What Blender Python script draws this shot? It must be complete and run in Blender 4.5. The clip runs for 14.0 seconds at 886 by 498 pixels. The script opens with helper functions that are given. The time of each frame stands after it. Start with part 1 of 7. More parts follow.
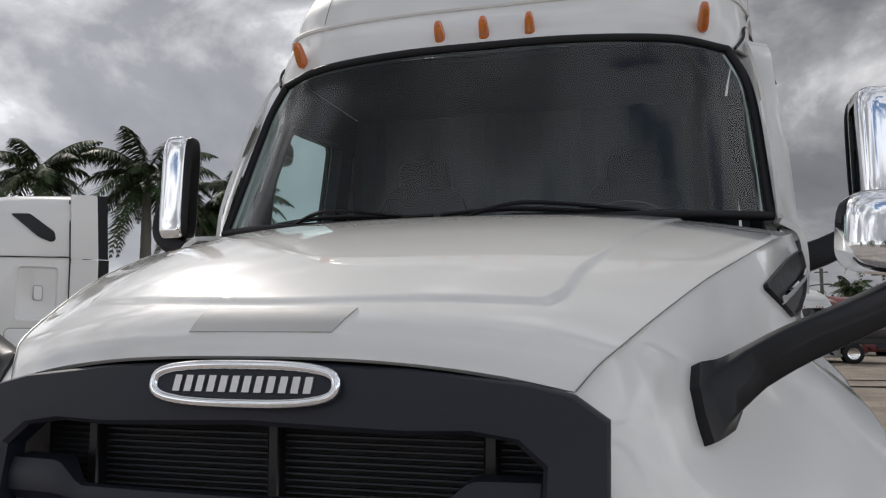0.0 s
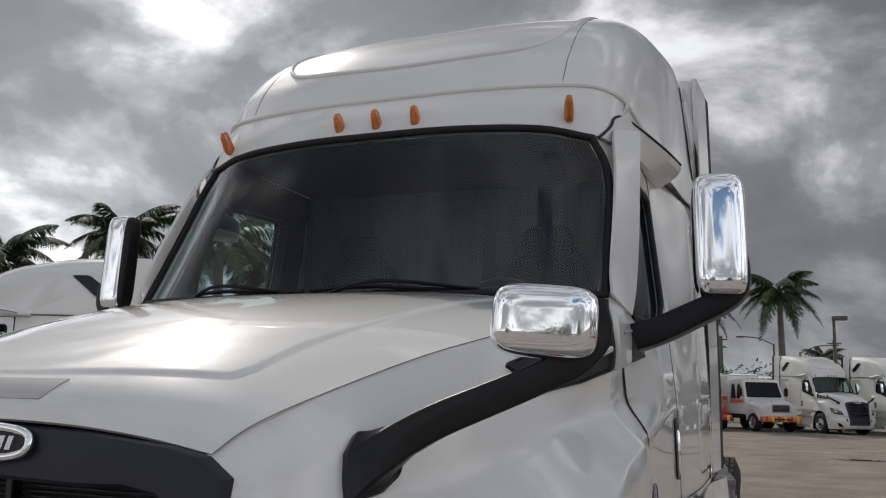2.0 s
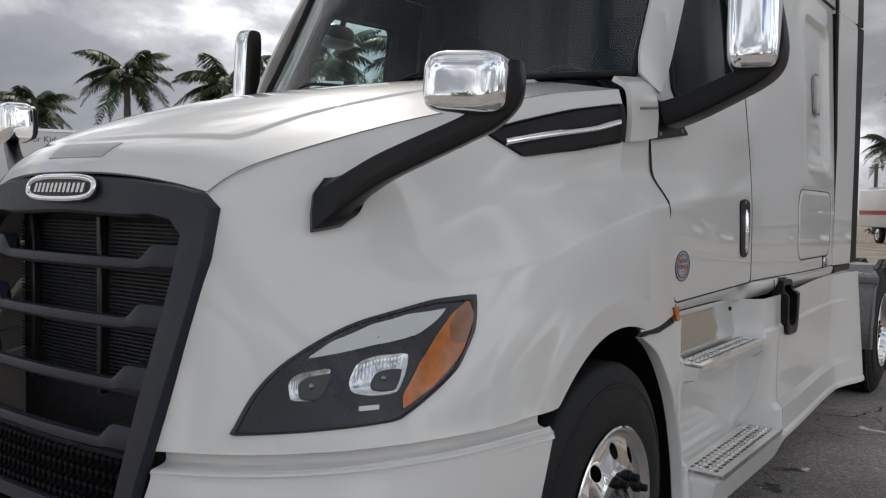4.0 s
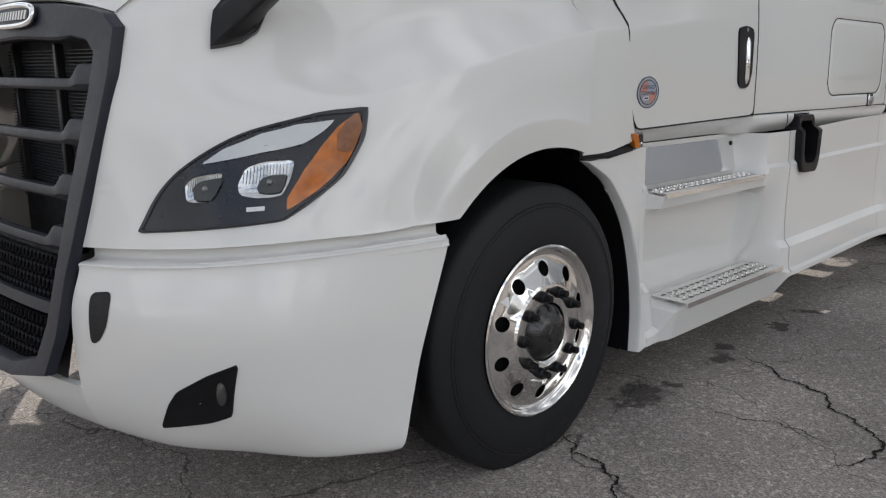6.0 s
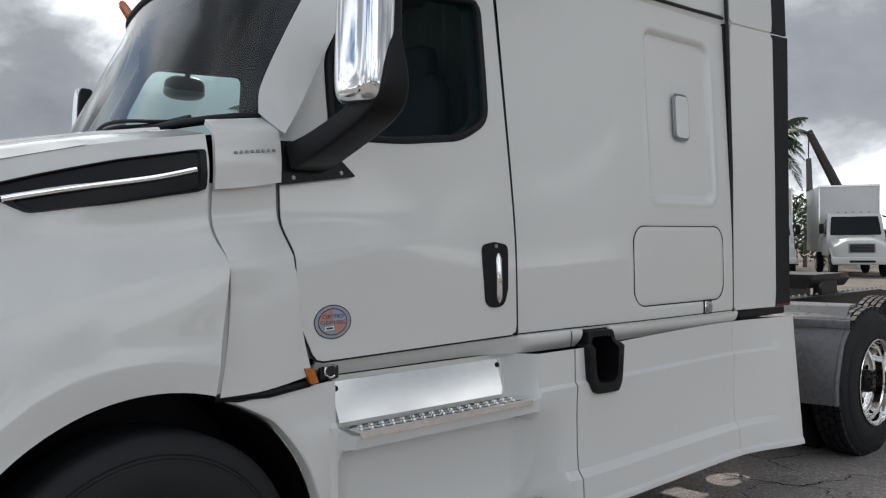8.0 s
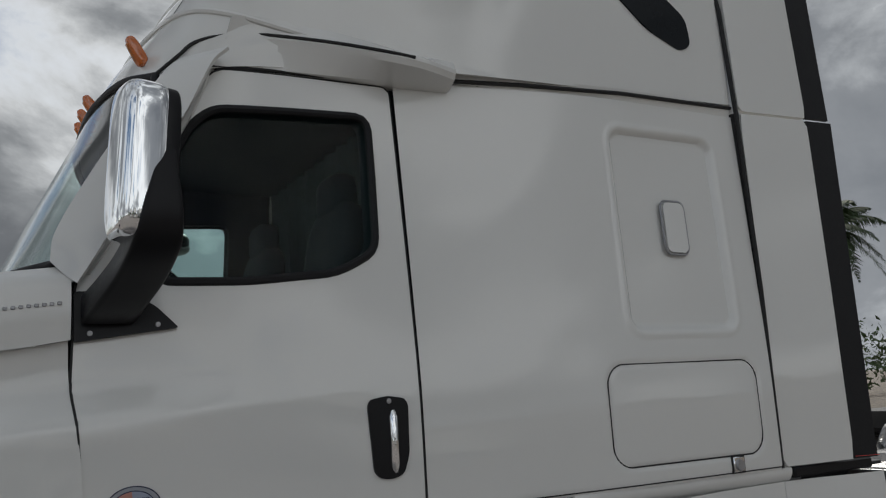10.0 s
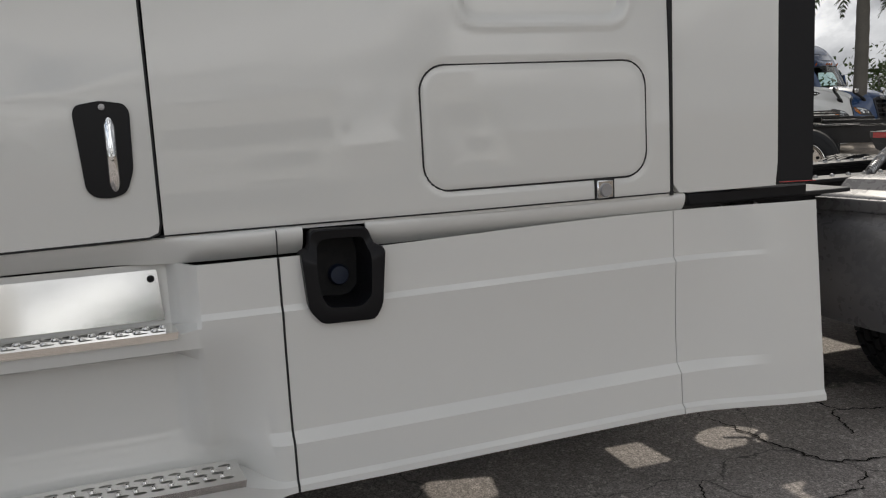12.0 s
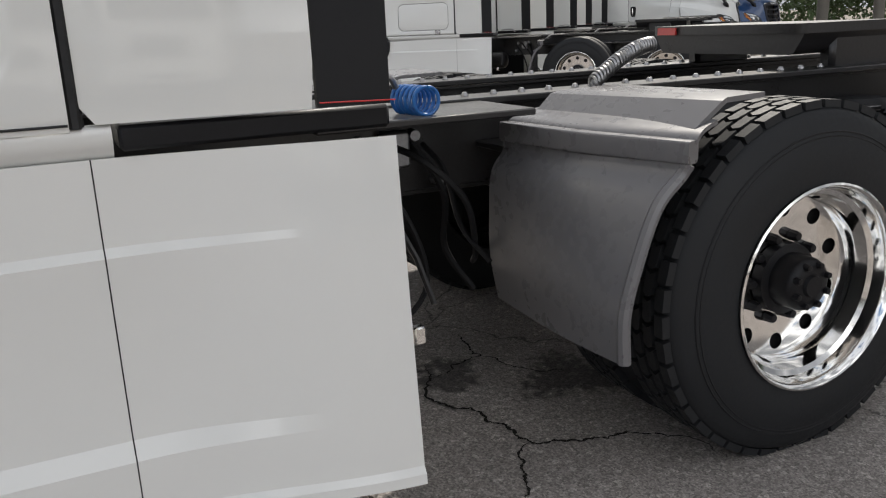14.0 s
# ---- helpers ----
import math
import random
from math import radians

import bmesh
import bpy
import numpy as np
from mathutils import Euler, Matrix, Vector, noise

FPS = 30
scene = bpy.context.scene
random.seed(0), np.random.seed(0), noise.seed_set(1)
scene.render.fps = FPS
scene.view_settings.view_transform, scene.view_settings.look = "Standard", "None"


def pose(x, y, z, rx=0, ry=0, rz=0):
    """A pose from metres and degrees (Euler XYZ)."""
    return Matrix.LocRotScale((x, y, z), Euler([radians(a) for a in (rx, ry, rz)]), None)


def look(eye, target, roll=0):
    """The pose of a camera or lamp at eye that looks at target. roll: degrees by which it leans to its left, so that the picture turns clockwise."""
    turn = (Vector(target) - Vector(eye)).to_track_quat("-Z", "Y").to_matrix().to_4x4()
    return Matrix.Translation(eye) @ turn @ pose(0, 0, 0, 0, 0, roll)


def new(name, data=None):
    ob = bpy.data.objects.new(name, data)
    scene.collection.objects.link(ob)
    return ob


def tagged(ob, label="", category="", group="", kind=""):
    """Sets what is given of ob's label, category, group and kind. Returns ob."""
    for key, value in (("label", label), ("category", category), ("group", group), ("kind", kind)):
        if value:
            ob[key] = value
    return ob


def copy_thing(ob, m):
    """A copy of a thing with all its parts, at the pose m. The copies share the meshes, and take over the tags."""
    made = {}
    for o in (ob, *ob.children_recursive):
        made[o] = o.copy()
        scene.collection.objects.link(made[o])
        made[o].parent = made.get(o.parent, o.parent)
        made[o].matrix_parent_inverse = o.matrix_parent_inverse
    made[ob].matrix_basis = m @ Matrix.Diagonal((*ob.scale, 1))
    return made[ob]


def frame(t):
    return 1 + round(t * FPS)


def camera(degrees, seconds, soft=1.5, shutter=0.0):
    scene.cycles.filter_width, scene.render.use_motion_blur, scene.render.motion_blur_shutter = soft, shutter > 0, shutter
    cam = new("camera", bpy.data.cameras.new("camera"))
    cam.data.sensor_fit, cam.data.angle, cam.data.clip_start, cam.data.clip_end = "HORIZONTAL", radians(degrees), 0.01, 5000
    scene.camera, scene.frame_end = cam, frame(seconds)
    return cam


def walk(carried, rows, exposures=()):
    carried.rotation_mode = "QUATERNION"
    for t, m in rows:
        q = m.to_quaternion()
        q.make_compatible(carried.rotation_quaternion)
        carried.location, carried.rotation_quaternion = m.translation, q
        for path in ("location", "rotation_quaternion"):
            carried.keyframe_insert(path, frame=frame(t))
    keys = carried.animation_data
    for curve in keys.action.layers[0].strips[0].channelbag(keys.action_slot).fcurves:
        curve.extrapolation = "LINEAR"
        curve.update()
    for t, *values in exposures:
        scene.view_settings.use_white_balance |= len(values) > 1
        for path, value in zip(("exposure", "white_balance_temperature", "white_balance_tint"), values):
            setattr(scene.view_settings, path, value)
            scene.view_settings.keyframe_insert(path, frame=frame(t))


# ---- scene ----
cam = camera(56.0, 14.0, 1.2)
PATH = [
    (0, (0.742, -2.571, 1.66), (0.203, -0.654, 1.852), 0.1),
    (0.5, (0.926, -2.608, 1.656), (0.373, -0.704, 1.916), 0.2),
    (1, (1.134, -2.66, 1.679), (0.637, -0.742, 1.951), 0.4),
    (1.5, (1.349, -2.64, 1.694), (0.837, -0.726, 1.967), 0.2),
    (2, (1.623, -2.583, 1.692), (0.902, -0.748, 2.027), 1.3),
    (2.5, (1.847, -2.629, 1.667), (1.025, -0.827, 1.946), 1.3),
    (3, (2.042, -2.64, 1.631), (1.101, -0.889, 1.845), 1.3),
    (3.5, (2.25, -2.569, 1.563), (1.134, -0.911, 1.616), 1.4),
    (4, (2.39, -2.587, 1.526), (1.22, -0.968, 1.425), 1.0),
    (4.2, (2.419, -2.617, 1.51), (1.241, -1.009, 1.35), 0.9),
    (6.3, (3.117, -2.102, 1.39), (1.732, -0.725, 0.958), -0.5),
    (6.5, (3.211, -1.972, 1.405), (1.822, -0.6, 0.972), -1.0),
    (7, (3.504, -1.651, 1.452), (2.06, -0.332, 1.031), -1.6),
    (7.5, (3.674, -1.34, 1.502), (2.2, -0.025, 1.187), -0.7),
    (8, (3.757, -0.998, 1.594), (2.26, 0.328, 1.576), -0.5),
    (8.2, (3.802, -0.866, 1.598), (2.305, 0.455, 1.721), -0.9),
    (10.3, (3.955, 0.52, 1.588), (2.19, 1.402, 1.887), -2.5),
    (10.5, (3.977, 0.651, 1.584), (2.17, 1.479, 1.799), -2.4),
    (11, (3.922, 0.955, 1.572), (2.071, 1.722, 1.529), -2.45),
    (11.5, (3.891, 1.299, 1.575), (2.034, 2.032, 1.453), -2.3),
    (12, (3.855, 1.677, 1.479), (1.989, 2.331, 1.178), -2.9),
    (12.5, (3.654, 2.093, 1.435), (1.787, 2.686, 1.031), -3.4),
    (13, (3.453, 2.572, 1.366), (1.589, 3.125, 0.897), -3.8),
    (13.5, (3.211, 3.06, 1.336), (1.419, 3.803, 0.847), -1.3),
    (13.8, (3.014, 3.297, 1.35), (1.265, 4.104, 0.81), -1.6),
    (14, (2.939, 3.464, 1.331), (1.186, 4.273, 0.811), -2.5),
]
walk(cam, [(t, look(eye, target, roll)) for t, eye, target, roll in PATH], exposures=[(0, -0.10, 6550, 12), (1, -0.34, 6550, 12), (1.5, -0.34, 6550, 12), (2, -0.3, 6550, 12), (2.5, -0.52, 6530, 12), (3, -0.54, 6520, 11), (3.5, -0.35, 6530, 11), (4, -0.1, 6530, 11), (5.2, 0.13, 6570, 11), (6.5, 0.39, 6540, 10), (7, 0.33, 6500, 10), (7.5, 0.21, 6400, 10), (8, 0.0, 6370, 9), (9.2, -0.36, 6430, 8), (10.5, -0.76, 6530, 8), (11, -0.39, 6680, 9), (11.5, -0.26, 6680, 9), (12, -0.14, 6780, 10), (13, 0.11, 6740, 10), (14, 0.36, 6660, 10)])

# ---- world, sun, light ----
SUN_AZ, SUN_EL = 135.0, 42.0  # degrees from +x towards +y, and above the horizon
sun_dir = Vector((math.cos(radians(SUN_AZ)) * math.cos(radians(SUN_EL)), math.sin(radians(SUN_AZ)) * math.cos(radians(SUN_EL)), math.sin(radians(SUN_EL))))
world = bpy.data.worlds.new("sky")
scene.world = world
world.use_nodes = True
wn, wl = world.node_tree.nodes, world.node_tree.links
wn.clear()
w_out = wn.new("ShaderNodeOutputWorld")
w_bg = wn.new("ShaderNodeBackground")
w_sky = wn.new("ShaderNodeTexSky")
w_sky.sky_type = "NISHITA"
w_sky.sun_disc = False
w_sky.sun_elevation = radians(SUN_EL)
w_sky.sun_rotation = radians(90.0 - SUN_AZ)
w_sky.dust_density = 2.0
w_co = wn.new("ShaderNodeTexCoord")
w_flat = wn.new("ShaderNodeVectorMath"); w_flat.operation = "MULTIPLY"; w_flat.inputs[1].default_value = (1.0, 1.0, 1.7)
wl.new(w_co.outputs["Generated"], w_flat.inputs[0])
w_n1 = wn.new("ShaderNodeTexNoise")
w_n1.inputs["Scale"].default_value = 3.3
w_n1.inputs["Detail"].default_value = 10.0
w_n1.inputs["Roughness"].default_value = 0.56
w_n1.inputs["Distortion"].default_value = 0.25
w_n2 = wn.new("ShaderNodeTexNoise")
w_n2.inputs["Scale"].default_value = 1.3
w_n2.inputs["Detail"].default_value = 6.0
w_n2.inputs["Roughness"].default_value = 0.5
w_off = wn.new("ShaderNodeVectorMath"); w_off.operation = "ADD"; w_off.inputs[1].default_value = (3.7, 8.1, 2.0)
w_place = wn.new("ShaderNodeVectorMath"); w_place.operation = "ADD"; w_place.inputs[1].default_value = (5.2, 1.3, 0.7)
wl.new(w_flat.outputs[0], w_place.inputs[0])
wl.new(w_place.outputs[0], w_n1.inputs["Vector"])
wl.new(w_place.outputs[0], w_off.inputs[0])
wl.new(w_off.outputs[0], w_n2.inputs["Vector"])
w_shade = wn.new("ShaderNodeValToRGB")
for pos, col in ((0.36, (1.40, 1.42, 1.45)), (0.425, (1.70, 1.71, 1.72)), (0.462, (1.02, 1.04, 1.07)), (0.50, (0.54, 0.56, 0.59)), (0.545, (0.32, 0.336, 0.365)), (0.66, (0.22, 0.236, 0.265))):
    e = w_shade.color_ramp.elements.new(pos)
    e.color = (*col, 1)
w_shade.color_ramp.elements.remove(w_shade.color_ramp.elements[0])
w_shade.color_ramp.elements.remove(w_shade.color_ramp.elements[-1])
w_cover = wn.new("ShaderNodeValToRGB")
w_cover.color_ramp.elements[0].position = 0.35
w_cover.color_ramp.elements[1].position = 0.455
w_sum = wn.new("ShaderNodeMath"); w_sum.operation = "MULTIPLY_ADD"; w_sum.inputs[1].default_value = 0.55
w_half = wn.new("ShaderNodeMath"); w_half.operation = "MULTIPLY"; w_half.inputs[1].default_value = 0.45
wl.new(w_n2.outputs[0], w_half.inputs[0])
wl.new(w_n1.outputs[0], w_sum.inputs[0])
wl.new(w_half.outputs[0], w_sum.inputs[2])
# the sky breaks up towards the front of the yard
w_clear = wn.new("ShaderNodeVectorMath"); w_clear.operation = "DOT_PRODUCT"; w_clear.inputs[1].default_value = (0.08, -0.52, 0.85)
wl.new(w_co.outputs["Generated"], w_clear.inputs[0])
w_open = wn.new("ShaderNodeMapRange")
w_open.inputs["From Min"].default_value = 0.45
w_open.inputs["From Max"].default_value = 1.0
w_open.inputs["To Min"].default_value = 0.0
w_open.inputs["To Max"].default_value = -0.07
wl.new(w_clear.outputs["Value"], w_open.inputs["Value"])
w_thin = wn.new("ShaderNodeMath"); w_thin.operation = "ADD"
wl.new(w_sum.outputs[0], w_thin.inputs[0])
wl.new(w_open.outputs[0], w_thin.inputs[1])
wl.new(w_thin.outputs[0], w_cover.inputs[0])
wl.new(w_sum.outputs[0], w_shade.inputs[0])
w_gain = wn.new("ShaderNodeVectorMath"); w_gain.operation = "SCALE"; w_gain.inputs["Scale"].default_value = 0.125
wl.new(w_sky.outputs[0], w_gain.inputs[0])
w_dot = wn.new("ShaderNodeVectorMath"); w_dot.operation = "DOT_PRODUCT"
w_dot.inputs[1].default_value = (-math.cos(radians(SUN_AZ)), -math.sin(radians(SUN_AZ)), 0.0)
wl.new(w_co.outputs["Generated"], w_dot.inputs[0])
w_away = wn.new("ShaderNodeMath"); w_away.operation = "MULTIPLY_ADD"; w_away.inputs[1].default_value = 0.5; w_away.inputs[2].default_value = 0.5
wl.new(w_dot.outputs["Value"], w_away.inputs[0])
# clouds are brightest about the sun, heavier beside it, and lit again opposite
w_lit = wn.new("ShaderNodeValToRGB")
w_lit.color_ramp.interpolation = "EASE"
for pos, val in ((0.0, 1.40), (0.05, 1.16), (0.15, 0.76), (0.27, 0.60), (0.42, 0.82), (0.62, 1.25)):
    e = w_lit.color_ramp.elements.new(pos)
    e.color = (val, val, val, 1)
w_lit.color_ramp.elements.remove(w_lit.color_ramp.elements[0])
w_lit.color_ramp.elements.remove(w_lit.color_ramp.elements[-1])
wl.new(w_away.outputs[0], w_lit.inputs[0])
w_cl = wn.new("ShaderNodeVectorMath"); w_cl.operation = "SCALE"
wl.new(w_shade.outputs[0], w_cl.inputs[0])
wl.new(w_lit.outputs[0], w_cl.inputs["Scale"])
w_mix = wn.new("ShaderNodeMix"); w_mix.data_type = "RGBA"
wl.new(w_cover.outputs[0], w_mix.inputs[0])
wl.new(w_gain.outputs[0], w_mix.inputs[6])
wl.new(w_cl.outputs[0], w_mix.inputs[7])
wl.new(w_mix.outputs[2], w_bg.inputs[0])
w_bg.inputs[1].default_value = 1.0
wl.new(w_bg.outputs[0], w_out.inputs[0])
sun = new("sun", bpy.data.lights.new("sun", "SUN"))
sun.data.energy = 3.0
sun.data.angle = radians(0.9)
sun.data.color = (1.0, 0.95, 0.87)
sun.matrix_world = look((0, 0, 0), -sun_dir)


# ---- materials ----
def mat(name, color, rough=0.5, metal=0.0, coat=0.0, vary=0.08, scale=3.0, bump=0.0, bump_scale=60.0, spec=0.5, random_tint=0.0):
    m = bpy.data.materials.new(name)
    m.use_nodes = True
    nt = m.node_tree
    p = nt.nodes["Principled BSDF"]
    p.inputs["Roughness"].default_value = rough
    p.inputs["Metallic"].default_value = metal
    p.inputs["Coat Weight"].default_value = coat
    p.inputs["Coat Roughness"].default_value = 0.02
    p.inputs["Coat IOR"].default_value = 1.6 if coat >= 0.9 else 1.5
    p.inputs["Specular IOR Level"].default_value = spec
    co = nt.nodes.new("ShaderNodeTexCoord")
    n1 = nt.nodes.new("ShaderNodeTexNoise")
    n1.inputs["Scale"].default_value = scale
    n1.inputs["Detail"].default_value = 5
    n2 = nt.nodes.new("ShaderNodeTexNoise")
    n2.inputs["Scale"].default_value = scale * 14
    n2.inputs["Detail"].default_value = 3
    nt.links.new(co.outputs["Object"], n1.inputs["Vector"])
    nt.links.new(co.outputs["Object"], n2.inputs["Vector"])
    add = nt.nodes.new("ShaderNodeMath"); add.operation = "ADD"
    nt.links.new(n1.outputs[0], add.inputs[0])
    nt.links.new(n2.outputs[0], add.inputs[1])
    rng = nt.nodes.new("ShaderNodeMapRange")
    rng.inputs["From Min"].default_value = 0.6
    rng.inputs["From Max"].default_value = 1.4
    rng.inputs["To Min"].default_value = 1 - vary
    rng.inputs["To Max"].default_value = 1 + vary
    nt.links.new(add.outputs[0], rng.inputs["Value"])
    sc = nt.nodes.new("ShaderNodeVectorMath"); sc.operation = "SCALE"
    sc.inputs[0].default_value = color
    if random_tint:
        oi = nt.nodes.new("ShaderNodeObjectInfo")
        r2 = nt.nodes.new("ShaderNodeMapRange")
        r2.inputs["To Min"].default_value = 1 - random_tint
        r2.inputs["To Max"].default_value = 1 + random_tint
        nt.links.new(oi.outputs["Random"], r2.inputs["Value"])
        mu = nt.nodes.new("ShaderNodeMath"); mu.operation = "MULTIPLY"
        nt.links.new(rng.outputs[0], mu.inputs[0])
        nt.links.new(r2.outputs[0], mu.inputs[1])
        nt.links.new(mu.outputs[0], sc.inputs["Scale"])
    else:
        nt.links.new(rng.outputs[0], sc.inputs["Scale"])
    nt.links.new(sc.outputs[0], p.inputs["Base Color"])
    rr = nt.nodes.new("ShaderNodeMapRange")
    rr.inputs["From Min"].default_value = 0.6
    rr.inputs["From Max"].default_value = 1.4
    rr.inputs["To Min"].default_value = max(0.0, rough * 0.8)
    rr.inputs["To Max"].default_value = min(1.0, rough * 1.25)
    nt.links.new(add.outputs[0], rr.inputs["Value"])
    nt.links.new(rr.outputs[0], p.inputs["Roughness"])
    if bump:
        b = nt.nodes.new("ShaderNodeBump")
        b.inputs["Strength"].default_value = bump
        b.inputs["Distance"].default_value = 0.004
        n3 = nt.nodes.new("ShaderNodeTexNoise")
        n3.inputs["Scale"].default_value = bump_scale
        n3.inputs["Detail"].default_value = 4
        nt.links.new(co.outputs["Object"], n3.inputs["Vector"])
        nt.links.new(n3.outputs[0], b.inputs["Height"])
        nt.links.new(b.outputs[0], p.inputs["Normal"])
    return m


def glass(name, tint, rough=0.0, gloss=1.0, facing=0.05):
    """A thin tinted pane: what is behind shows through the tint, with a mirror gloss by Fresnel."""
    m = bpy.data.materials.new(name)
    m.use_nodes = True
    nt = m.node_tree
    nt.nodes.clear()
    out = nt.nodes.new("ShaderNodeOutputMaterial")
    tr = nt.nodes.new("ShaderNodeBsdfTransparent")
    tr.inputs[0].default_value = (*tint, 1)
    gl = nt.nodes.new("ShaderNodeBsdfGlossy")
    gl.inputs["Roughness"].default_value = rough
    gl.inputs["Color"].default_value = (gloss, gloss, gloss, 1)
    lw = nt.nodes.new("ShaderNodeLayerWeight")
    lw.inputs["Blend"].default_value = 0.5
    pw = nt.nodes.new("ShaderNodeMath"); pw.operation = "POWER"; pw.inputs[1].default_value = 5.0
    fr = nt.nodes.new("ShaderNodeMath"); fr.operation = "MULTIPLY_ADD"; fr.inputs[1].default_value = 0.93; fr.inputs[2].default_value = facing
    nt.links.new(lw.outputs["Facing"], pw.inputs[0])
    nt.links.new(pw.outputs[0], fr.inputs[0])
    mx = nt.nodes.new("ShaderNodeMixShader")
    nt.links.new(fr.outputs[0], mx.inputs[0])
    nt.links.new(tr.outputs[0], mx.inputs[1])
    nt.links.new(gl.outputs[0], mx.inputs[2])
    nt.links.new(mx.outputs[0], out.inputs[0])
    return m


WHITE = mat("white_paint", (0.67, 0.67, 0.65), 0.35, coat=1.0, vary=0.004, scale=1.2, spec=0.04)
WHITE_P = mat("white_plastic", (0.69, 0.69, 0.672), 0.36, coat=0.9, vary=0.006, scale=1.5, spec=0.08)
SEAM = mat("dark_gap", (0.012, 0.012, 0.013), 0.7, vary=0.1)
GREY_P = mat("charcoal_plastic", (0.0165, 0.0185, 0.028), 0.44, vary=0.12, scale=4, bump=0.06, bump_scale=400, spec=0.32)
BLACK_P = mat("black_plastic", (0.0075, 0.0075, 0.009), 0.38, vary=0.15, scale=5, bump=0.08, bump_scale=350, spec=0.22)
HUB = mat("oily_black_cap", (0.012, 0.012, 0.013), 0.28, coat=0.5, vary=0.8, scale=14, bump=0.1, bump_scale=40)
ARM_P = mat("glossy_black_plastic", (0.0075, 0.0075, 0.009), 0.36, coat=0.12, vary=0.12, scale=5, bump=0.05, bump_scale=350, spec=0.25)
RUBBER = mat("rubber", (0.011, 0.011, 0.0125), 0.55, spec=0.25, vary=0.2, scale=6, bump=0.1, bump_scale=150)
TYRE = mat("tyre_rubber", (0.013, 0.0138, 0.0155), 0.6, spec=0.28, vary=0.25, scale=5, bump=0.12, bump_scale=120)
FENDER_P = mat("grey_fender_plastic", (0.134, 0.131, 0.137), 0.28, vary=0.025, scale=2)
FRAME_M = mat("black_frame_paint", (0.014, 0.0132, 0.014), 0.32, vary=0.35, scale=6, bump=0.15, bump_scale=60)
CHROME = mat("chrome", (0.86, 0.87, 0.88), 0.03, metal=1.0, vary=0.02)
ALU = mat("polished_aluminium", (0.84, 0.83, 0.81), 0.07, metal=1.0, vary=0.03, scale=3)
SEAL = mat("grey_edge_seal", (0.50, 0.50, 0.49), 0.5, vary=0.05)
ALU_B = mat("brushed_aluminium", (0.80, 0.80, 0.79), 0.09, metal=1.0, vary=0.015, scale=2)
SATIN = mat("satin_metal", (0.62, 0.61, 0.60), 0.42, metal=1.0, vary=0.05, scale=6)
STEEL = mat("dull_steel", (0.35, 0.35, 0.36), 0.42, metal=1.0, vary=0.2, scale=8)
AMBER = mat("amber_lens", (0.48, 0.13, 0.005), 0.12, coat=0.5, vary=0.6, scale=26)
AMBER_IN = mat("orange_marker_lens", (0.52, 0.115, 0.005), 0.15, coat=1.0, vary=0.25, scale=24)
AMBER_D = mat("amber_lens_dark", (0.22, 0.075, 0.02), 0.15, coat=0.6, vary=0.6, scale=60)
GREY_S = mat("grey_plastic_shell", (0.16, 0.17, 0.17), 0.4, vary=0.08)
RED_L = mat("red_lens", (0.5, 0.02, 0.02), 0.2, coat=1.0)
LAMP_DARK = mat("lamp_bezel", (0.010, 0.011, 0.016), 0.3, coat=0.2, vary=0.1)
LAMP_WHITE = mat("lamp_light_guide", (0.62, 0.64, 0.65), 0.2, coat=0.6, vary=0.05)
# dark tone for the shade painted in the headlight bowls, and for the fog lens
REFLECT_D = mat("dark_lamp_grey", (0.045, 0.047, 0.044), 0.2, vary=0.2, scale=30)
REFLECT = mat("lamp_reflector", (0.62, 0.62, 0.62), 0.10, metal=1.0, vary=0.3, scale=45)
INTERIOR = mat("interior_trim", (0.020, 0.024, 0.028), 0.8, vary=0.1, spec=0.08)
CURTAIN = mat("dark_curtain", (0.060, 0.078, 0.082), 0.9, vary=0.15, scale=2, spec=0.1)
RADIATOR = mat("radiator_fins", (0.036, 0.041, 0.050), 0.5, metal=0.3, vary=0.2, scale=30)
BLUE_H = mat("blue_hose", (0.02, 0.13, 0.40), 0.3, vary=0.1)
BLUE_CAP = mat("blue_cap_plastic", (0.012, 0.022, 0.05), 0.45, vary=0.1)
LENS = glass("clear_lamp_lens", (0.93, 0.94, 0.94), 0.0, 0.5, 0.012)
SENSOR = mat("matt_cover_plastic", (0.41, 0.41, 0.402), 0.5, vary=0.02)
STICKER = mat("white_sticker", (0.75, 0.76, 0.76), 0.45, vary=0.03)
INK = mat("ink", (0.02, 0.025, 0.07), 0.5)
ORANGE_S = mat("sticker_orange", (0.48, 0.23, 0.18), 0.45)
BLUE_S = mat("sticker_blue", (0.30, 0.34, 0.43), 0.45)
RING_S = mat("sticker_grey_blue", (0.30, 0.32, 0.35), 0.4)
GLASS_W = glass("windshield_glass", (0.88, 0.98, 0.96), 0.085, 1.0, 0.055)
GLASS_D = glass("door_glass", (0.80, 0.97, 0.94), 0.05, 0.5, 0.017)
GLASS_B = mat("dark_glass", (0.008, 0.010, 0.012), 0.12, spec=0.2)


# ---- mesh helpers: each shape is (vertices, faces) ----
def S(t):
    t = np.clip(t, 0, 1)
    return t * t * (3 - 2 * t)


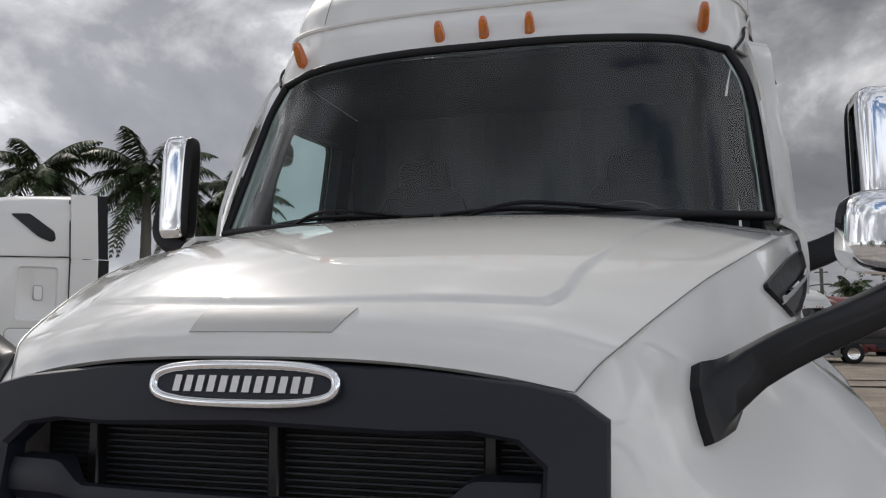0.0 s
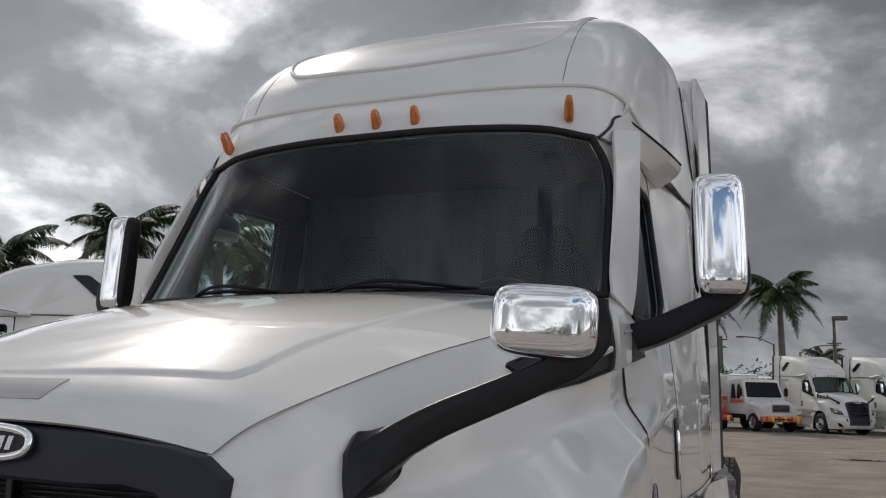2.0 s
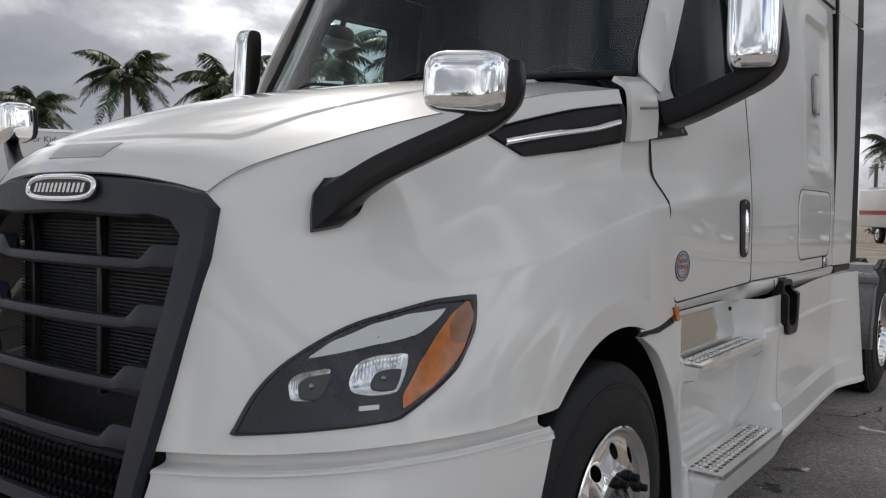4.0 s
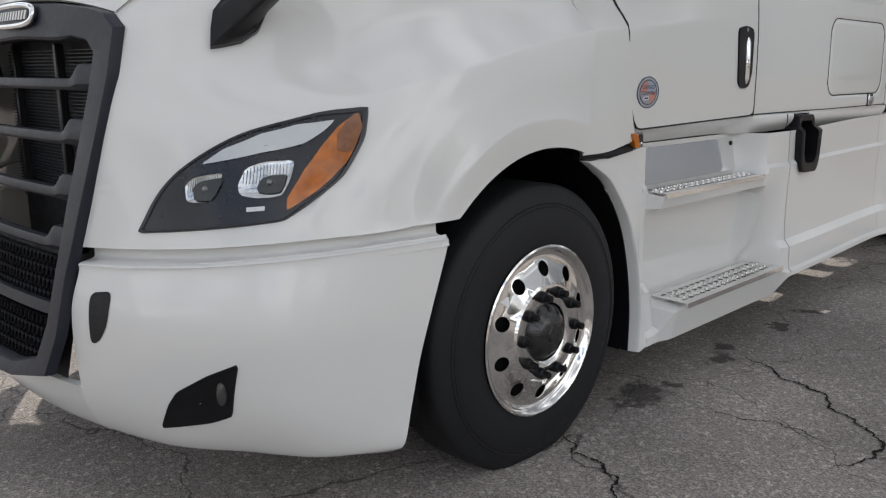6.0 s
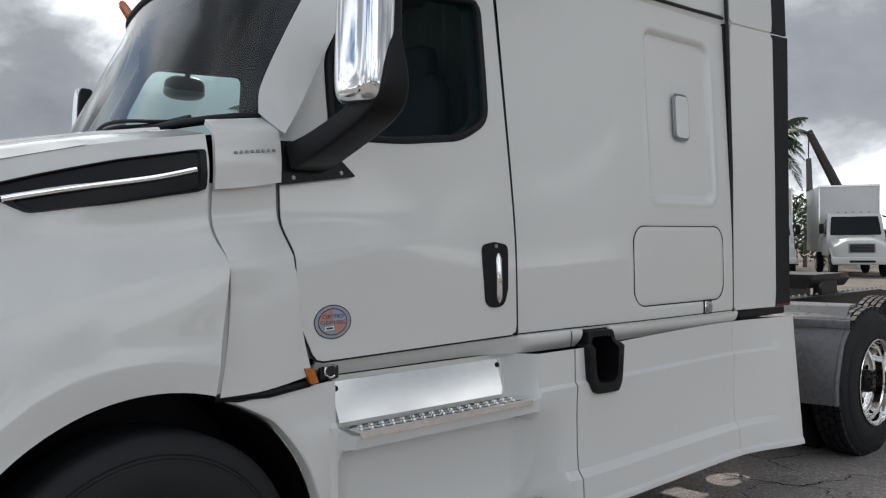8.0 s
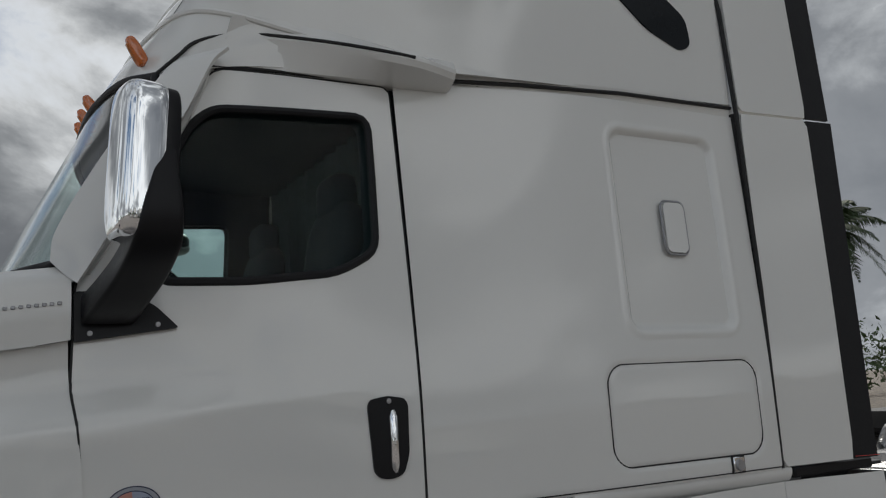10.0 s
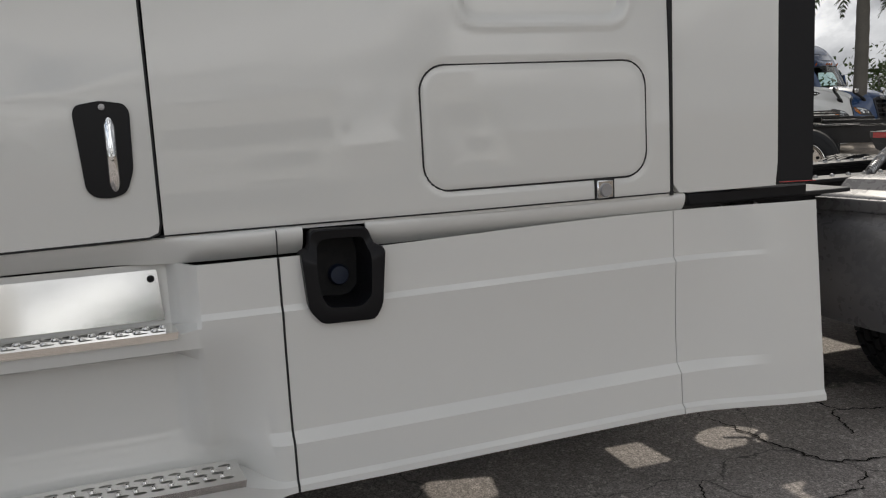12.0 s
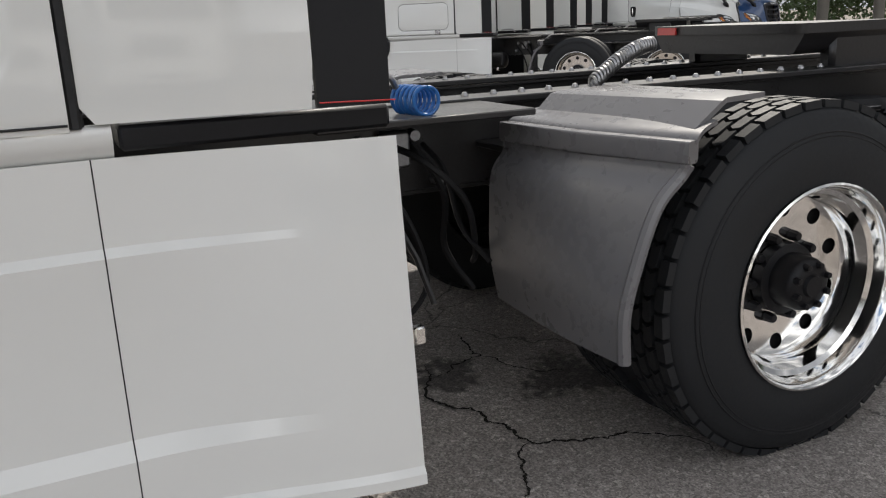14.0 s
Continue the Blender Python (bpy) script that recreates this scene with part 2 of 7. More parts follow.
def spline(P, n):
    """n points on a smooth curve through the points P."""
    P = np.asarray(P, float)
    k = len(P)
    if k == 2:
        u = np.linspace(0, 1, n)[:, None]
        return P[0] * (1 - u) + P[1] * u if P.ndim == 2 else P[0] + (P[1] - P[0]) * np.linspace(0, 1, n).reshape((-1,) + (1,) * (P.ndim - 1))
    Q = np.concatenate([[2 * P[0] - P[1]], P, [2 * P[-1] - P[-2]]])
    t = np.linspace(0, k - 1, n)
    i = np.minimum(t.astype(int), k - 2)
    f = (t - i).reshape((-1,) + (1,) * (P.ndim - 1))
    a, b, c, d = Q[i], Q[i + 1], Q[i + 2], Q[i + 3]
    return 0.5 * (2 * b + (c - a) * f + (2 * a - 5 * b + 4 * c - d) * f ** 2 + (3 * b - a - 3 * c + d) * f ** 3)


def patch(net, nu, nv):
    """A smooth grid of points through a net of control points."""
    A = spline(np.asarray(net, float), nu)
    return np.transpose(spline(np.transpose(A, (1, 0, 2)), nv), (1, 0, 2))


def grid(P, loop=False):
    P = np.asarray(P, float)
    n, m = P.shape[:2]
    F = []
    for i in range(n - 1):
        for j in range(m if loop else m - 1):
            k = (j + 1) % m
            F.append((i * m + j, i * m + k, (i + 1) * m + k, (i + 1) * m + j))
    return P.reshape(-1, 3), F


def merge(*shapes):
    V, F, o = [], [], 0
    for v, f in shapes:
        v = np.asarray(v, float).reshape(-1, 3)
        V.append(v)
        F += [tuple(i + o for i in q) for q in f]
        o += len(v)
    return np.concatenate(V), F


def flip(shape):
    """The mirror image across the truck's middle plane."""
    v, f = shape
    return np.asarray(v) * (-1, 1, 1), [tuple(reversed(q)) for q in f]


def shift(shape, d):
    return np.asarray(shape[0]) + np.asarray(d), shape[1]


def turned(shape, m):
    return [tuple(m @ Vector(v)) for v in np.asarray(shape[0])], shape[1]


def box(c, size, bev=0.0, seg=1):
    bm = bmesh.new()
    bmesh.ops.create_cube(bm, size=1.0)
    bmesh.ops.scale(bm, vec=size, verts=bm.verts)
    if bev:
        bmesh.ops.bevel(bm, geom=bm.edges[:], offset=min(bev, 0.49 * min(size)), segments=seg, affect="EDGES", profile=0.5)
    bmesh.ops.translate(bm, vec=c, verts=bm.verts)
    bm.verts.index_update()
    r = [tuple(v.co) for v in bm.verts], [tuple(v.index for v in f.verts) for f in bm.faces]
    bm.free()
    return r


def frames_along(path):
    path = np.asarray(path, float)
    T = np.gradient(path, axis=0)
    T /= np.linalg.norm(T, axis=1)[:, None] + 1e-12
    up = np.array([0, 0, 1.0]) if abs(T[0][2]) < 0.9 else np.array([1.0, 0, 0])
    N = []
    n = np.cross(T[0], up)
    n /= np.linalg.norm(n)
    for t in T:
        n = n - t * (n @ t)
        n /= np.linalg.norm(n)
        N.append(n.copy())
    N = np.array(N)
    return T, N, np.cross(T, N)


def tube(path, r, seg=10, cap=True, flat=1.0):
    """A rod along a path; r may change along it; flat squeezes it sideways."""
    path = np.asarray(path, float)
    _, N, B = frames_along(path)
    r = np.broadcast_to(r, len(path))
    a = np.linspace(0, 2 * math.pi, seg, endpoint=False)
    P = path[:, None] + r[:, None, None] * (np.cos(a)[None, :, None] * N[:, None] * flat + np.sin(a)[None, :, None] * B[:, None])
    V, F = grid(P, True)
    if cap:
        F = F + [tuple(range(seg)), tuple(range(len(V) - 1, len(V) - seg - 1, -1))]
    return V, F


def ring_tube(path, r, seg=8):
    """A closed rod along a loop."""
    path = np.asarray(path, float)
    P = np.concatenate([path[-2:], path, path[:2]])
    _, N, B = frames_along(P)
    N, B = N[2:-2], B[2:-2]
    a = np.linspace(0, 2 * math.pi, seg, endpoint=False)
    G = path[:, None] + r * (np.cos(a)[None, :, None] * N[:, None] + np.sin(a)[None, :, None] * B[:, None])
    G = np.concatenate([G, G[:1]])
    return grid(G, True)


def lathe(profile, n=48, c=(0, 0, 0)):
    """Turns (radius, x) pairs round the x axis through c."""
    a = np.linspace(0, 2 * math.pi, n, endpoint=False)
    P = [[(c[0] + x, c[1] + r * math.cos(t), c[2] + r * math.sin(t)) for t in a] for r, x in profile]
    return grid(np.array(P), True)


def loop_round(y0, y1, z0, z1, r, n=8):
    """A rounded rectangle as a loop of (a, b) points."""
    L = []
    for cy, cz, a0 in ((y1 - r, z1 - r, 0), (y0 + r, z1 - r, 90), (y0 + r, z0 + r, 180), (y1 - r, z0 + r, 270)):
        for k in range(n + 1):
            a = radians(a0 + 90 * k / n)
            L.append((cy + r * math.cos(a), cz + r * math.sin(a)))
    return np.array(L)


def resample(loop, n):
    """n even points round a closed loop."""
    L = np.asarray(loop, float)
    L = np.concatenate([L, L[:1]])
    d = np.r_[0, np.cumsum(np.linalg.norm(np.diff(L, axis=0), axis=1))]
    s = np.linspace(0, d[-1], n, endpoint=False)
    return np.stack([np.interp(s, d, L[:, k]) for k in range(L.shape[1])], axis=1)


def rounded(poly, r, n=6):
    """A polygon's corners rounded by r."""
    P = np.asarray(poly, float)
    out = []
    for i in range(len(P)):
        a, b, c = P[i - 1], P[i], P[(i + 1) % len(P)]
        u, w = a - b, c - b
        lu, lw = np.linalg.norm(u), np.linalg.norm(w)
        k = min(r, lu * 0.45, lw * 0.45)
        p, q = b + u / lu * k, b + w / lw * k
        for t in np.linspace(0, 1, n):
            out.append((1 - t) ** 2 * p + 2 * t * (1 - t) * b + t * t * q)
    return np.array(out)


def fill(loops, lift):
    """A flat plate from an outer loop and holes, in two coordinates; lift maps them into space."""
    bm = bmesh.new()
    edges = []
    for L in loops:
        vs = [bm.verts.new((p[0], p[1], 0)) for p in L]
        edges += [bm.edges.new((vs[i], vs[(i + 1) % len(vs)])) for i in range(len(vs))]
    bmesh.ops.triangle_fill(bm, use_beauty=True, use_dissolve=False, edges=edges)
    bm.verts.index_update()
    V = [lift(v.co.x, v.co.y) for v in bm.verts]
    F = [tuple(v.index for v in f.verts) for f in bm.faces]
    bm.free()
    return V, F


def prism(loop, lift0, lift1):
    """A solid between two liftings of one loop."""
    n = len(loop)
    a, fa = fill([loop], lift0)
    b, fb = fill([loop], lift1)
    side = grid(np.array([[lift0(*p) for p in loop], [lift1(*p) for p in loop]]), True)
    return merge((a, fa), (b, [tuple(reversed(q)) for q in fb]), side)


def soft_box(c, h, n=5.0, nu=18, nv=36, taper=0.0, plan=None):
    """A rounded block: half sizes h; n sets how square it is, plan how square seen from above."""
    P = []
    for a in np.linspace(-math.pi / 2, math.pi / 2, nu):
        row = []
        for b in np.linspace(0, 2 * math.pi, nv, endpoint=False):
            ca, sa, cb, sb = math.cos(a), math.sin(a), math.cos(b), math.sin(b)
            e = lambda t: math.copysign(abs(t) ** (2 / n), t)
            z = e(sa)
            k = 1 + taper * z
            g = lambda t: math.copysign(abs(t) ** (2 / (plan or n)), t)
            row.append((c[0] + h[0] * e(ca) * g(cb) * k, c[1] + h[1] * e(ca) * g(sb) * k, c[2] + h[2] * z))
        P.append(row)
    return grid(np.array(P), True)


CREASE = {}


def part(name, shape, material, parent=None, label="", thick=0.0, sharp=38, smooth=True):
    me = bpy.data.meshes.new(name)
    me.from_pydata([tuple(map(float, v)) for v in shape[0]], [], shape[1])
    bm = bmesh.new()
    bm.from_mesh(me)
    bmesh.ops.remove_doubles(bm, verts=bm.verts, dist=0.00005)
    bmesh.ops.recalc_face_normals(bm, faces=bm.faces)
    bm.to_mesh(me)
    bm.free()
    if smooth:
        me.shade_smooth()
        me.set_sharp_from_angle(angle=radians(sharp))
    me.materials.append(material)
    ob = new(name, me)
    if parent is not None:
        ob.parent = parent
    if label:
        tagged(ob, label)
    if thick:
        md = ob.modifiers.new("thickness", "SOLIDIFY")
        md.thickness = thick
        md.offset = -1
        CREASE[me.name] = sharp
    return ob


def thing(name, label, category, group="", at=(0, 0, 0)):
    ob = new(name)
    ob.empty_display_size = 0.1
    ob.location = at
    return tagged(ob, label, category, group)


def text_shape(words, size):
    """The outlines of a word, as a flat mesh in x and y."""
    cu = bpy.data.curves.new("letters", "FONT")
    cu.body, cu.size, cu.align_x, cu.align_y = words, size, "CENTER", "CENTER"
    ob = bpy.data.objects.new("letters", cu)
    me = ob.to_mesh()
    r = [tuple(v.co) for v in me.vertices], [tuple(p.vertices) for p in me.polygons]
    ob.to_mesh_clear()
    bpy.data.objects.remove(ob)
    bpy.data.curves.remove(cu)
    return r

# ---- the white sleeper truck: middle plane x = 0, front axle y = 0, tail towards +y ----
def side_x(y, z):
    """The cab's side, half its width at a place along and a height."""
    y, z = np.asarray(y, float), np.asarray(z, float)
    base = 1.20 + 0.035 * S((y - 1.75) / 1.0)
    k = 0.115 + (0.05 - 0.115) * S((y - 1.6) / 1.2)
    lean = (np.sqrt((z - 1.6) ** 2 + 0.03) + (z - 1.6)) / 2
    front = 0.058 * S((1.30 - y) / 0.80) * S((z - 1.535 - 0.07 * (y - 0.55)) / 0.15)
    d = z - (1.546 + 0.085 * (y - 0.52) - 0.01 * (y - 0.52) ** 2)
    crease = 0.010 * S((1.75 - y) / 1.1) * np.where(d > 0, np.exp(-np.abs(d) / 0.05), np.exp(-np.abs(d) / 0.12)) * (y < 1.75)
    return base - k * lean - front + crease


def on_side(y, z, out=0.0):
    return (float(side_x(y, z)) + out, y, z)


def side_sheet(y0, y1, z0, z1, ny, nz, depth=None, out=0.0):
    Y, Z = np.meshgrid(np.linspace(y0, y1, ny), np.linspace(z0, z1, nz), indexing="ij")
    X = side_x(Y, Z) + out
    if depth is not None:
        X = X + depth(Y, Z)
    return grid(np.stack([X, Y, Z], -1))


def half_to_full(net):
    """A net from the middle to the driver's side becomes one from side to side."""
    A = np.asarray(net, float)
    return np.concatenate([A[:, :0:-1] * (-1, 1, 1), A], axis=1)


truck = thing("semi_truck", "white sleeper semi truck with chrome mirrors parked on asphalt", "truck")
both = lambda shape: (("driver", shape), ("passenger", flip(shape)))


def pair(name, shape, material, parent, label="", thick=0.0, sharp=38):
    """The part on the driver's side and its mirror image."""
    return part(name, shape, material, parent, label, thick, sharp), part(name, flip(shape), material, parent, label, thick, sharp)


# hood
SEAM_LINE = np.array([(0.573, -1.150, 1.556), (0.608, -1.105, 1.598), (0.65, -1.04, 1.637), (0.72, -0.87, 1.70), (0.81, -0.64, 1.775), (0.90, -0.40, 1.838), (1.005, -0.08, 1.912), (1.10, 0.28, 1.968)])
HOOD_MID = np.array([(-1.222, 1.612), (-1.20, 1.655), (-1.13, 1.712), (-0.93, 1.795), (-0.66, 1.877), (-0.40, 1.94), (-0.06, 2.005), (0.25, 2.05)])
rows = []
for (sx, sy, sz), (my, mz) in zip(SEAM_LINE, HOOD_MID):
    rows.append([(sx * s, my + (sy - my) * s ** 2.2, mz + (sz - mz) * s ** 2.6) for s in (0, 0.3, 0.55, 0.78, 1.0)])
H = patch(half_to_full(rows), 210, 241)
X, Y = H[..., 0], H[..., 1]
edge = np.interp(Y, (-1.15, -0.95, -0.78, -0.53, -0.13, 0.28), (0.44, 0.535, 0.56, 0.62, 0.69, 0.765))
H[..., 2] += 0.0075 * S((Y + 1.145 - 0.5 * X ** 2) / 0.02) * S((edge - np.abs(X) + 0.008) / 0.02)
hood = part("hood", grid(H), WHITE, truck, "white painted hood with a raised middle", 0.012)

# flat cover on the hood's front bevel
def hood_at(x, z, out):
    j = (np.abs(H[84, :, 0] - x)).argmin()
    col = H[:69, j]
    p = np.array([x] + [np.interp(z, col[:, 2], col[:, k]) for k in (1, 2)])
    return p + np.array((0, -0.55, 0.83)) * out


rows = []
for k in np.linspace(0, 1, 8):
    z = 1.654 + 0.044 * k
    x0, x1 = -0.135 + 0.010 * k, 0.150 + 0.030 * k
    rows.append([hood_at(x, z, 0.0022) for x in np.linspace(x0, x1, 30)])
part("sensor_cover", grid(np.array(rows)), SENSOR, hood, "flat matt cover in the hood", 0.004)

NET = [
    [(0.573, -1.150, 1.556), (0.630, -1.166, 1.50), (0.628, -1.192, 1.38), (0.614, -1.222, 1.25), (0.594, -1.25, 1.12), (0.575, -1.275, 1.0), (0.56, -1.302, 0.885)],
    [(0.608, -1.105, 1.598), (0.70, -1.105, 1.51), (0.735, -1.125, 1.38), (0.75, -1.15, 1.25), (0.757, -1.175, 1.12), (0.757, -1.20, 1.0), (0.757, -1.23, 0.895)],
    [(0.65, -1.04, 1.637), (0.765, -1.01, 1.53), (0.835, -1.01, 1.38), (0.89, -1.035, 1.25), (0.92, -1.06, 1.12), (0.93, -1.09, 1.0), (0.94, -1.12, 0.908)],
    [(0.72, -0.87, 1.70), (0.845, -0.85, 1.56), (0.935, -0.84, 1.40), (1.02, -0.86, 1.27), (1.075, -0.90, 1.13), (1.095, -0.95, 1.02), (1.10, -0.975, 0.926)],
    [(0.81, -0.64, 1.775), (0.90, -0.64, 1.63), (0.99, -0.64, 1.48), (1.11, -0.66, 1.36), (1.17, -0.70, 1.20), (1.19, -0.75, 1.05), (1.20, -0.78, 0.937)],
    [(0.90, -0.40, 1.838), (0.985, -0.40, 1.68), (1.05, -0.40, 1.57), (1.165, -0.41, 1.475), (1.235, -0.43, 1.32), (1.255, -0.47, 1.12), (1.27, -0.515, 0.945)],
    [(1.005, -0.08, 1.912), (1.06, -0.08, 1.765), (1.085, -0.08, 1.64), (1.18, -0.08, 1.53), (1.235, -0.08, 1.42), (1.248, -0.10, 1.28), (1.248, -0.12, 1.102)],
    [(1.10, 0.28, 1.968), (1.128, 0.28, 1.85), (1.118, 0.28, 1.66), (1.19, 0.30, 1.535), (1.225, 0.285, 1.42), (1.24, 0.26, 1.27), (1.25, 0.235, 1.095)],
]
FEND = patch(NET, 170, 150)
for _ in range(220):
    FEND[1:-1, 1:-1] = 0.5 * FEND[1:-1, 1:-1] + 0.125 * (FEND[:-2, 1:-1] + FEND[2:, 1:-1] + FEND[1:-1, :-2] + FEND[1:-1, 2:])
for _ in range(260):
    FEND[1:-1, 1:] = 0.5 * FEND[1:-1, 1:] + 0.25 * (FEND[:-2, 1:] + FEND[2:, 1:])
# the wheel opening is round
low = FEND[:, -1].copy()
arch_z = 0.464 + np.sqrt(np.maximum(0.667 ** 2 - (low[:, 1] - 0.03) ** 2, 0.0))
lift = np.where(low[:, 1] > -0.60, np.maximum(arch_z, np.minimum(low[:, 2], 0.945)) - low[:, 2], 0.0)
down = S((np.linspace(0, 1, FEND.shape[1]) - 0.62) / 0.38)
FEND[..., 2] += lift[:, None] * down[None, :]


def eased(ys, zs, soft):
    """A line through y, z whose corners are eased over the length soft."""
    t = np.linspace(ys[0] - 0.4, ys[-1] + 0.4, 600)
    z = np.interp(t, ys, zs)
    w = np.exp(-0.5 * ((t - t.mean()) / soft) ** 2)
    pad = len(t) // 2
    z = np.convolve(np.pad(z, pad, mode="edge"), w / w.sum(), mode="same")[pad:-pad]
    return lambda y: np.interp(y, t, z)


SHOULDER = eased((-0.75, -0.41, -0.07, 0.27, 0.52, 1.0, 1.6), (1.303, 1.384, 1.468, 1.526, 1.546, 1.588, 1.628), 0.07)
WHEEL_LIP = eased((-0.62, -0.53, -0.45, -0.36, -0.28, -0.20, -0.11, 0.0, 0.07, 0.16, 0.24, 0.32), (0.86, 0.965, 1.055, 1.125, 1.174, 1.204, 1.222, 1.229, 1.229, 1.219, 1.202, 1.178), 0.035)


def shoulder(y):
    """The height of the crease from the headlight's tip over the fender to the door."""
    return SHOULDER(y)


def creased(y, z, high=0.034):
    """How far the body stands out along the shoulder crease."""
    d = z - shoulder(y)
    return high * S((y + 0.85) / 0.60) * np.where(d > 0, np.exp(-np.abs(d) / 0.06), np.exp(-np.abs(d) / 0.12))


over = FEND[..., 2] - shoulder(FEND[..., 1])
FEND[..., 0] += creased(FEND[..., 1], FEND[..., 2]) - 0.030 * S((FEND[..., 1] + 1.0) / 0.75) * S((0.30 - FEND[..., 1]) / 0.30) * np.exp(-((over - 0.12) / 0.10) ** 2)
FEND[..., 0] -= 0.014 * S((FEND[..., 1] + 0.9) / 0.6) * S((0.30 - FEND[..., 1]) / 0.30) * np.exp(-((over + 0.02) / 0.14) ** 2)
FEND[..., 0] -= 0.040 * np.exp(-((FEND[..., 1] + 0.96) / 0.24) ** 2) * np.exp(-((FEND[..., 2] - 1.46) / 0.14) ** 2)
# the lip round the wheel opening: the body swells to an edge and falls in below it
lip_d = FEND[..., 2] - WHEEL_LIP(FEND[..., 1])
FEND[..., 0] += 0.013 * S((FEND[..., 1] + 0.60) / 0.22) * np.where(lip_d > 0, np.exp(-np.abs(lip_d) / 0.05), np.maximum(0.0, 1 + lip_d / 0.11))
pair("fender", grid(FEND), WHITE, truck, "white fender with the wheel arch cut out", 0.012)


def fend_at(u, v, out=0.0):
    """A place on the fender: u 0..1 from the grille to the door, v 0..1 downwards."""
    a, b = u * (FEND.shape[0] - 1), v * (FEND.shape[1] - 1)
    i, j = min(int(a), FEND.shape[0] - 2), min(int(b), FEND.shape[1] - 2)
    f, g = a - i, b - j
    p00, p10, p01, p11 = FEND[i, j], FEND[i + 1, j], FEND[i, j + 1], FEND[i + 1, j + 1]
    p = (p00 * (1 - f) + p10 * f) * (1 - g) + (p01 * (1 - f) + p11 * f) * g
    n = np.cross(p10 - p00, p01 - p00)
    n /= np.linalg.norm(n)
    if n[0] - n[1] * 0.6 < 0:
        n = -n
    return p + n * out


def fend_uv(p):
    """The u, v of the fender's place next to p."""
    p = np.asarray(p)
    d = ((FEND - p) ** 2).sum(-1)
    i, j = np.unravel_index(d.argmin(), d.shape)
    u, v, h = i / (FEND.shape[0] - 1), j / (FEND.shape[1] - 1), 0.008
    while h > 0.0002:
        tries = [(np.clip(u + a * h, 0, 1), np.clip(v + b * h, 0, 1)) for a in (-1, 0, 1) for b in (-1, 0, 1)]
        best = min(tries, key=lambda q: ((fend_at(*q) - p) ** 2).sum())
        if best == (u, v):
            h /= 2
        u, v = best
    return u, v


def fend_sheet(loop_uv, out, n=40, rings=8):
    """A piece laid on the fender inside a loop of u, v."""
    L = resample(loop_uv, n)
    c = L.mean(0)
    P = [[fend_at(*(c + (q - c) * k), out) for q in L] for k in np.linspace(0.02, 1, rings)]
    return grid(np.array(P), True)


pair("hood_seam", tube([p + (0.0015, -0.001, 0.001) for p in spline(SEAM_LINE[:7], 60)], 0.0014, 6), GREY_S, truck)
pair("arch_lip", tube([fend_at(u, 0.995, -0.020) for u in np.linspace(0.74, 1.0, 40)], 0.007, 8), BLACK_P, truck, "black wheel arch lip")


# windshield and its black frame
GL = [[(0, 0.30, 2.045), (0.40, 0.315, 2.047), (0.80, 0.375, 2.05), (1.063, 0.50, 2.054)],
      [(0, 0.40, 2.26), (0.40, 0.415, 2.26), (0.80, 0.485, 2.26), (1.055, 0.619, 2.259)],
      [(0, 0.51, 2.49), (0.40, 0.525, 2.49), (0.79, 0.60, 2.49), (1.042, 0.742, 2.49)],
      [(0, 0.60, 2.68), (0.39, 0.615, 2.675), (0.77, 0.69, 2.665), (1.015, 0.80, 2.64)],
      [(0, 0.665, 2.815), (0.38, 0.675, 2.813), (0.74, 0.735, 2.80), (0.955, 0.822, 2.765)]]
GLS = patch(half_to_full(GL), 40, 61)
windshield = part("windshield", grid(GLS), GLASS_W, truck, "tinted curved windshield glass")
rim = np.concatenate([GLS[0], GLS[1:-1, -1], GLS[-1, ::-1], GLS[-2:0:-1, 0]])
part("gasket", ring_tube(rim, 0.017, 10), RUBBER, windshield, "black rubber windshield gasket")

for strip in (GLS[37:], GLS[:2], GLS[:, :2], GLS[:, -2:]):
    part("black_border", grid(strip + (0, 0.006, -0.002)), SEAM, windshield, "black printed edge of the glass")

# header above the windshield with the marker lights, and the roof
HEAD0 = [(0, 0.668, 2.83), (0.38, 0.678, 2.828), (0.74, 0.738, 2.815), (0.955, 0.825, 2.782), (1.03, 0.90, 2.765), (1.06, 1.10, 2.805), (1.085, 1.45, 2.83), (1.125, 1.90, 2.855)]
HEAD1 = [(0, 0.80, 3.03), (0.38, 0.808, 3.032), (0.74, 0.86, 3.033), (0.945, 0.935, 3.03), (1.04, 1.06, 3.005), (1.08, 1.27, 2.96), (1.095, 1.55, 2.91), (1.130, 1.90, 2.865)]
mid_row = [tuple(np.array(a) * 0.5 + np.array(b) * 0.5 + (0.0, -0.012, 0)) for a, b in zip(HEAD0, HEAD1)]
HEAD = patch(half_to_full([HEAD0, mid_row, HEAD1]), 20, 141)
header = part("roof_header", grid(HEAD), WHITE, truck, "white panel above the windshield", 0.01)
ROOF_MID = [(0.815, 3.04), (0.96, 3.30), (1.25, 3.53), (1.70, 3.735), (2.35, 3.91), (2.95, 3.99), (3.49, 4.02)]
ROOF_SIDE = [(1.130, 1.90, 2.868), (1.135, 1.93, 2.87), (1.14, 2.0, 2.872), (1.15, 2.2, 2.875), (1.165, 2.6, 2.885), (1.175, 3.05, 2.895), (1.18, 3.49, 2.905)]
rows = [[tuple(np.array(p) + (0, 0.012, 0.012)) for p in HEAD1] + [(1.131, 1.92, 2.868)]]
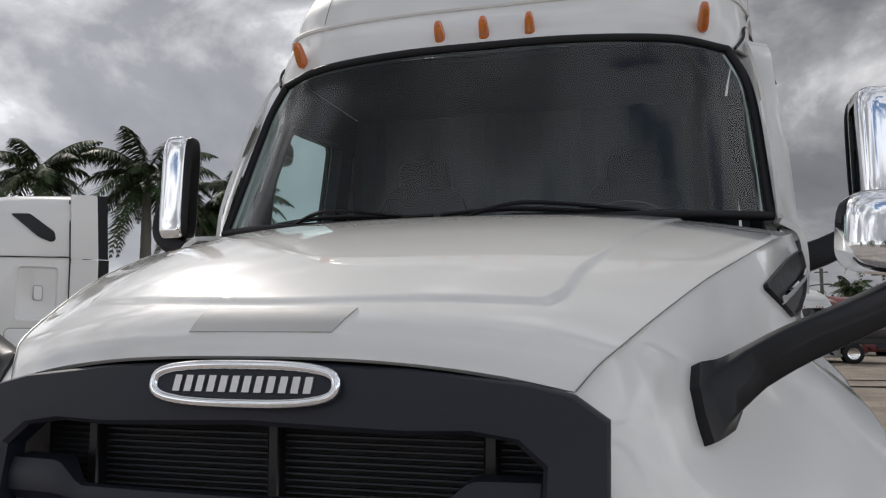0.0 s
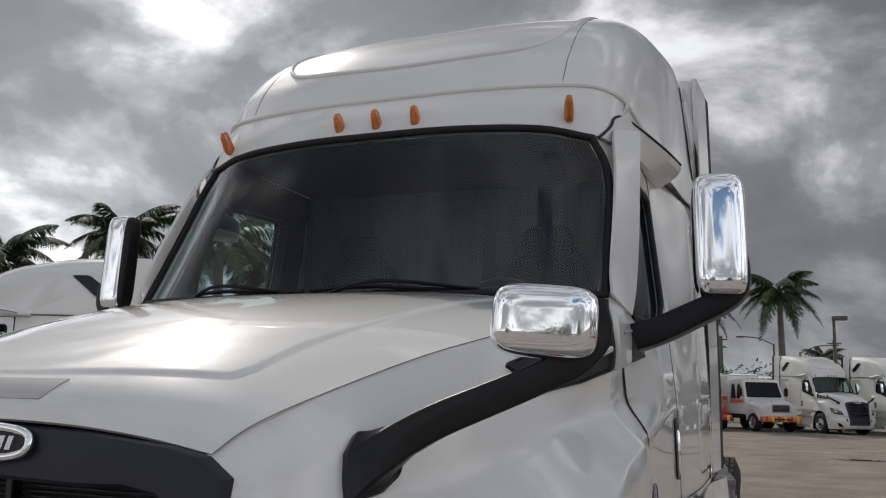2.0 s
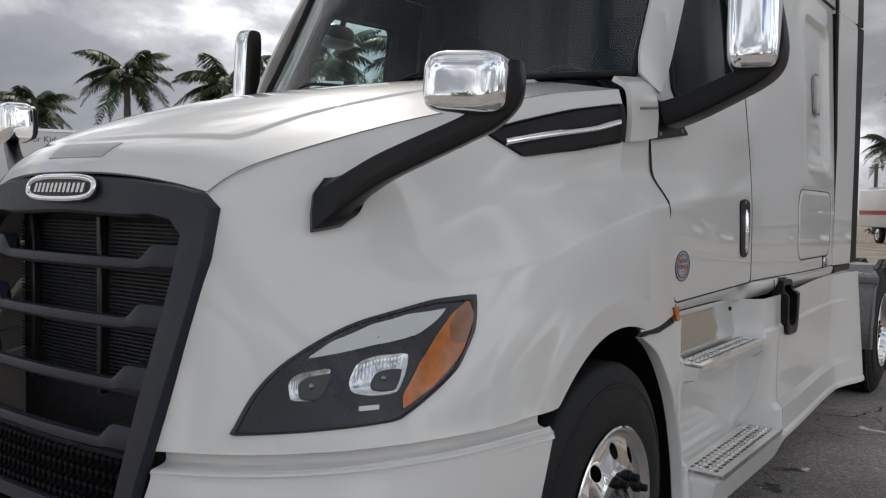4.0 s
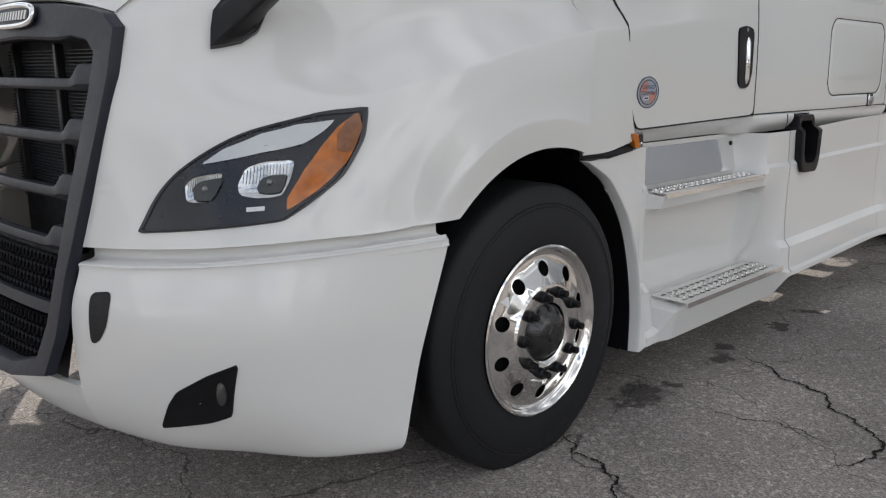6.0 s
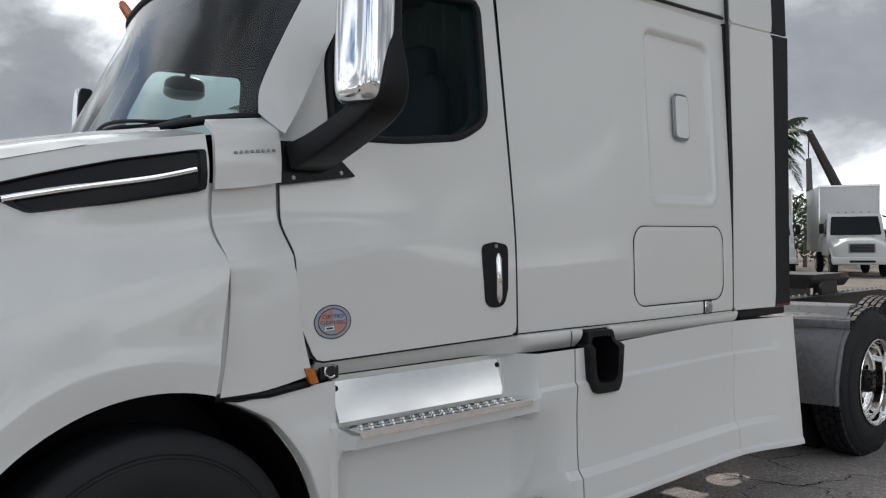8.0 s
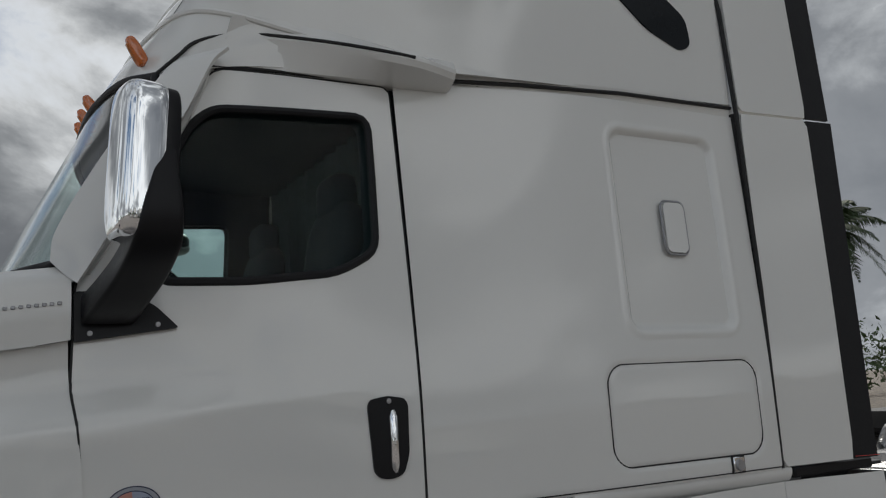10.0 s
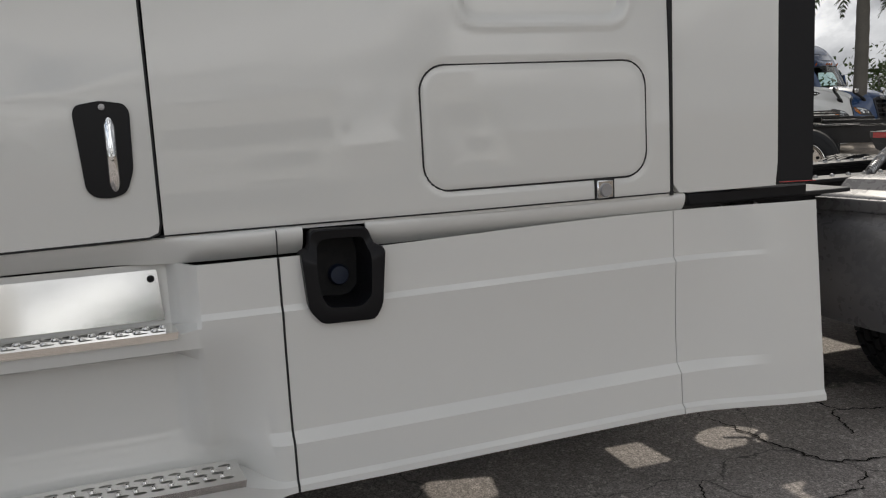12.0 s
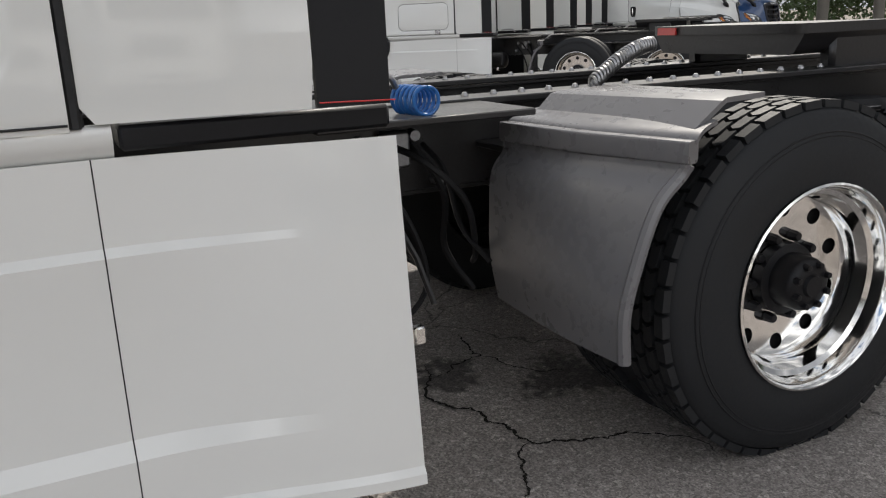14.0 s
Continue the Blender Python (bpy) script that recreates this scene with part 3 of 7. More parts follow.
rows.append([(0, 0.955, 3.27), (0.38, 0.96, 3.27), (0.70, 1.0, 3.26), (0.945, 1.05, 3.225), (1.055, 1.17, 3.15), (1.09, 1.38, 3.06), (1.10, 1.62, 2.96), (1.125, 1.84, 2.89), (1.135, 1.95, 2.87)])
rows.append([(0, 1.21, 3.51), (0.38, 1.215, 3.51), (0.70, 1.25, 3.50), (0.94, 1.30, 3.465), (1.06, 1.43, 3.38), (1.105, 1.61, 3.23), (1.12, 1.79, 3.06), (1.13, 1.93, 2.93), (1.14, 2.02, 2.873)])
rows.append([(0, 1.66, 3.73), (0.38, 1.665, 3.73), (0.70, 1.69, 3.715), (0.94, 1.73, 3.69), (1.07, 1.83, 3.59), (1.12, 1.96, 3.40), (1.125, 2.08, 3.15), (1.14, 2.15, 2.97), (1.15, 2.22, 2.877)])
for (my, mz), (sx, sy, sz), n in zip(ROOF_MID[4:], ROOF_SIDE[4:], (6.0, 6.5, 6.5)):
    r = []
    for a in (90, 72, 58, 48, 40, 31, 22, 11, 0):
        c, q = math.cos(radians(a)) ** (2 / n), math.sin(radians(a)) ** (2 / n)
        r.append((sx * c if a < 90 else 0.0, sy + (my - sy) * q, sz + (mz - sz) * q))
    rows.append(r)
ROOF = patch(half_to_full(rows), 70, 141)
roof = part("roof", grid(ROOF), WHITE, truck, "white aerodynamic raised roof", 0.012)
# the raised panel in the roof's front, outlined by a bead
def roof_at(u, x, out=0.0):
    """A place on the roof: u 0..1 from the brow to the back, at x."""
    a = u * (ROOF.shape[0] - 1)
    i = min(int(a), ROOF.shape[0] - 2)
    row = ROOF[i] * (1 - a + i) + ROOF[i + 1] * (a - i)
    half = row[len(row) // 2:]
    p = np.array([np.interp(abs(x), half[:40, 0], half[:40, k]) for k in range(3)])
    p[0] = x
    return p + np.array((0, -0.5, 0.85)) * out


bead = [(0.62, -0.82), (0.48, -0.81), (0.34, -0.785), (0.25, -0.73), (0.185, -0.60), (0.16, -0.38), (0.15, 0.0), (0.16, 0.38), (0.185, 0.60), (0.25, 0.73), (0.34, 0.785), (0.48, 0.81), (0.62, 0.82)]
part("roof_bead", tube([roof_at(u, x, 0.0) for u, x in spline(bead, 90)], 0.013, 8), WHITE, roof, "white bead round the roof panel")
for x in (-0.86, 0.86):
    part("roof_joint", tube([roof_at(u, x * (1 - 0.06 * (1 - u)), 0.0005) for u in np.linspace(0.02, 0.5, 20)], 0.0014, 6), SEAM, roof)
part("roof_brow", tube(spline([tuple(np.array(p) * (s, 1, 1) + (0, 0.002, 0.006)) for s, row in ((-1, HEAD1[6:0:-1]), (1, HEAD1[:7])) for p in row], 120), 0.013, 8), WHITE, roof, "white bead between brow and roof")
# amber marker lights
marker = None
for mx in (-0.868, -0.19, 0.0, 0.19, 0.868):
    my = 0.684 + 0.085 * (abs(mx) / 0.868) ** 2
    m = Matrix.Translation((mx, my, 2.888)) @ Euler((radians(31), 0, radians(13 * mx / 0.868))).to_matrix().to_4x4()
    lamp = part("marker_light", turned(soft_box((0, 0, 0), (0.021, 0.024, 0.060), 3.2, 12, 20, -0.14), m), AMBER_IN, truck, "amber clearance light")
    part("lens_rib", turned(box((0, -0.021, 0), (0.02, 0.008, 0.075), 0.004, 2), m), AMBER, lamp)

# cowl between hood and windshield
part("cowl", grid(patch(half_to_full([[(0, 0.25, 2.03), (0.4, 0.265, 2.03), (0.8, 0.33, 2.03), (1.06, 0.44, 2.03)], [(0, 0.32, 2.04), (0.4, 0.335, 2.04), (0.8, 0.395, 2.04), (1.06, 0.52, 2.04)]]), 4, 41)), BLACK_P, truck, "black wiper cowl")
COWL = [[(1.075, 0.292, 2.02), (1.135, 0.292, 1.975), (1.15, 0.292, 1.88), (1.145, 0.292, 1.775)],
        [(1.075, 0.42, 2.035), (1.135, 0.42, 1.99), (1.152, 0.42, 1.90), (1.148, 0.42, 1.79)],
        [(1.078, 0.545, 2.05), (1.13, 0.545, 2.0), (1.15, 0.545, 1.91), (1.148, 0.545, 1.81)]]
cowl_side = pair("cowl_corner", grid(patch(COWL, 16, 20)), WHITE, truck, "white corner panel with a nameplate", 0.02)
for k in range(8):
    part("nameplate_bar", box((1.155, 0.365 + 0.021 * k, 1.905 + 0.0024 * k), (0.006, 0.013, 0.011), 0.002), STEEL, cowl_side[0])
REAR = [[(1.115, 0.296, 1.775), (1.112, 0.296, 1.66), (1.175, 0.31, 1.545), (1.195, 0.315, 1.45), (1.21, 0.30, 1.28), (1.22, 0.265, 1.085)],
        [(1.115, 0.42, 1.79), (1.112, 0.42, 1.67), (1.175, 0.43, 1.56), (1.198, 0.44, 1.45), (1.213, 0.44, 1.28), (1.223, 0.43, 1.09)],
        [(1.115, 0.54, 1.81), (1.118, 0.545, 1.68), (1.172, 0.56, 1.57), (1.196, 0.575, 1.45), (1.207, 0.59, 1.28), (1.212, 0.625, 1.12)]]
EXT = patch(REAR, 24, 70)
EXT[..., 0] += creased(EXT[..., 1], EXT[..., 2], 0.02)
pair("fender_extension", grid(EXT), WHITE, truck, "white panel between fender and door", 0.015)
SEAL_ROWS = spline([(1.80, 0.268, 1.106, 0.308, 1.106), (1.66, 0.272, 1.103, 0.310, 1.102), (1.60, 0.280, 1.132, 0.322, 1.132), (1.53, 0.290, 1.176, 0.328, 1.170), (1.46, 0.286, 1.203, 0.328, 1.183), (1.33, 0.262, 1.222, 0.322, 1.196), (1.18, 0.244, 1.240, 0.298, 1.205), (1.10, 0.232, 1.242, 0.280, 1.208)], 40)
pair("fender_seal", grid(np.array([[(x0 * (1 - g) + x1 * g, y0 * (1 - g) + y1 * g, z) for g in (0.0, 0.5, 1.0)] for z, y0, x0, y1, x1 in SEAL_ROWS])), SEAL, truck, "grey seal between fender and cowl side", 0.004)

# doors with window openings
DOOR = rounded([(0.648, 1.158), (1.706, 1.176), (1.706, 1.5), (1.70, 2.3), (1.695, 2.80), (1.02, 2.79), (0.93, 2.70), (0.70, 2.25), (0.56, 2.0), (0.548, 1.66), (0.566, 1.54), (0.583, 1.30)], 0.035, 5)
WIN = rounded([(0.79, 1.998), (1.10, 2.0), (1.42, 2.035), (1.578, 2.12), (1.587, 2.40), (1.59, 2.66), (1.00, 2.632), (0.92, 2.56), (0.79, 2.30)], 0.06, 6)


def cast_ring(outer, inner, n):
    """Pairs the points of two loops by their angle round the inner one's middle."""
    c = inner.mean(0)
    A = np.linspace(0, 2 * math.pi, n, endpoint=False)

    def at(loop, a):
        d = np.array([math.cos(a), math.sin(a)])
        best = 9.0
        for i in range(len(loop)):
            p, q = loop[i] - c, loop[(i + 1) % len(loop)] - c
            e = q - p
            den = d[0] * e[1] - d[1] * e[0]
            if abs(den) < 1e-9:
                continue
            t = (p[0] * e[1] - p[1] * e[0]) / den
            s = (p[0] * d[1] - p[1] * d[0]) / den
            if t > 0 and -1e-6 <= s <= 1 + 1e-6:
                best = min(best, t)
        return c + d * best
    return np.array([at(outer, a) for a in A]), np.array([at(inner, a) for a in A])


o_loop, i_loop = cast_ring(DOOR, WIN, 220)
P = [[on_side(*(a * (1 - k) + b * k)) for a, b in zip(o_loop, i_loop)] for k in np.linspace(0, 1, 60)]
rim_in = [on_side(*b, -0.05) for b in i_loop]
edge_in = [on_side(*a, -0.04) for a in o_loop]
doors = pair("door", grid(np.array([edge_in] + P + [rim_in]), True), WHITE, truck, "white cab door with a tinted window")
for k, d in enumerate(doors):
    f = (lambda s: s) if k == 0 else flip
    part("window_seal", f(ring_tube([on_side(*q, -0.002) for q in resample(WIN, 90)], 0.016, 8)), RUBBER, d, "black rubber window seal")
    part("window_glass", f(fill([resample(WIN, 90)], lambda y, z: on_side(y, z, -0.02))), GLASS_D, d, "tinted door glass")
    part("door_inner_frame", f(grid(np.array([[on_side(*(a * (1 - k) + b * k), -0.052) for a, b in zip(np.stack([np.where(o_loop[:, 0] > 1.5, 1.84, o_loop[:, 0] * 0.97 + 0.035), np.where(o_loop[:, 1] > 2.6, 2.85, o_loop[:, 1])], 1), i_loop)] for k in (0.0, 0.5, 1.0)]), True)), INTERIOR, d, "dark inner frame of the door")
    i_mid = i_loop.mean(0)
    part("window_reveal", f(grid(np.array([[on_side(*(i_mid + (q - i_mid) * e), o) for q in i_loop] for e, o in ((0.992, -0.021), (0.985, -0.05), (0.975, -0.088), (1.04, -0.088))]), True)), INTERIOR, d, "dark reveal of the door window")
    part("door_gap", f(ring_tube([on_side(*q, -0.0022) for q in resample(DOOR, 160)], 0.0045, 6)), SEAM, d)

# sleeper side with its recess and hatch
def rr_dist(Y, Z, y0, y1, z0, z1, r):
    """How far a place lies outside a rounded rectangle (negative: inside)."""
    qy = np.abs(Y - (y0 + y1) / 2) - (y1 - y0) / 2 + r
    qz = np.abs(Z - (z0 + z1) / 2) - (z1 - z0) / 2 + r
    return np.hypot(np.maximum(qy, 0), np.maximum(qz, 0)) + np.minimum(np.maximum(qy, qz), 0) - r


def sleeper_depth(Y, Z):
    d = rr_dist(Y, Z, 2.70, 3.33, 1.80, 2.71, 0.07)
    x = -0.024 * S(-d / 0.028) + 0.005 * np.exp(-((d - 0.012) / 0.012) ** 2)
    h = rr_dist(Y, Z, 2.545, 3.40, 1.25, 1.665, 0.09)
    return x - 0.008 * np.exp(-(h / 0.007) ** 2) - 0.006 * S((1.19 - Z) / 0.02)


panels = pair("sleeper_side", side_sheet(1.713, 3.497, 1.165, 2.845, 140, 140, sleeper_depth), WHITE, truck, "white sleeper side with a recess and a storage hatch", 0.0)
for k, d in enumerate(panels):
    f = (lambda s: s) if k == 0 else flip
    hatch = loop_round(2.545, 3.40, 1.25, 1.665, 0.09, 8)
    part("hatch_gap", f(ring_tube([on_side(y, z, -0.0045) for y, z in hatch], 0.0032, 6)), SEAM, d)
    v = part("side_vent", f(prism(loop_round(2.965, 3.088, 2.15, 2.38, 0.03, 5), lambda y, z: on_side(y, z, -0.02), lambda y, z: on_side(y, z, 0.004))), WHITE_P, d, "small white vent cover")
    part("vent_rim", f(ring_tube([on_side(y, z, -0.006) for y, z in loop_round(2.957, 3.096, 2.142, 2.388, 0.034, 5)], 0.006, 6)), STEEL, v)
    port = part("lock_plate", f(box(on_side(3.22, 1.213, 0.004), (0.012, 0.066, 0.064), 0.004)), CHROME, d, "chrome hatch lock plate")
    part("lock_gasket", f(box(on_side(3.22, 1.213, 0.001), (0.008, 0.080, 0.077), 0.003)), SEAM, port)
    part("lock_cap", f(lathe([(0.0, 0.012), (0.022, 0.012), (0.026, 0.004), (0.026, 0.0)], 20, on_side(3.22, 1.21, 0.008))), STEEL, port)
pair("roof_gap", tube([(float(side_x(y, z)) + 0.002, y, z) for y, z in ((1.0, 2.795), (1.25, 2.806), (1.69, 2.815))], 0.007, 6), SEAM, truck)
pair("roof_gap", tube([(float(side_x(y, z)) + e, y, z) for y, z, e in ((1.80, 2.848, 0.008), (2.27, 2.863, 0.013), (2.8, 2.874, 0.016), (3.49, 2.888, 0.012))], 0.009, 6), SEAM, truck)
pair("roof_rail", grid(np.array([[(float(side_x(y, z)), y, z), (float(side_x(y, z + 0.05)) + e, y, z + 0.05)] for y, z, e in ((1.72, 2.845, 0.01), (2.2, 2.845, 0.02), (2.8, 2.845, 0.02), (3.485, 2.845, 0.012))])), WHITE, truck)
# drip visor above the door, and the black seam that runs over it to the windshield's corner
VIS = []
for ex, ey, ez in ((1.055, 1.05, 2.915), (1.062, 1.15, 2.93), (1.13, 1.40, 2.915), (1.195, 1.60, 2.885), (1.232, 1.735, 2.862), (1.215, 1.83, 2.858), (1.165, 1.95, 2.862)):
    inner = float(side_x(ey, 2.80))
    VIS.append([(inner - 0.03, ey, 2.80), (inner + 0.3 * max(0.0, ex - inner), ey, 2.806), (max(inner, ex - 0.012), ey, ez - 0.028), (ex, ey, ez - 0.006), (ex - 0.004, ey + 0.004, ez + 0.012), (1.07 + 0.045 * S((ey - 1.0) / 0.9), ey + 0.02, ez + 0.075)])
pair("drip_visor", grid(np.array([spline(np.array([r[k] for r in VIS]), 26) for k in range(6)]).transpose(1, 0, 2)), WHITE, truck, "white visor above the door", 0.008, 26)
pair("roof_gap", tube(spline([(0.985, 0.82, 2.765), (1.022, 0.89, 2.83), (1.03, 0.945, 2.885), (1.045, 1.05, 2.925), (1.058, 1.15, 2.94), (1.13, 1.40, 2.922), (1.196, 1.60, 2.891), (1.233, 1.735, 2.867)], 40), 0.0065, 6), SEAM, truck)
# blade along the windshield pillar
BL = [[(1.095, 0.485, 2.06), (1.13, 0.53, 2.01), (1.152, 0.56, 1.985)], [(1.09, 0.50, 2.16), (1.135, 0.575, 2.13), (1.16, 0.625, 2.10)], [(1.085, 0.60, 2.36), (1.13, 0.68, 2.34), (1.157, 0.74, 2.32)], [(1.07, 0.74, 2.60), (1.115, 0.82, 2.58), (1.143, 0.885, 2.57)], [(1.045, 0.84, 2.76), (1.095, 0.92, 2.77), (1.135, 0.98, 2.775)], [(1.035, 0.90, 2.82), (1.085, 0.98, 2.835), (1.125, 1.04, 2.845)]]
pair("pillar_blade", grid(patch(BL, 40, 8)), WHITE, truck, "white air deflector along the windshield pillar", 0.014)
pair("pillar", grid(patch([[(1.06, 0.50, 2.05), (1.10, 0.60, 2.02)], [(1.055, 0.62, 2.26), (1.10, 0.74, 2.26)], [(1.045, 0.75, 2.49), (1.085, 0.87, 2.49)], [(1.02, 0.81, 2.64), (1.07, 0.95, 2.66)], [(0.955, 0.83, 2.775), (1.05, 1.0, 2.80)]], 24, 8)), WHITE, truck, "", 0.03)
# small dark window in the roof's side, side extenders behind the sleeper
pair("roof_window", prism(rounded([(2.55, 3.60), (2.85, 3.62), (3.25, 3.32), (3.27, 3.18), (3.20, 3.14), (3.0, 3.22)], 0.05, 5), lambda y, z: (1.150 - 0.06 * max(0, z - 3.3), y, z), lambda y, z: (1.182 - 0.06 * max(0, z - 3.3), y, z)), GLASS_B, truck, "small dark window in the roof side")


def extender_x(y, z):
    return 1.222 + 0.085 * (y - 3.5) - 0.012 * max(0.0, z - 2.0)


for z0, z1, y0a, y0b, y1a, y1b in ((1.175, 2.855, 3.519, 3.517, 3.965, 3.955), (2.868, 3.99, 3.515, 3.48, 3.955, 3.90)):
    def lift(s, t, out=0.0):
        y = (y0a + (y0b - y0a) * t) * (1 - s) + (y1a + (y1b - y1a) * t) * s
        z = z0 + (z1 - z0) * t
        return (extender_x(y, z) + out, y, z)
    ext = pair("side_extender", prism(resample(rounded([(0, 0), (1, 0), (1, 1), (0, 1)], 0.02, 3), 60), lift, lambda s, t: lift(s, t, -0.03)), WHITE, truck, "white side extender behind the sleeper")
    for k, d in enumerate(ext):
        f = (lambda s: s) if k == 0 else flip
        part("rubber_edge", f(prism([(1.01, 0.0), (1.36, 0.0), (1.40, 1.0), (1.01, 1.0)], lambda s, t: lift(s, t, -0.004), lambda s, t: lift(s, t, -0.02))), RUBBER, d, "black rubber trailing flap")
        if z0 < 2:
            part("red_edge_tape", f(tube([(extender_x(3.97, 1.19) + 0.002, 3.972, 1.186), (extender_x(4.12, 1.19) + 0.002, 4.135, 1.182)], 0.0018, 6)), RED_L, d, "thin red strip at the flap's foot")
pair("extender_gap", tube([(1.222, 3.508, 1.17), (1.222, 3.508, 2.0), (1.20, 3.506, 2.86), (1.185, 3.485, 3.4), (1.10, 3.47, 3.9)], 0.011, 6), SEAM, truck)
pair("extender_filler", grid(np.array([[(float(side_x(3.49, z)) - 0.012, 3.492, z), (extender_x(3.52, z) - 0.012, 3.524, z)] for z in np.linspace(1.17, 2.87, 20)])), SEAM, truck, "dark filler strip ahead of the extender")
pair("extender_filler", grid(np.array([[(1.18 * max(0.0, 1 - (max(0.0, z - 2.905) / 1.115) ** 6.5) ** (1 / 6.5) - 0.02, 3.488, z), (extender_x(3.5, z) - 0.012, 3.51, z)] for z in np.linspace(2.86, 3.985, 20)])), WHITE_P, truck, "white filler strip beside the roof")
part("cab_back", prism([(-1.15, 1.12), (1.15, 1.12), (1.13, 2.9), (1.08, 3.7), (0.9, 3.98), (-0.9, 3.98), (-1.08, 3.7), (-1.13, 2.9)], lambda x, z: (x, 3.47, z), lambda x, z: (x, 3.50, z)), WHITE_P, truck, "white rear wall of the sleeper")
pair("cab_underside", box((1.10, 3.86, 1.145), (0.26, 0.56, 0.05), 0.008), BLACK_P, truck, "black bracket below the side extender")

# sill under the doors
SILL = [[(1.185, y, 1.165), (1.165, y, 1.14), (1.135, y, 1.115), (1.10, y, 1.09)] for y in (0.66, 1.0, 1.5)] + [[(1.190, 1.68, 1.168), (1.180, 1.68, 1.15), (1.160, 1.68, 1.12), (1.135, 1.68, 1.085)], [(1.20, 1.84, 1.173), (1.217, 1.84, 1.162), (1.210, 1.84, 1.128), (1.170, 1.84, 1.085)]]
SILL += [[(1.205, y, 1.174), (1.224, y, 1.163), (1.216, y, 1.128), (1.176, y, 1.085)] for y in (2.05, 2.5, 3.0, 3.57)]
def opened(shape, y0, y1, z0):
    """A panel with the opening for the filler pocket left free."""
    V, F = shape
    keep = []
    for fc in F:
        m = np.mean([V[i] for i in fc], axis=0)
        if not (y0 < m[1] < y1 and m[2] > z0):
            keep.append(fc)
    return V, keep


pair("sill", opened(grid(patch(SILL, 90, 12)), 2.125, 2.35, 0.0), WHITE_P, truck, "white sill below the door", 0.01)
pair("sill_gap", tube([(float(side_x(y, 1.19)) - 0.002, y, 1.178) for y in np.linspace(1.70, 3.495, 20)], 0.0028, 6), SEAM, truck)
pair("sill_gap", tube([(1.206, 2.045, 1.17), (1.227, 2.045, 1.165), (1.230, 2.045, 1.135), (1.216, 2.045, 1.075)], 0.0022, 6), SEAM, truck)
pair("sill_marker", prism(rounded([(0.588, 1.147), (0.622, 1.147), (0.646, 1.090), (0.610, 1.090)], 0.006, 3), lambda y, z: (1.205, y, z), lambda y, z: (1.226, y, z)), AMBER, truck, "small amber side marker")
for k, latch in enumerate(pair("sill_bracket", box((1.153, 0.735, 1.115), (0.012, 0.085, 0.062), 0.004), FRAME_M, truck, "dark latch plate below the door")):
    hook = tube([(1.165, 0.735 + 0.026 * math.cos(a), 1.117 + 0.024 * math.sin(a)) for a in np.linspace(0.6, 5.4, 18)], 0.0048, 6)
    part("latch_hook", hook if k == 0 else flip(hook), ALU, latch, "bright steel hook")

# chassis skirts
FLUSH = np.array([(0.0, 1.085), (0.0, 1.0), (0.001, 0.932), (0.016, 0.914), (0.0145, 0.89), (0.0105, 0.83), (0.009, 0.78), (0.0095, 0.62), (0.0165, 0.522), (0.045, 0.486), (0.047, 0.44), (0.05, 0.37), (0.066, 0.356), (0.068, 0.335)])


def skirt_base(y):
    return 1.200 + 0.05 * S((y - 0.8) / 1.2) - 0.038 * S((y - 2.0) / 1.5) + 0.078 * S((y - 3.55) / 0.6)


def skirt_low(y):
    return float(np.interp(y, (0.6, 2.04, 3.46, 4.127), (0.25, 0.335, 0.335, 0.315)))


def skirt_row(y, k=1.0):
    lift = 0.023 * S((y - 2.0) / 1.4)
    flat = lambda z: 0.058 * (1.085 - z) / 0.75
    flare = 0.006 * S((y - 3.5) / 0.62) / 0.75
    return [(skirt_base(y) + flare * (1.085 - z) + a * (k if z > 0.36 else 1.0) + flat(z) * (1 - k if z > 0.36 else 0.0), y, z + lift * (z > 1.05) if z > 0.45 else 0.45 + (z - 0.45) * (0.45 - skirt_low(y)) / 0.115) for a, z in FLUSH]


def skirt_panel(ys, fade=None):
    return grid(np.array([skirt_row(y, 1.0 if fade is None else 1 - 0.97 * S((y - fade) / 0.46)) for y in ys]))


pair("side_skirt", opened(skirt_panel(np.concatenate([[2.046, 2.09, 2.138], np.linspace(2.355, 3.5235, 18)])), 2.138, 2.355, 0.90), WHITE_P, truck, "white chassis side skirt", 0.008, 10)
pair("side_skirt", skirt_panel(np.linspace(3.5265, 4.127, 26), 3.53), WHITE_P, truck, "white rear chassis skirt", 0.008, 5)
pair("skirt_gap", tube([(p[0] - 0.006, p[1], p[2]) for p in skirt_row(3.525)], 0.0012, 6), SEAM, truck)
pair("skirt_gap", tube([(p[0] - 0.006, p[1], p[2]) for p in skirt_row(2.042)], 0.0042, 6), SEAM, truck)
STEP_X = np.array([1.10, 1.105, 1.112, 1.118, 1.268, 1.255, 1.15, 1.13, 1.12, 1.118, 1.116, 1.115, 1.332, 1.305])
STEP_Z = np.array([1.085, 1.0, 0.94, 0.885, 0.883, 0.83, 0.80, 0.62, 0.515, 0.485, 0.44, 0.405, 0.40, 0.27])
rows = []
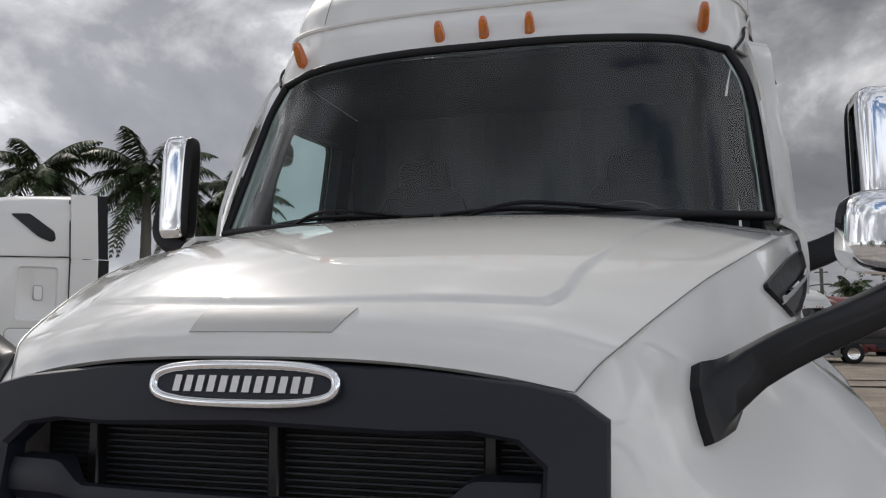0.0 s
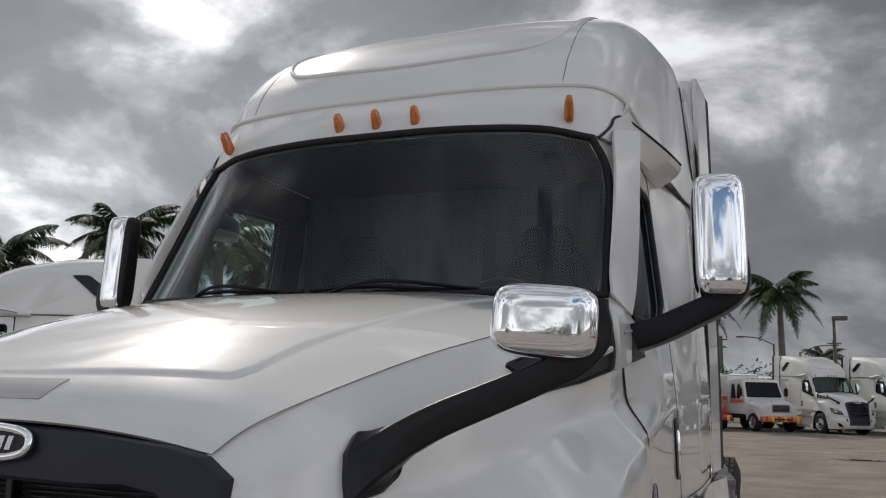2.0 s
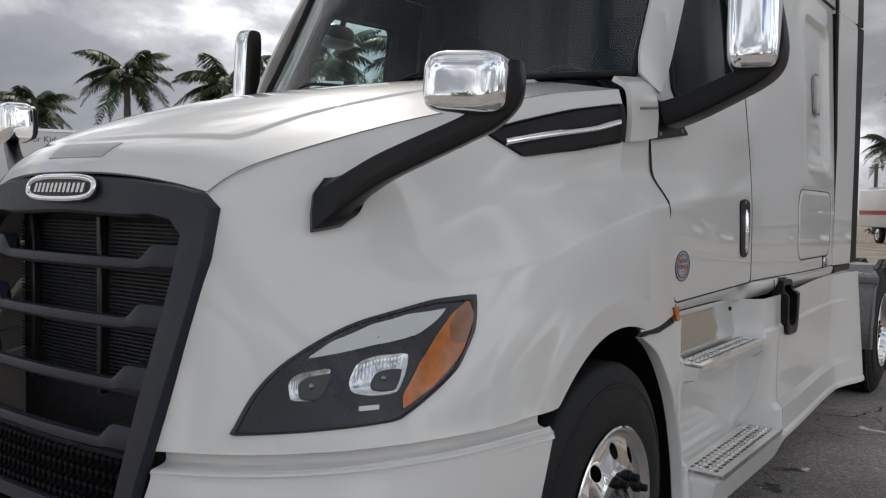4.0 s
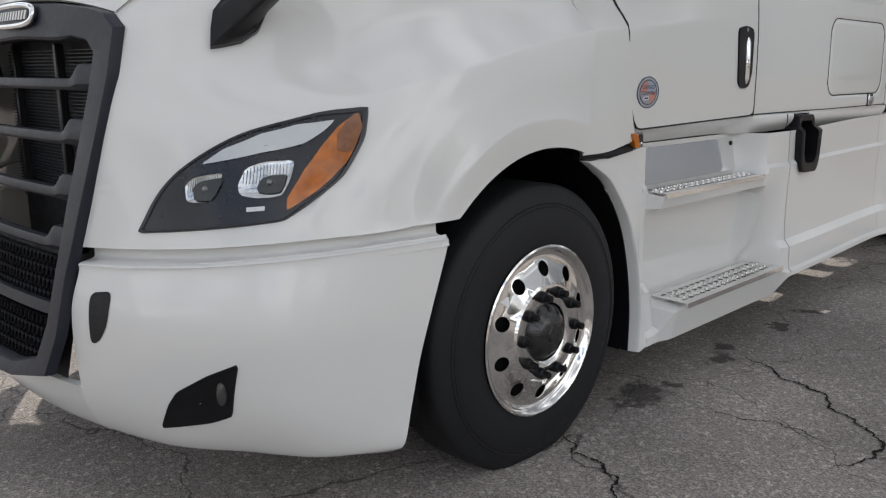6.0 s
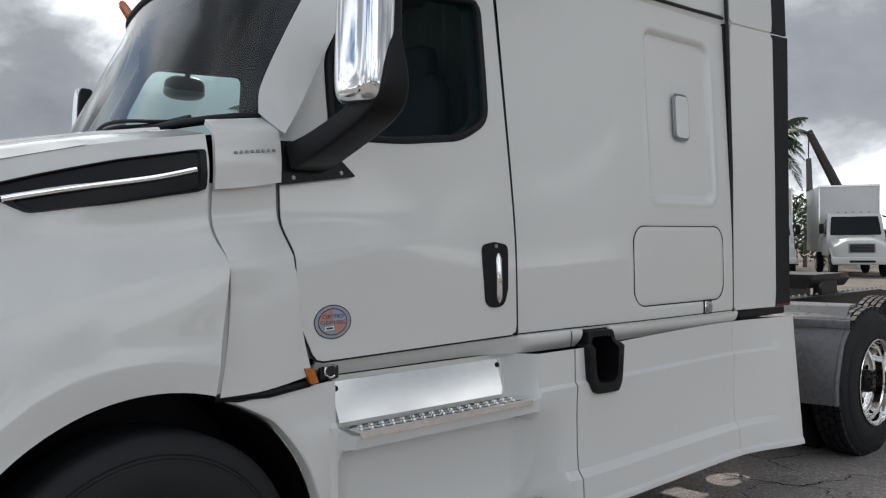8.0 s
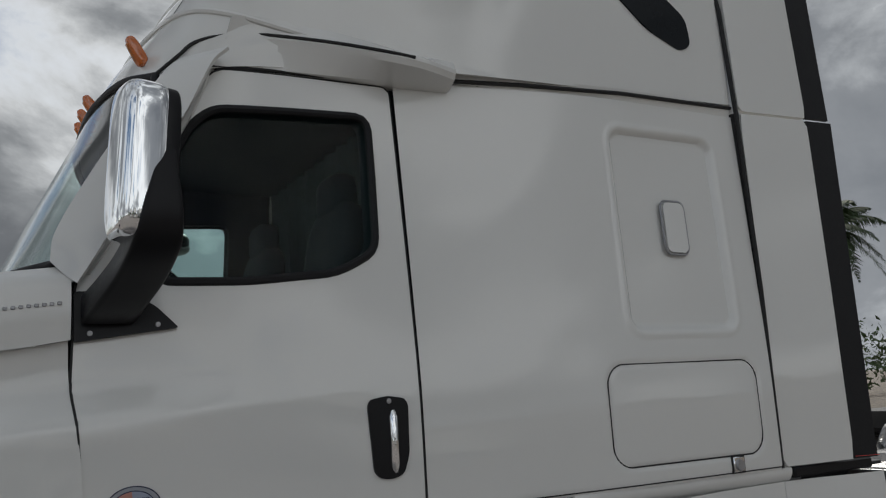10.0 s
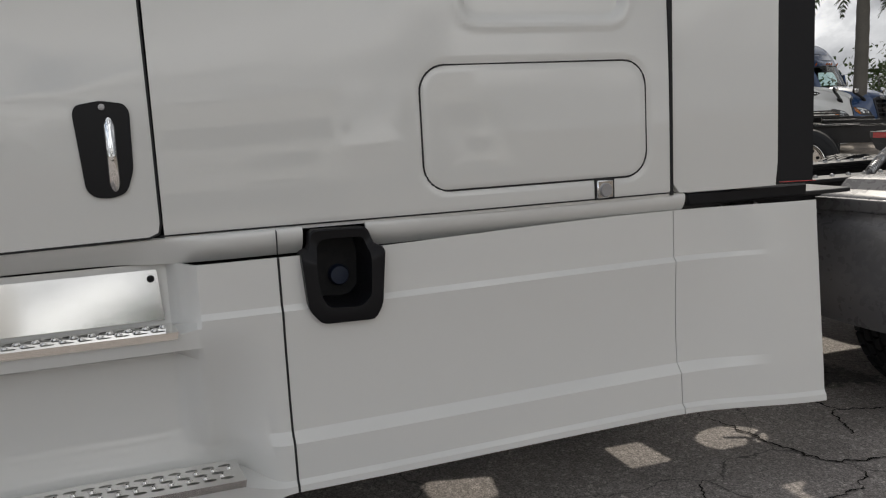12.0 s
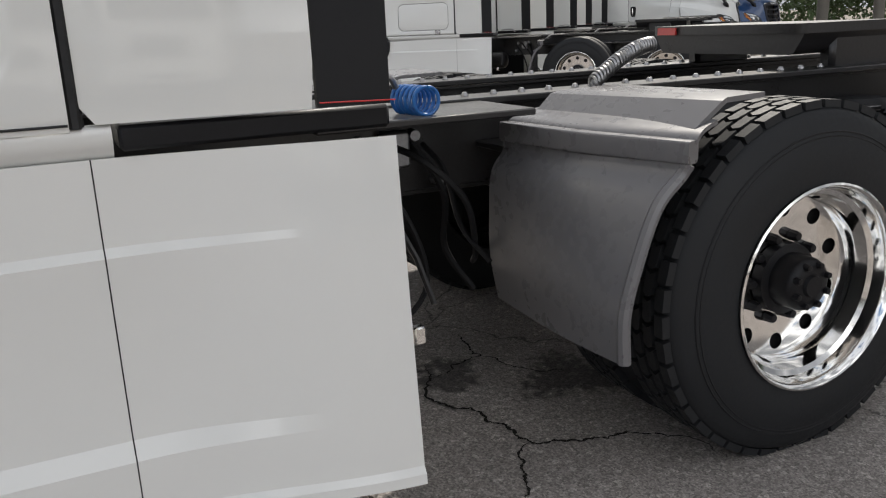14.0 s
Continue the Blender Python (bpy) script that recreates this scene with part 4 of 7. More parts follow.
for y in np.concatenate([np.linspace(0.70, 0.78, 6), np.linspace(0.80, 0.90, 8), np.linspace(0.95, 1.65, 8), np.linspace(1.68, 2.038, 26)]):
    fl = skirt_row(y)
    fx, fz = np.array([p[0] for p in fl]), np.array([p[2] for p in fl])
    w1 = S((y - 0.73) / 0.05) * S((1.80 - y) / 0.10)
    w2 = S((y - 0.765) / 0.06) * S((2.02 - y) / 0.20)
    k = S((np.arange(14) - 4.0) / 7.0)
    w = w1 * (1 - k) + w2 * k
    x = fx * (1 - w) + STEP_X * w
    z = fz * (1 - w) + STEP_Z * w
    rows.append([(a, y, b) for a, b in zip(x, z)])
step_panels = pair("step_fairing", grid(np.array(rows)), WHITE_P, truck, "white step fairing with two foot wells", 0.012, 28)
ARCH = spline([(0.32, 1.055), (0.41, 1.01), (0.487, 0.955), (0.59, 0.81), (0.642, 0.643), (0.66, 0.43), (0.64, 0.248)], 30)
ARCH2 = spline([(0.70, 1.085), (0.70, 1.04), (0.70, 0.96), (0.70, 0.81), (0.70, 0.643), (0.70, 0.43), (0.70, 0.262)], 30)
fl0 = skirt_row(0.70)
fair_x = lambda z: float(np.interp(z, [p[2] for p in fl0][::-1], [p[0] for p in fl0][::-1]))
edge_x = lambda z: 1.203 + 0.058 * (1.085 - z) / 0.75
rows = []
for a, b in zip(ARCH, ARCH2):
    xe = edge_x(a[1])
    xb = fair_x(b[1])
    rows.append([(xe - 0.045, a[0] - 0.010, a[1]), (xe - 0.012, a[0] - 0.002, a[1]), (xe - 0.004, *(a * 0.985 + b * 0.015)), (xe, *(a * 0.92 + b * 0.08))] + [(xe * (1 - q) + xb * q, *(a * (1 - q) + b * q)) for q in (0.4, 0.7, 1.0)])
pair("arch_edge", grid(np.array(rows)), WHITE_P, step_panels[0].parent, "white rear edge of the wheel arch", 0.006, 30)
pair("arch_flange", grid(np.array([[(1.05, a[0] - 0.012, a[1]), (edge_x(a[1]) - 0.046, a[0] - 0.012, a[1])] for a in ARCH])), BLACK_P, truck, "black inner flange of the wheel arch", 0.004)
pair("arch_filler", tube([(1.20, 0.25, 1.085), (1.205, 0.45, 1.075), (1.195, 0.62, 1.09)], 0.017, 8), BLACK_P, truck, "black filler strip above the skirt")
for k, d in enumerate(step_panels):
    f = (lambda s: s) if k == 0 else flip
    part("kick_plate", f(prism(rounded([(0.795, 0.0), (1.69, 0.0), (1.68, 1.0), (0.765, 1.0)], 0.01, 3), lambda y, t: (1.133 - 0.022 * t, y, 0.908 + 0.158 * t), lambda y, t: (1.128 - 0.022 * t, y, 0.908 + 0.158 * t))), ALU_B, d, "brushed aluminium kick plate")
    for y in (0.79, 1.66):
        part("plate_bolt", f(lathe([(0.0, 0.012), (0.009, 0.011), (0.012, 0.006), (0.012, 0.0)], 12, (1.110, y, 1.038))), BLACK_P, d)
    for (y0, y1, x0, x1, z, n) in ((0.79, 1.725, 1.125, 1.27, 0.888, 17), (0.90, 1.88, 1.15, 1.335, 0.412, 18)):
        holes = []
        dy = (y1 - y0 - 0.06) / n
        for r in range(3):
            for c in range(n - r % 2):
                hy, hx = y0 + 0.03 + dy * (c + 0.5 + 0.5 * (r % 2)), x0 + (x1 - x0) * (0.22 + 0.28 * r)
                holes.append([(hy + 0.021 * math.cos(a), hx + 0.010 * math.sin(a)) for a in np.linspace(0, 2 * math.pi, 8, endpoint=False)])
        outline = [(y0 + 0.015, x0), (y1 - 0.015, x0), (y1, x1), (y0, x1)]
        plate = fill([outline] + holes, lambda y, x: (x, y, z + 0.006))
        lip = prism([(y0, z + 0.006), (y1, z + 0.006), (y1 - 0.004, z - 0.016), (y0 + 0.004, z - 0.016)], lambda y, q: (x1, y, q), lambda y, q: (x1 + 0.004, y, q))
        tread = part("step_tread", f(plate), ALU, d, "perforated aluminium step tread", 0.004)
        part("tread_lip", f(lip), ALU, tread)
        bumps = []
        for r in range(2):
            for c in range(n):
                bumps.append(shift(turned(lathe([(0.013, 0.0), (0.009, 0.005), (0.006, 0.005)], 8), Euler((0, radians(-90), 0)).to_matrix()), (x0 + (x1 - x0) * (0.36 + 0.28 * r), y0 + 0.03 + dy * (c + (0.25 if r else 0.75)), z + 0.006)))
        tagged(part("tread_studs", f(merge(*bumps)), ALU, tread), kind="stuff")
    outer = rounded([(2.145, 1.163), (2.335, 1.158), (2.352, 1.10), (2.383, 1.093), (2.364, 0.905), (2.338, 0.858), (2.16, 0.862), (2.122, 0.912), (2.108, 1.095), (2.14, 1.10)], 0.018, 4)
    inner = rounded([(2.175, 1.13), (2.32, 1.128), (2.335, 1.06), (2.328, 0.935), (2.292, 0.905), (2.185, 0.912), (2.162, 0.96), (2.155, 1.07)], 0.018, 4)
    oo, ii = cast_ring(outer, inner, 72)
    face = lambda z: 1.283 - 0.034 * S((z - 1.075) / 0.03)
    loops = [[(1.20, *q) for q in oo], [(face(q[1]), *q) for q in oo], [(face(q[1]) + 0.004, *q) for q in oo * 0.85 + ii * 0.15], [(face(q[1]), *q) for q in ii], [(1.085, *q) for q in ii * 0.96 + ii.mean(0) * 0.04]]
    hookp = part("fuel_cap_guard", f(grid(np.array(loops), True)), BLACK_P, d, "black plastic pocket round the filler cap")
    part("pocket_floor", f(fill([ii], lambda y, z: (1.087, y, z))), SEAM, hookp)
    part("filler_cap", f(lathe([(0.0, 0.03), (0.03, 0.028), (0.036, 0.015), (0.036, 0.0)], 20, (1.09, 2.262, 0.985))), BLUE_CAP, hookp, "blue filler cap")

# bumper
BUMP = []
for foot, inward, rest in (
    (NET[0][-1], (-0.004, 0.03), [(0.545, -1.345, 0.70), (0.545, -1.345, 0.55), (0.54, -1.325, 0.40), (0.53, -1.27, 0.30), (0.53, -1.20, 0.275)]),
    (NET[1][-1], (-0.012, 0.026), [(0.79, -1.268, 0.70), (0.79, -1.262, 0.55), (0.78, -1.235, 0.40), (0.765, -1.18, 0.29), (0.75, -1.11, 0.262)]),
    (NET[2][-1], (-0.018, 0.022), [(0.985, -1.150, 0.70), (0.985, -1.14, 0.55), (0.975, -1.105, 0.40), (0.955, -1.04, 0.285), (0.92, -0.97, 0.255)]),
    (NET[3][-1], (-0.022, 0.018), [(1.145, -0.995, 0.70), (1.145, -0.985, 0.55), (1.14, -0.96, 0.40), (1.12, -0.91, 0.28), (1.08, -0.86, 0.25)]),
    (NET[4][-1], (-0.026, 0.010), [(1.235, -0.785, 0.70), (1.235, -0.785, 0.55), (1.23, -0.785, 0.40), (1.215, -0.775, 0.285), (1.18, -0.75, 0.25)]),
    (NET[5][-1], (-0.028, 0.0), [(1.283, -0.575, 0.70), (1.28, -0.625, 0.55), (1.272, -0.655, 0.40), (1.262, -0.675, 0.285), (1.22, -0.685, 0.25)])):
    fx, fy, fz = foot
    ix, iy = inward
    top = [(fx + ix * 1.3, fy + iy * 1.3, fz + 0.05), (fx + ix * 1.2, fy + iy * 1.2, fz - 0.014), (fx + ix * 1.0, fy + iy * 1.0, fz - 0.036), (fx - ix * 0.5, fy - iy * 0.5, fz - 0.046), (fx - ix * 0.6, fy - iy * 0.6, fz - 0.070)]
    BUMP.append(top + rest)
BUMPG = patch(BUMP, 70, 100)
bumpers = pair("bumper", grid(BUMPG), WHITE_P, truck, "white painted plastic bumper corner", 0.02)
lipnet = [[(0, -1.40, 0.46), (0.30, -1.385, 0.46), (0.545, -1.345, 0.46)], [(0, -1.385, 0.38), (0.30, -1.37, 0.38), (0.54, -1.32, 0.385)], [(0, -1.32, 0.30), (0.30, -1.31, 0.30), (0.53, -1.265, 0.295)], [(0, -1.24, 0.275), (0.30, -1.23, 0.275), (0.53, -1.20, 0.275)]]
part("bumper_lip", grid(patch(half_to_full(lipnet), 20, 50)), WHITE_P, truck, "white lower bumper lip", 0.02)


def bump_at(u, v, out=0.0):
    a, b = u * (BUMPG.shape[0] - 1), v * (BUMPG.shape[1] - 1)
    i, j = min(int(a), BUMPG.shape[0] - 2), min(int(b), BUMPG.shape[1] - 2)
    f, g = a - i, b - j
    p = (BUMPG[i, j] * (1 - f) + BUMPG[i + 1, j] * f) * (1 - g) + (BUMPG[i, j + 1] * (1 - f) + BUMPG[i + 1, j + 1] * f) * g
    n = np.cross(BUMPG[i + 1, j] - BUMPG[i, j], BUMPG[i, j + 1] - BUMPG[i, j])
    n /= np.linalg.norm(n)
    if n[0] - n[1] < 0:
        n = -n
    return p + n * out


def bump_uv(p):
    d = ((BUMPG - np.asarray(p)) ** 2).sum(-1)
    i, j = np.unravel_index(d.argmin(), d.shape)
    return np.array((i / (BUMPG.shape[0] - 1), j / (BUMPG.shape[1] - 1)))


FOG = [bump_uv(p) for p in ((1.045, -1.098, 0.592), (1.02, -1.105, 0.48), (0.998, -1.105, 0.43), (0.94, -1.14, 0.402), (0.802, -1.211, 0.371), (0.842, -1.217, 0.452), (0.88, -1.205, 0.50), (0.96, -1.16, 0.552))]
for k, d in enumerate(bumpers):
    f = (lambda s: s) if k == 0 else flip
    L = resample(rounded(FOG, 0.008, 4), 48)
    c = L.mean(0)
    fog = part("fog_light", f(grid(np.array([[bump_at(*(c + (q - c) * s), o) for q in L] for s, o in ((1.03, 0.001), (1.01, 0.005), (0.96, 0.004), (0.9, 0.002), (0.5, 0.002), (0.02, 0.002))]), True)), BLACK_P, d, "dark fog light pocket")
    lens = np.array(bump_at(*bump_uv((1.00, -1.14, 0.49)), 0.0))
    part("fog_lens", f(soft_box(lens + (0.006, 0, 0.005), (0.013, 0.016, 0.036), 2.3, 12, 20)), REFLECT_D, fog)
    SL = np.array([bump_uv(p) for p in ((0.625, -1.32, 0.765), (0.71, -1.295, 0.775), (0.685, -1.305, 0.67), (0.655, -1.315, 0.615), (0.625, -1.325, 0.605))])
    L = resample(rounded(SL, 0.02, 4), 40)
    c = L.mean(0)
    part("bumper_slot", f(grid(np.array([[bump_at(*(c + (q - c) * s), o) for q in L] for s, o in ((1.0, 0.002), (0.85, 0.003), (0.02, 0.003))]), True)), SEAM, d, "dark air slot")


# grille
def front_y(x, z):
    return -1.218 - 0.215 * (1.55 - z) + 0.13 * x * x


OUT = [(0.0, 1.606), (0.30, 1.592), (0.50, 1.570), (0.575, 1.552), (0.632, 1.512), (0.632, 1.38), (0.616, 1.25), (0.596, 1.12), (0.577, 1.0), (0.560, 0.885), (0.545, 0.80), (0.535, 0.62), (0.50, 0.50), (0.30, 0.46), (0.0, 0.45)]
INN = [(0.0, 1.492), (0.30, 1.482), (0.40, 1.487), (0.48, 1.475), (0.527, 1.435), (0.524, 1.33), (0.512, 1.22), (0.498, 1.10), (0.485, 1.0), (0.475, 0.885), (0.468, 0.80), (0.455, 0.65), (0.42, 0.54), (0.28, 0.50), (0.0, 0.49)]
def full_loop(h, n):
    h = np.array(h)
    return np.concatenate([h, (h * (-1, 1))[-2:0:-1]])
def dense_half(h, n):
    """Straight steps between the points, evenly many on each."""
    h = np.array(h)
    return np.concatenate([np.linspace(h[i], h[i + 1], n, endpoint=False) for i in range(len(h) - 1)] + [h[-1:]])
o_l, i_l = full_loop(dense_half(OUT, 6), 0), full_loop(dense_half(INN, 6), 0)
P = []
for k, out in ((0.0, 0.02), (0.0, -0.008), (0.04, -0.014), (0.5, -0.012), (0.92, -0.006), (1.0, 0.004), (1.02, 0.05)):
    P.append([(x, front_y(x, z) + out, z) for x, z in o_l * (1 - k) + i_l * k])
grille = part("grille", grid(np.array(P), True), GREY_P, truck, "charcoal plastic grille surround")
tagged(part("radiator", merge(*[box((0, -1.08 + 0.0, z), (1.04, 0.012, 0.0035)) for z in np.arange(0.93, 1.47, 0.012)]), RADIATOR, grille, "dark radiator fins"), kind="stuff")
part("radiator_back", box((0, -1.045, 1.15), (1.12, 0.03, 0.95), 0.01), SEAM, grille)
for px in (0.0, -0.40, 0.42):
    part("radiator_post", box((px, -1.10, 1.2), (0.025, 0.03, 0.56), 0.004), FRAME_M, grille)
for zc, wd in ((1.362, 0.522), (1.200, 0.508), (1.035, 0.494), (0.880, 0.478)):
    st = np.linspace(-wd, wd, 61)
    P = []
    for x in st:
        wing = S((abs(x) - wd * 0.66) / 0.07)
        h, dp = 0.018 + 0.024 * wing, 0.02 + 0.03 * wing
        zz = zc - 0.012 * (1 - wing) + 0.01 * wing
        y0 = front_y(x, zz) + 0.03 - 0.012 * wing
        P.append([(x, y0 + dp * a, zz + h * b) for a, b in ((0, 0.3), (0.25, 0.9), (1.2, 1.0), (1.4, 0.0), (1.2, -1.0), (0.4, -1.0), (0, -0.5))])
    part("slat", grid(np.array(P), True), GREY_P, grille, "charcoal grille bar")
# lower mesh: small hexagonal cells
cells = []
for r in range(9):
    for c in range(34):
        x, z = -0.455 + 0.0275 * c + (0.01375 if r % 2 else 0), 0.515 + 0.0375 * r
        if abs(x) > 0.44 + 0.02 * (z - 0.5) / 0.3 or 0.66 < z < 0.70 or z > 0.83:
            continue
        a = [(x + 0.0105 * math.cos(t), z + 0.017 * math.sin(t)) for t in np.linspace(0.5, 6.78, 6, endpoint=False)]
        b = [(x + 0.015 * math.cos(t), z + 0.0215 * math.sin(t)) for t in np.linspace(0.5, 6.78, 6, endpoint=False)]
        cells.append(grid(np.array([[(p, front_y(p, q) + 0.045, q) for p, q in b], [(p, front_y(p, q) + 0.035, q) for p, q in a], [(p, front_y(p, q) + 0.06, q) for p, q in a]]), True))
tagged(part("grille_mesh", merge(*cells), BLACK_P, grille, "black honeycomb lower grille"), kind="stuff")
part("grille_bar", grid(np.array([[(x, front_y(x, z) + o, z) for z, o in ((0.70, 0.05), (0.70, 0.02), (0.665, 0.02), (0.66, 0.05))] for x in np.linspace(-0.46, 0.46, 30)])), GREY_P, grille)
part("grille_back", grid(np.array([[(x, front_y(x, z) + 0.07, z) for z in (0.47, 0.88)] for x in np.linspace(-0.48, 0.48, 12)])), SEAM, grille)
# badge: oval chrome ring, dark field, plain bars for the letters
BADGE = [(0.178 * math.copysign(abs(math.cos(a)) ** 0.72, math.cos(a)), 1.5635 + 0.033 * math.copysign(abs(math.sin(a)) ** 0.62, math.sin(a))) for a in np.linspace(0, 2 * math.pi, 64, endpoint=False)]
badge = part("badge", prism(BADGE, lambda x, z: (x, front_y(x, z) + 0.0, z), lambda x, z: (x, front_y(x, z) - 0.026, z)), GREY_P, grille, "oval badge with plain bars")
part("badge_ring", ring_tube([(x, front_y(x, z) - 0.026, z) for x, z in resample(BADGE, 90)], 0.0095, 10), CHROME, badge, "chrome badge ring")
for k in range(12):
    x = -0.127 + 0.0232 * k
    part("badge_bar", prism([(x - 0.0080, 1.550), (x + 0.0060, 1.550), (x + 0.0095, 1.578), (x - 0.0045, 1.578)], lambda a, b: (a, front_y(a, b) - 0.025, b), lambda a, b: (a, front_y(a, b) - 0.031, b)), SATIN, badge)

# headlights laid into the fender
def uv_loop(points):
    return np.array([fend_uv(p) for p in points])


LAMP = uv_loop([(0.751, -1.219, 0.943), (0.95, -1.10, 0.965), (1.102, -0.975, 0.991), (1.149, -0.80, 1.10), (1.16, -0.73, 1.20), (1.147, -0.70, 1.295), (1.06, -0.83, 1.275), (0.95, -0.985, 1.22), (0.85, -1.10, 1.135), (0.79, -1.17, 1.05)])
LAMP = np.concatenate([LAMP[:5], spline(np.concatenate([LAMP[5:], LAMP[:1]]), 28)[:-1]])
soft_bulb = lathe([(0.0, 0.010), (0.006, 0.008), (0.009, 0.0)], 12)
for k in (0, 1):
    f = (lambda s: s) if k == 0 else flip
    L = resample(rounded(LAMP, 0.008, 4), 84)
    c = L.mean(0)
    head = part("headlight", f(grid(np.array([[fend_at(*(c + (q - c) * s), o) for q in L] for s, o in ((1.03, -0.002), (1.015, 0.007), (0.97, 0.008), (0.955, 0.0045), (0.9, 0.0045), (0.8, 0.0045), (0.7, 0.0045), (0.6, 0.0045), (0.5, 0.0045), (0.4, 0.0045), (0.3, 0.0045), (0.2, 0.0045), (0.1, 0.0045), (0.02, 0.0045))]), True)), LAMP_DARK, truck, "swept headlight with an amber turn signal")
    TS = uv_loop([(1.135, -0.722, 1.282), (1.152, -0.725, 1.228), (1.155, -0.78, 1.145), (1.140, -0.86, 1.078), (1.100, -0.958, 1.016), (1.090, -0.948, 1.05), (1.096, -0.89, 1.124), (1.104, -0.829, 1.191), (1.114, -0.778, 1.241)])
    part("turn_signal", f(fend_sheet(rounded(TS, 0.005, 3), 0.010, 48, 10)), AMBER, head, "amber turn signal lens")
    TB = uv_loop([(1.135, -0.722, 1.283), (1.152, -0.722, 1.235), (1.153, -0.765, 1.165), (1.130, -0.800, 1.170), (1.118, -0.790, 1.215), (1.122, -0.755, 1.255)])
    part("signal_bulb_holder", f(fend_sheet(rounded(TB, 0.006, 3), 0.0115, 24, 4)), AMBER_D, head, "darker end of the signal")
    DR = uv_loop([(0.871, -1.097, 1.131), (0.918, -1.045, 1.178), (0.983, -0.952, 1.222), (1.039, -0.861, 1.247), (1.103, -0.763, 1.262), (1.095, -0.801, 1.229), (1.072, -0.86, 1.191), (1.001, -0.971, 1.167)])
    DR = DR.mean(0) + (DR - DR.mean(0)) * 0.93
    part("running_light", f(fend_sheet(rounded(DR, 0.005, 3), 0.009, 44, 10)), LAMP_WHITE, head, "white running light strip")
    for shade, pts in zip(((0.010, 0.006, 0.80), (0.012, 0.018, 0.52)), (((0.856, -1.122, 1.078), (0.874, -1.104, 1.099), (0.938, -1.048, 1.114), (0.932, -1.067, 1.073), (0.920, -1.087, 1.032), (0.868, -1.126, 1.03)), ((0.976, -1.029, 1.08), (0.981, -1.004, 1.126), (1.011, -0.964, 1.143), (1.066, -0.898, 1.147), (1.078, -0.926, 1.096), (1.076, -0.955, 1.053), (1.029, -1.002, 1.046), (0.986, -1.031, 1.052)))):
        uvp = resample(rounded(uv_loop(pts), 0.012, 3), 36)
        m = uvp.mean(0)
        bowl = part("reflector", f(grid(np.array([[fend_at(*(m + (q - m) * s), o) for q in uvp] for s, o in ((1.0, 0.0095), (0.9, 0.0075), (0.7, 0.006), (0.5, 0.0052), (0.35, 0.0052), (0.03, 0.0052))]), True)), REFLECT, head, "fluted chrome lamp reflector")
        # flutes across the upper half of the bowl
        top = uvp[:, 1].min()
        for g in np.linspace(0.08, 0.92, 15):
            u = uvp[:, 0].min() * (1 - g) + uvp[:, 0].max() * g
            ins = uvp[np.argsort(np.abs(uvp[:, 0] - u))[:4], 1]
            lo, hi = ins.min(), ins.max()
            if hi - lo < 0.008:
                continue
            part("flute", f(tube([fend_at(u, lo * (1 - e) + hi * e, 0.0095 - 0.002 * math.sin(math.pi * e)) for e in (0.08, 0.3, 0.56)], 0.0018, 5)), REFLECT, bowl)
        # a dark sheet over the shallow bowl paints its inner shade; then the bulb
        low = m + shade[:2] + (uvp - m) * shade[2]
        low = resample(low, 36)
        part("bowl_hollow", f(fend_sheet(low, 0.0108, 36, 6)), REFLECT_D, bowl, "dark sheet that paints shade into the shallow reflector")
        mid = fend_at(*(m + np.array(shade[:2]) * 0.5), 0.010)
        part("bulb", f(shift(soft_bulb, mid)), STEEL, bowl)
    tag = uv_loop([(1.009, -1.024, 1.029), (1.048, -0.990, 1.034), (1.052, -0.995, 1.023), (1.012, -1.027, 1.017)])
    tag = tag + (0, 0.012)
    part("lamp_label", f(fend_sheet(tag, 0.0085, 24, 4)), STICKER, head, "small white label")
    lens = part("clear_lens", f(grid(np.array([[fend_at(*(c + (q - c) * s), o) for q in L] for s, o in ((0.985, 0.008), (0.955, 0.016), (0.85, 0.018), (0.7, 0.019), (0.5, 0.0195), (0.35, 0.0195), (0.2, 0.0195), (0.02, 0.0195))]), True)), LENS, head, "clear headlight lens")
    lens.visible_shadow = False
    # side air outlet with a chrome strip
    VT = uv_loop([(0.955, -0.395, 1.772), (1.018, -0.262, 1.688), (1.07, -0.02, 1.722), (1.126, 0.272, 1.772), (1.126, 0.272, 1.917), (1.07, 0.0, 1.875), (1.0, -0.24, 1.815)])
    vt = resample(rounded(VT, 0.01, 3), 60)
    m = vt.mean(0)
    vent = part("side_outlet", f(grid(np.array([[fend_at(*(m + (q - m) * s), o) for q in vt] for s, o in ((1.0, -0.002), (0.99, 0.012), (0.93, 0.012), (0.90, 0.002), (0.5, 0.002), (0.02, 0.002))]), True)), BLACK_P, truck, "black hood side outlet")
    strip = [fend_at(*fend_uv(p), 0.012) for p in spline([(1.0, -0.33, 1.735), (1.05, -0.10, 1.775), (1.10, 0.10, 1.81), (1.126, 0.235, 1.842)], 16)]
    part("chrome_strip", f(tube(strip, 0.011, 8, True, 0.6)), CHROME, vent, "chrome trim strip")

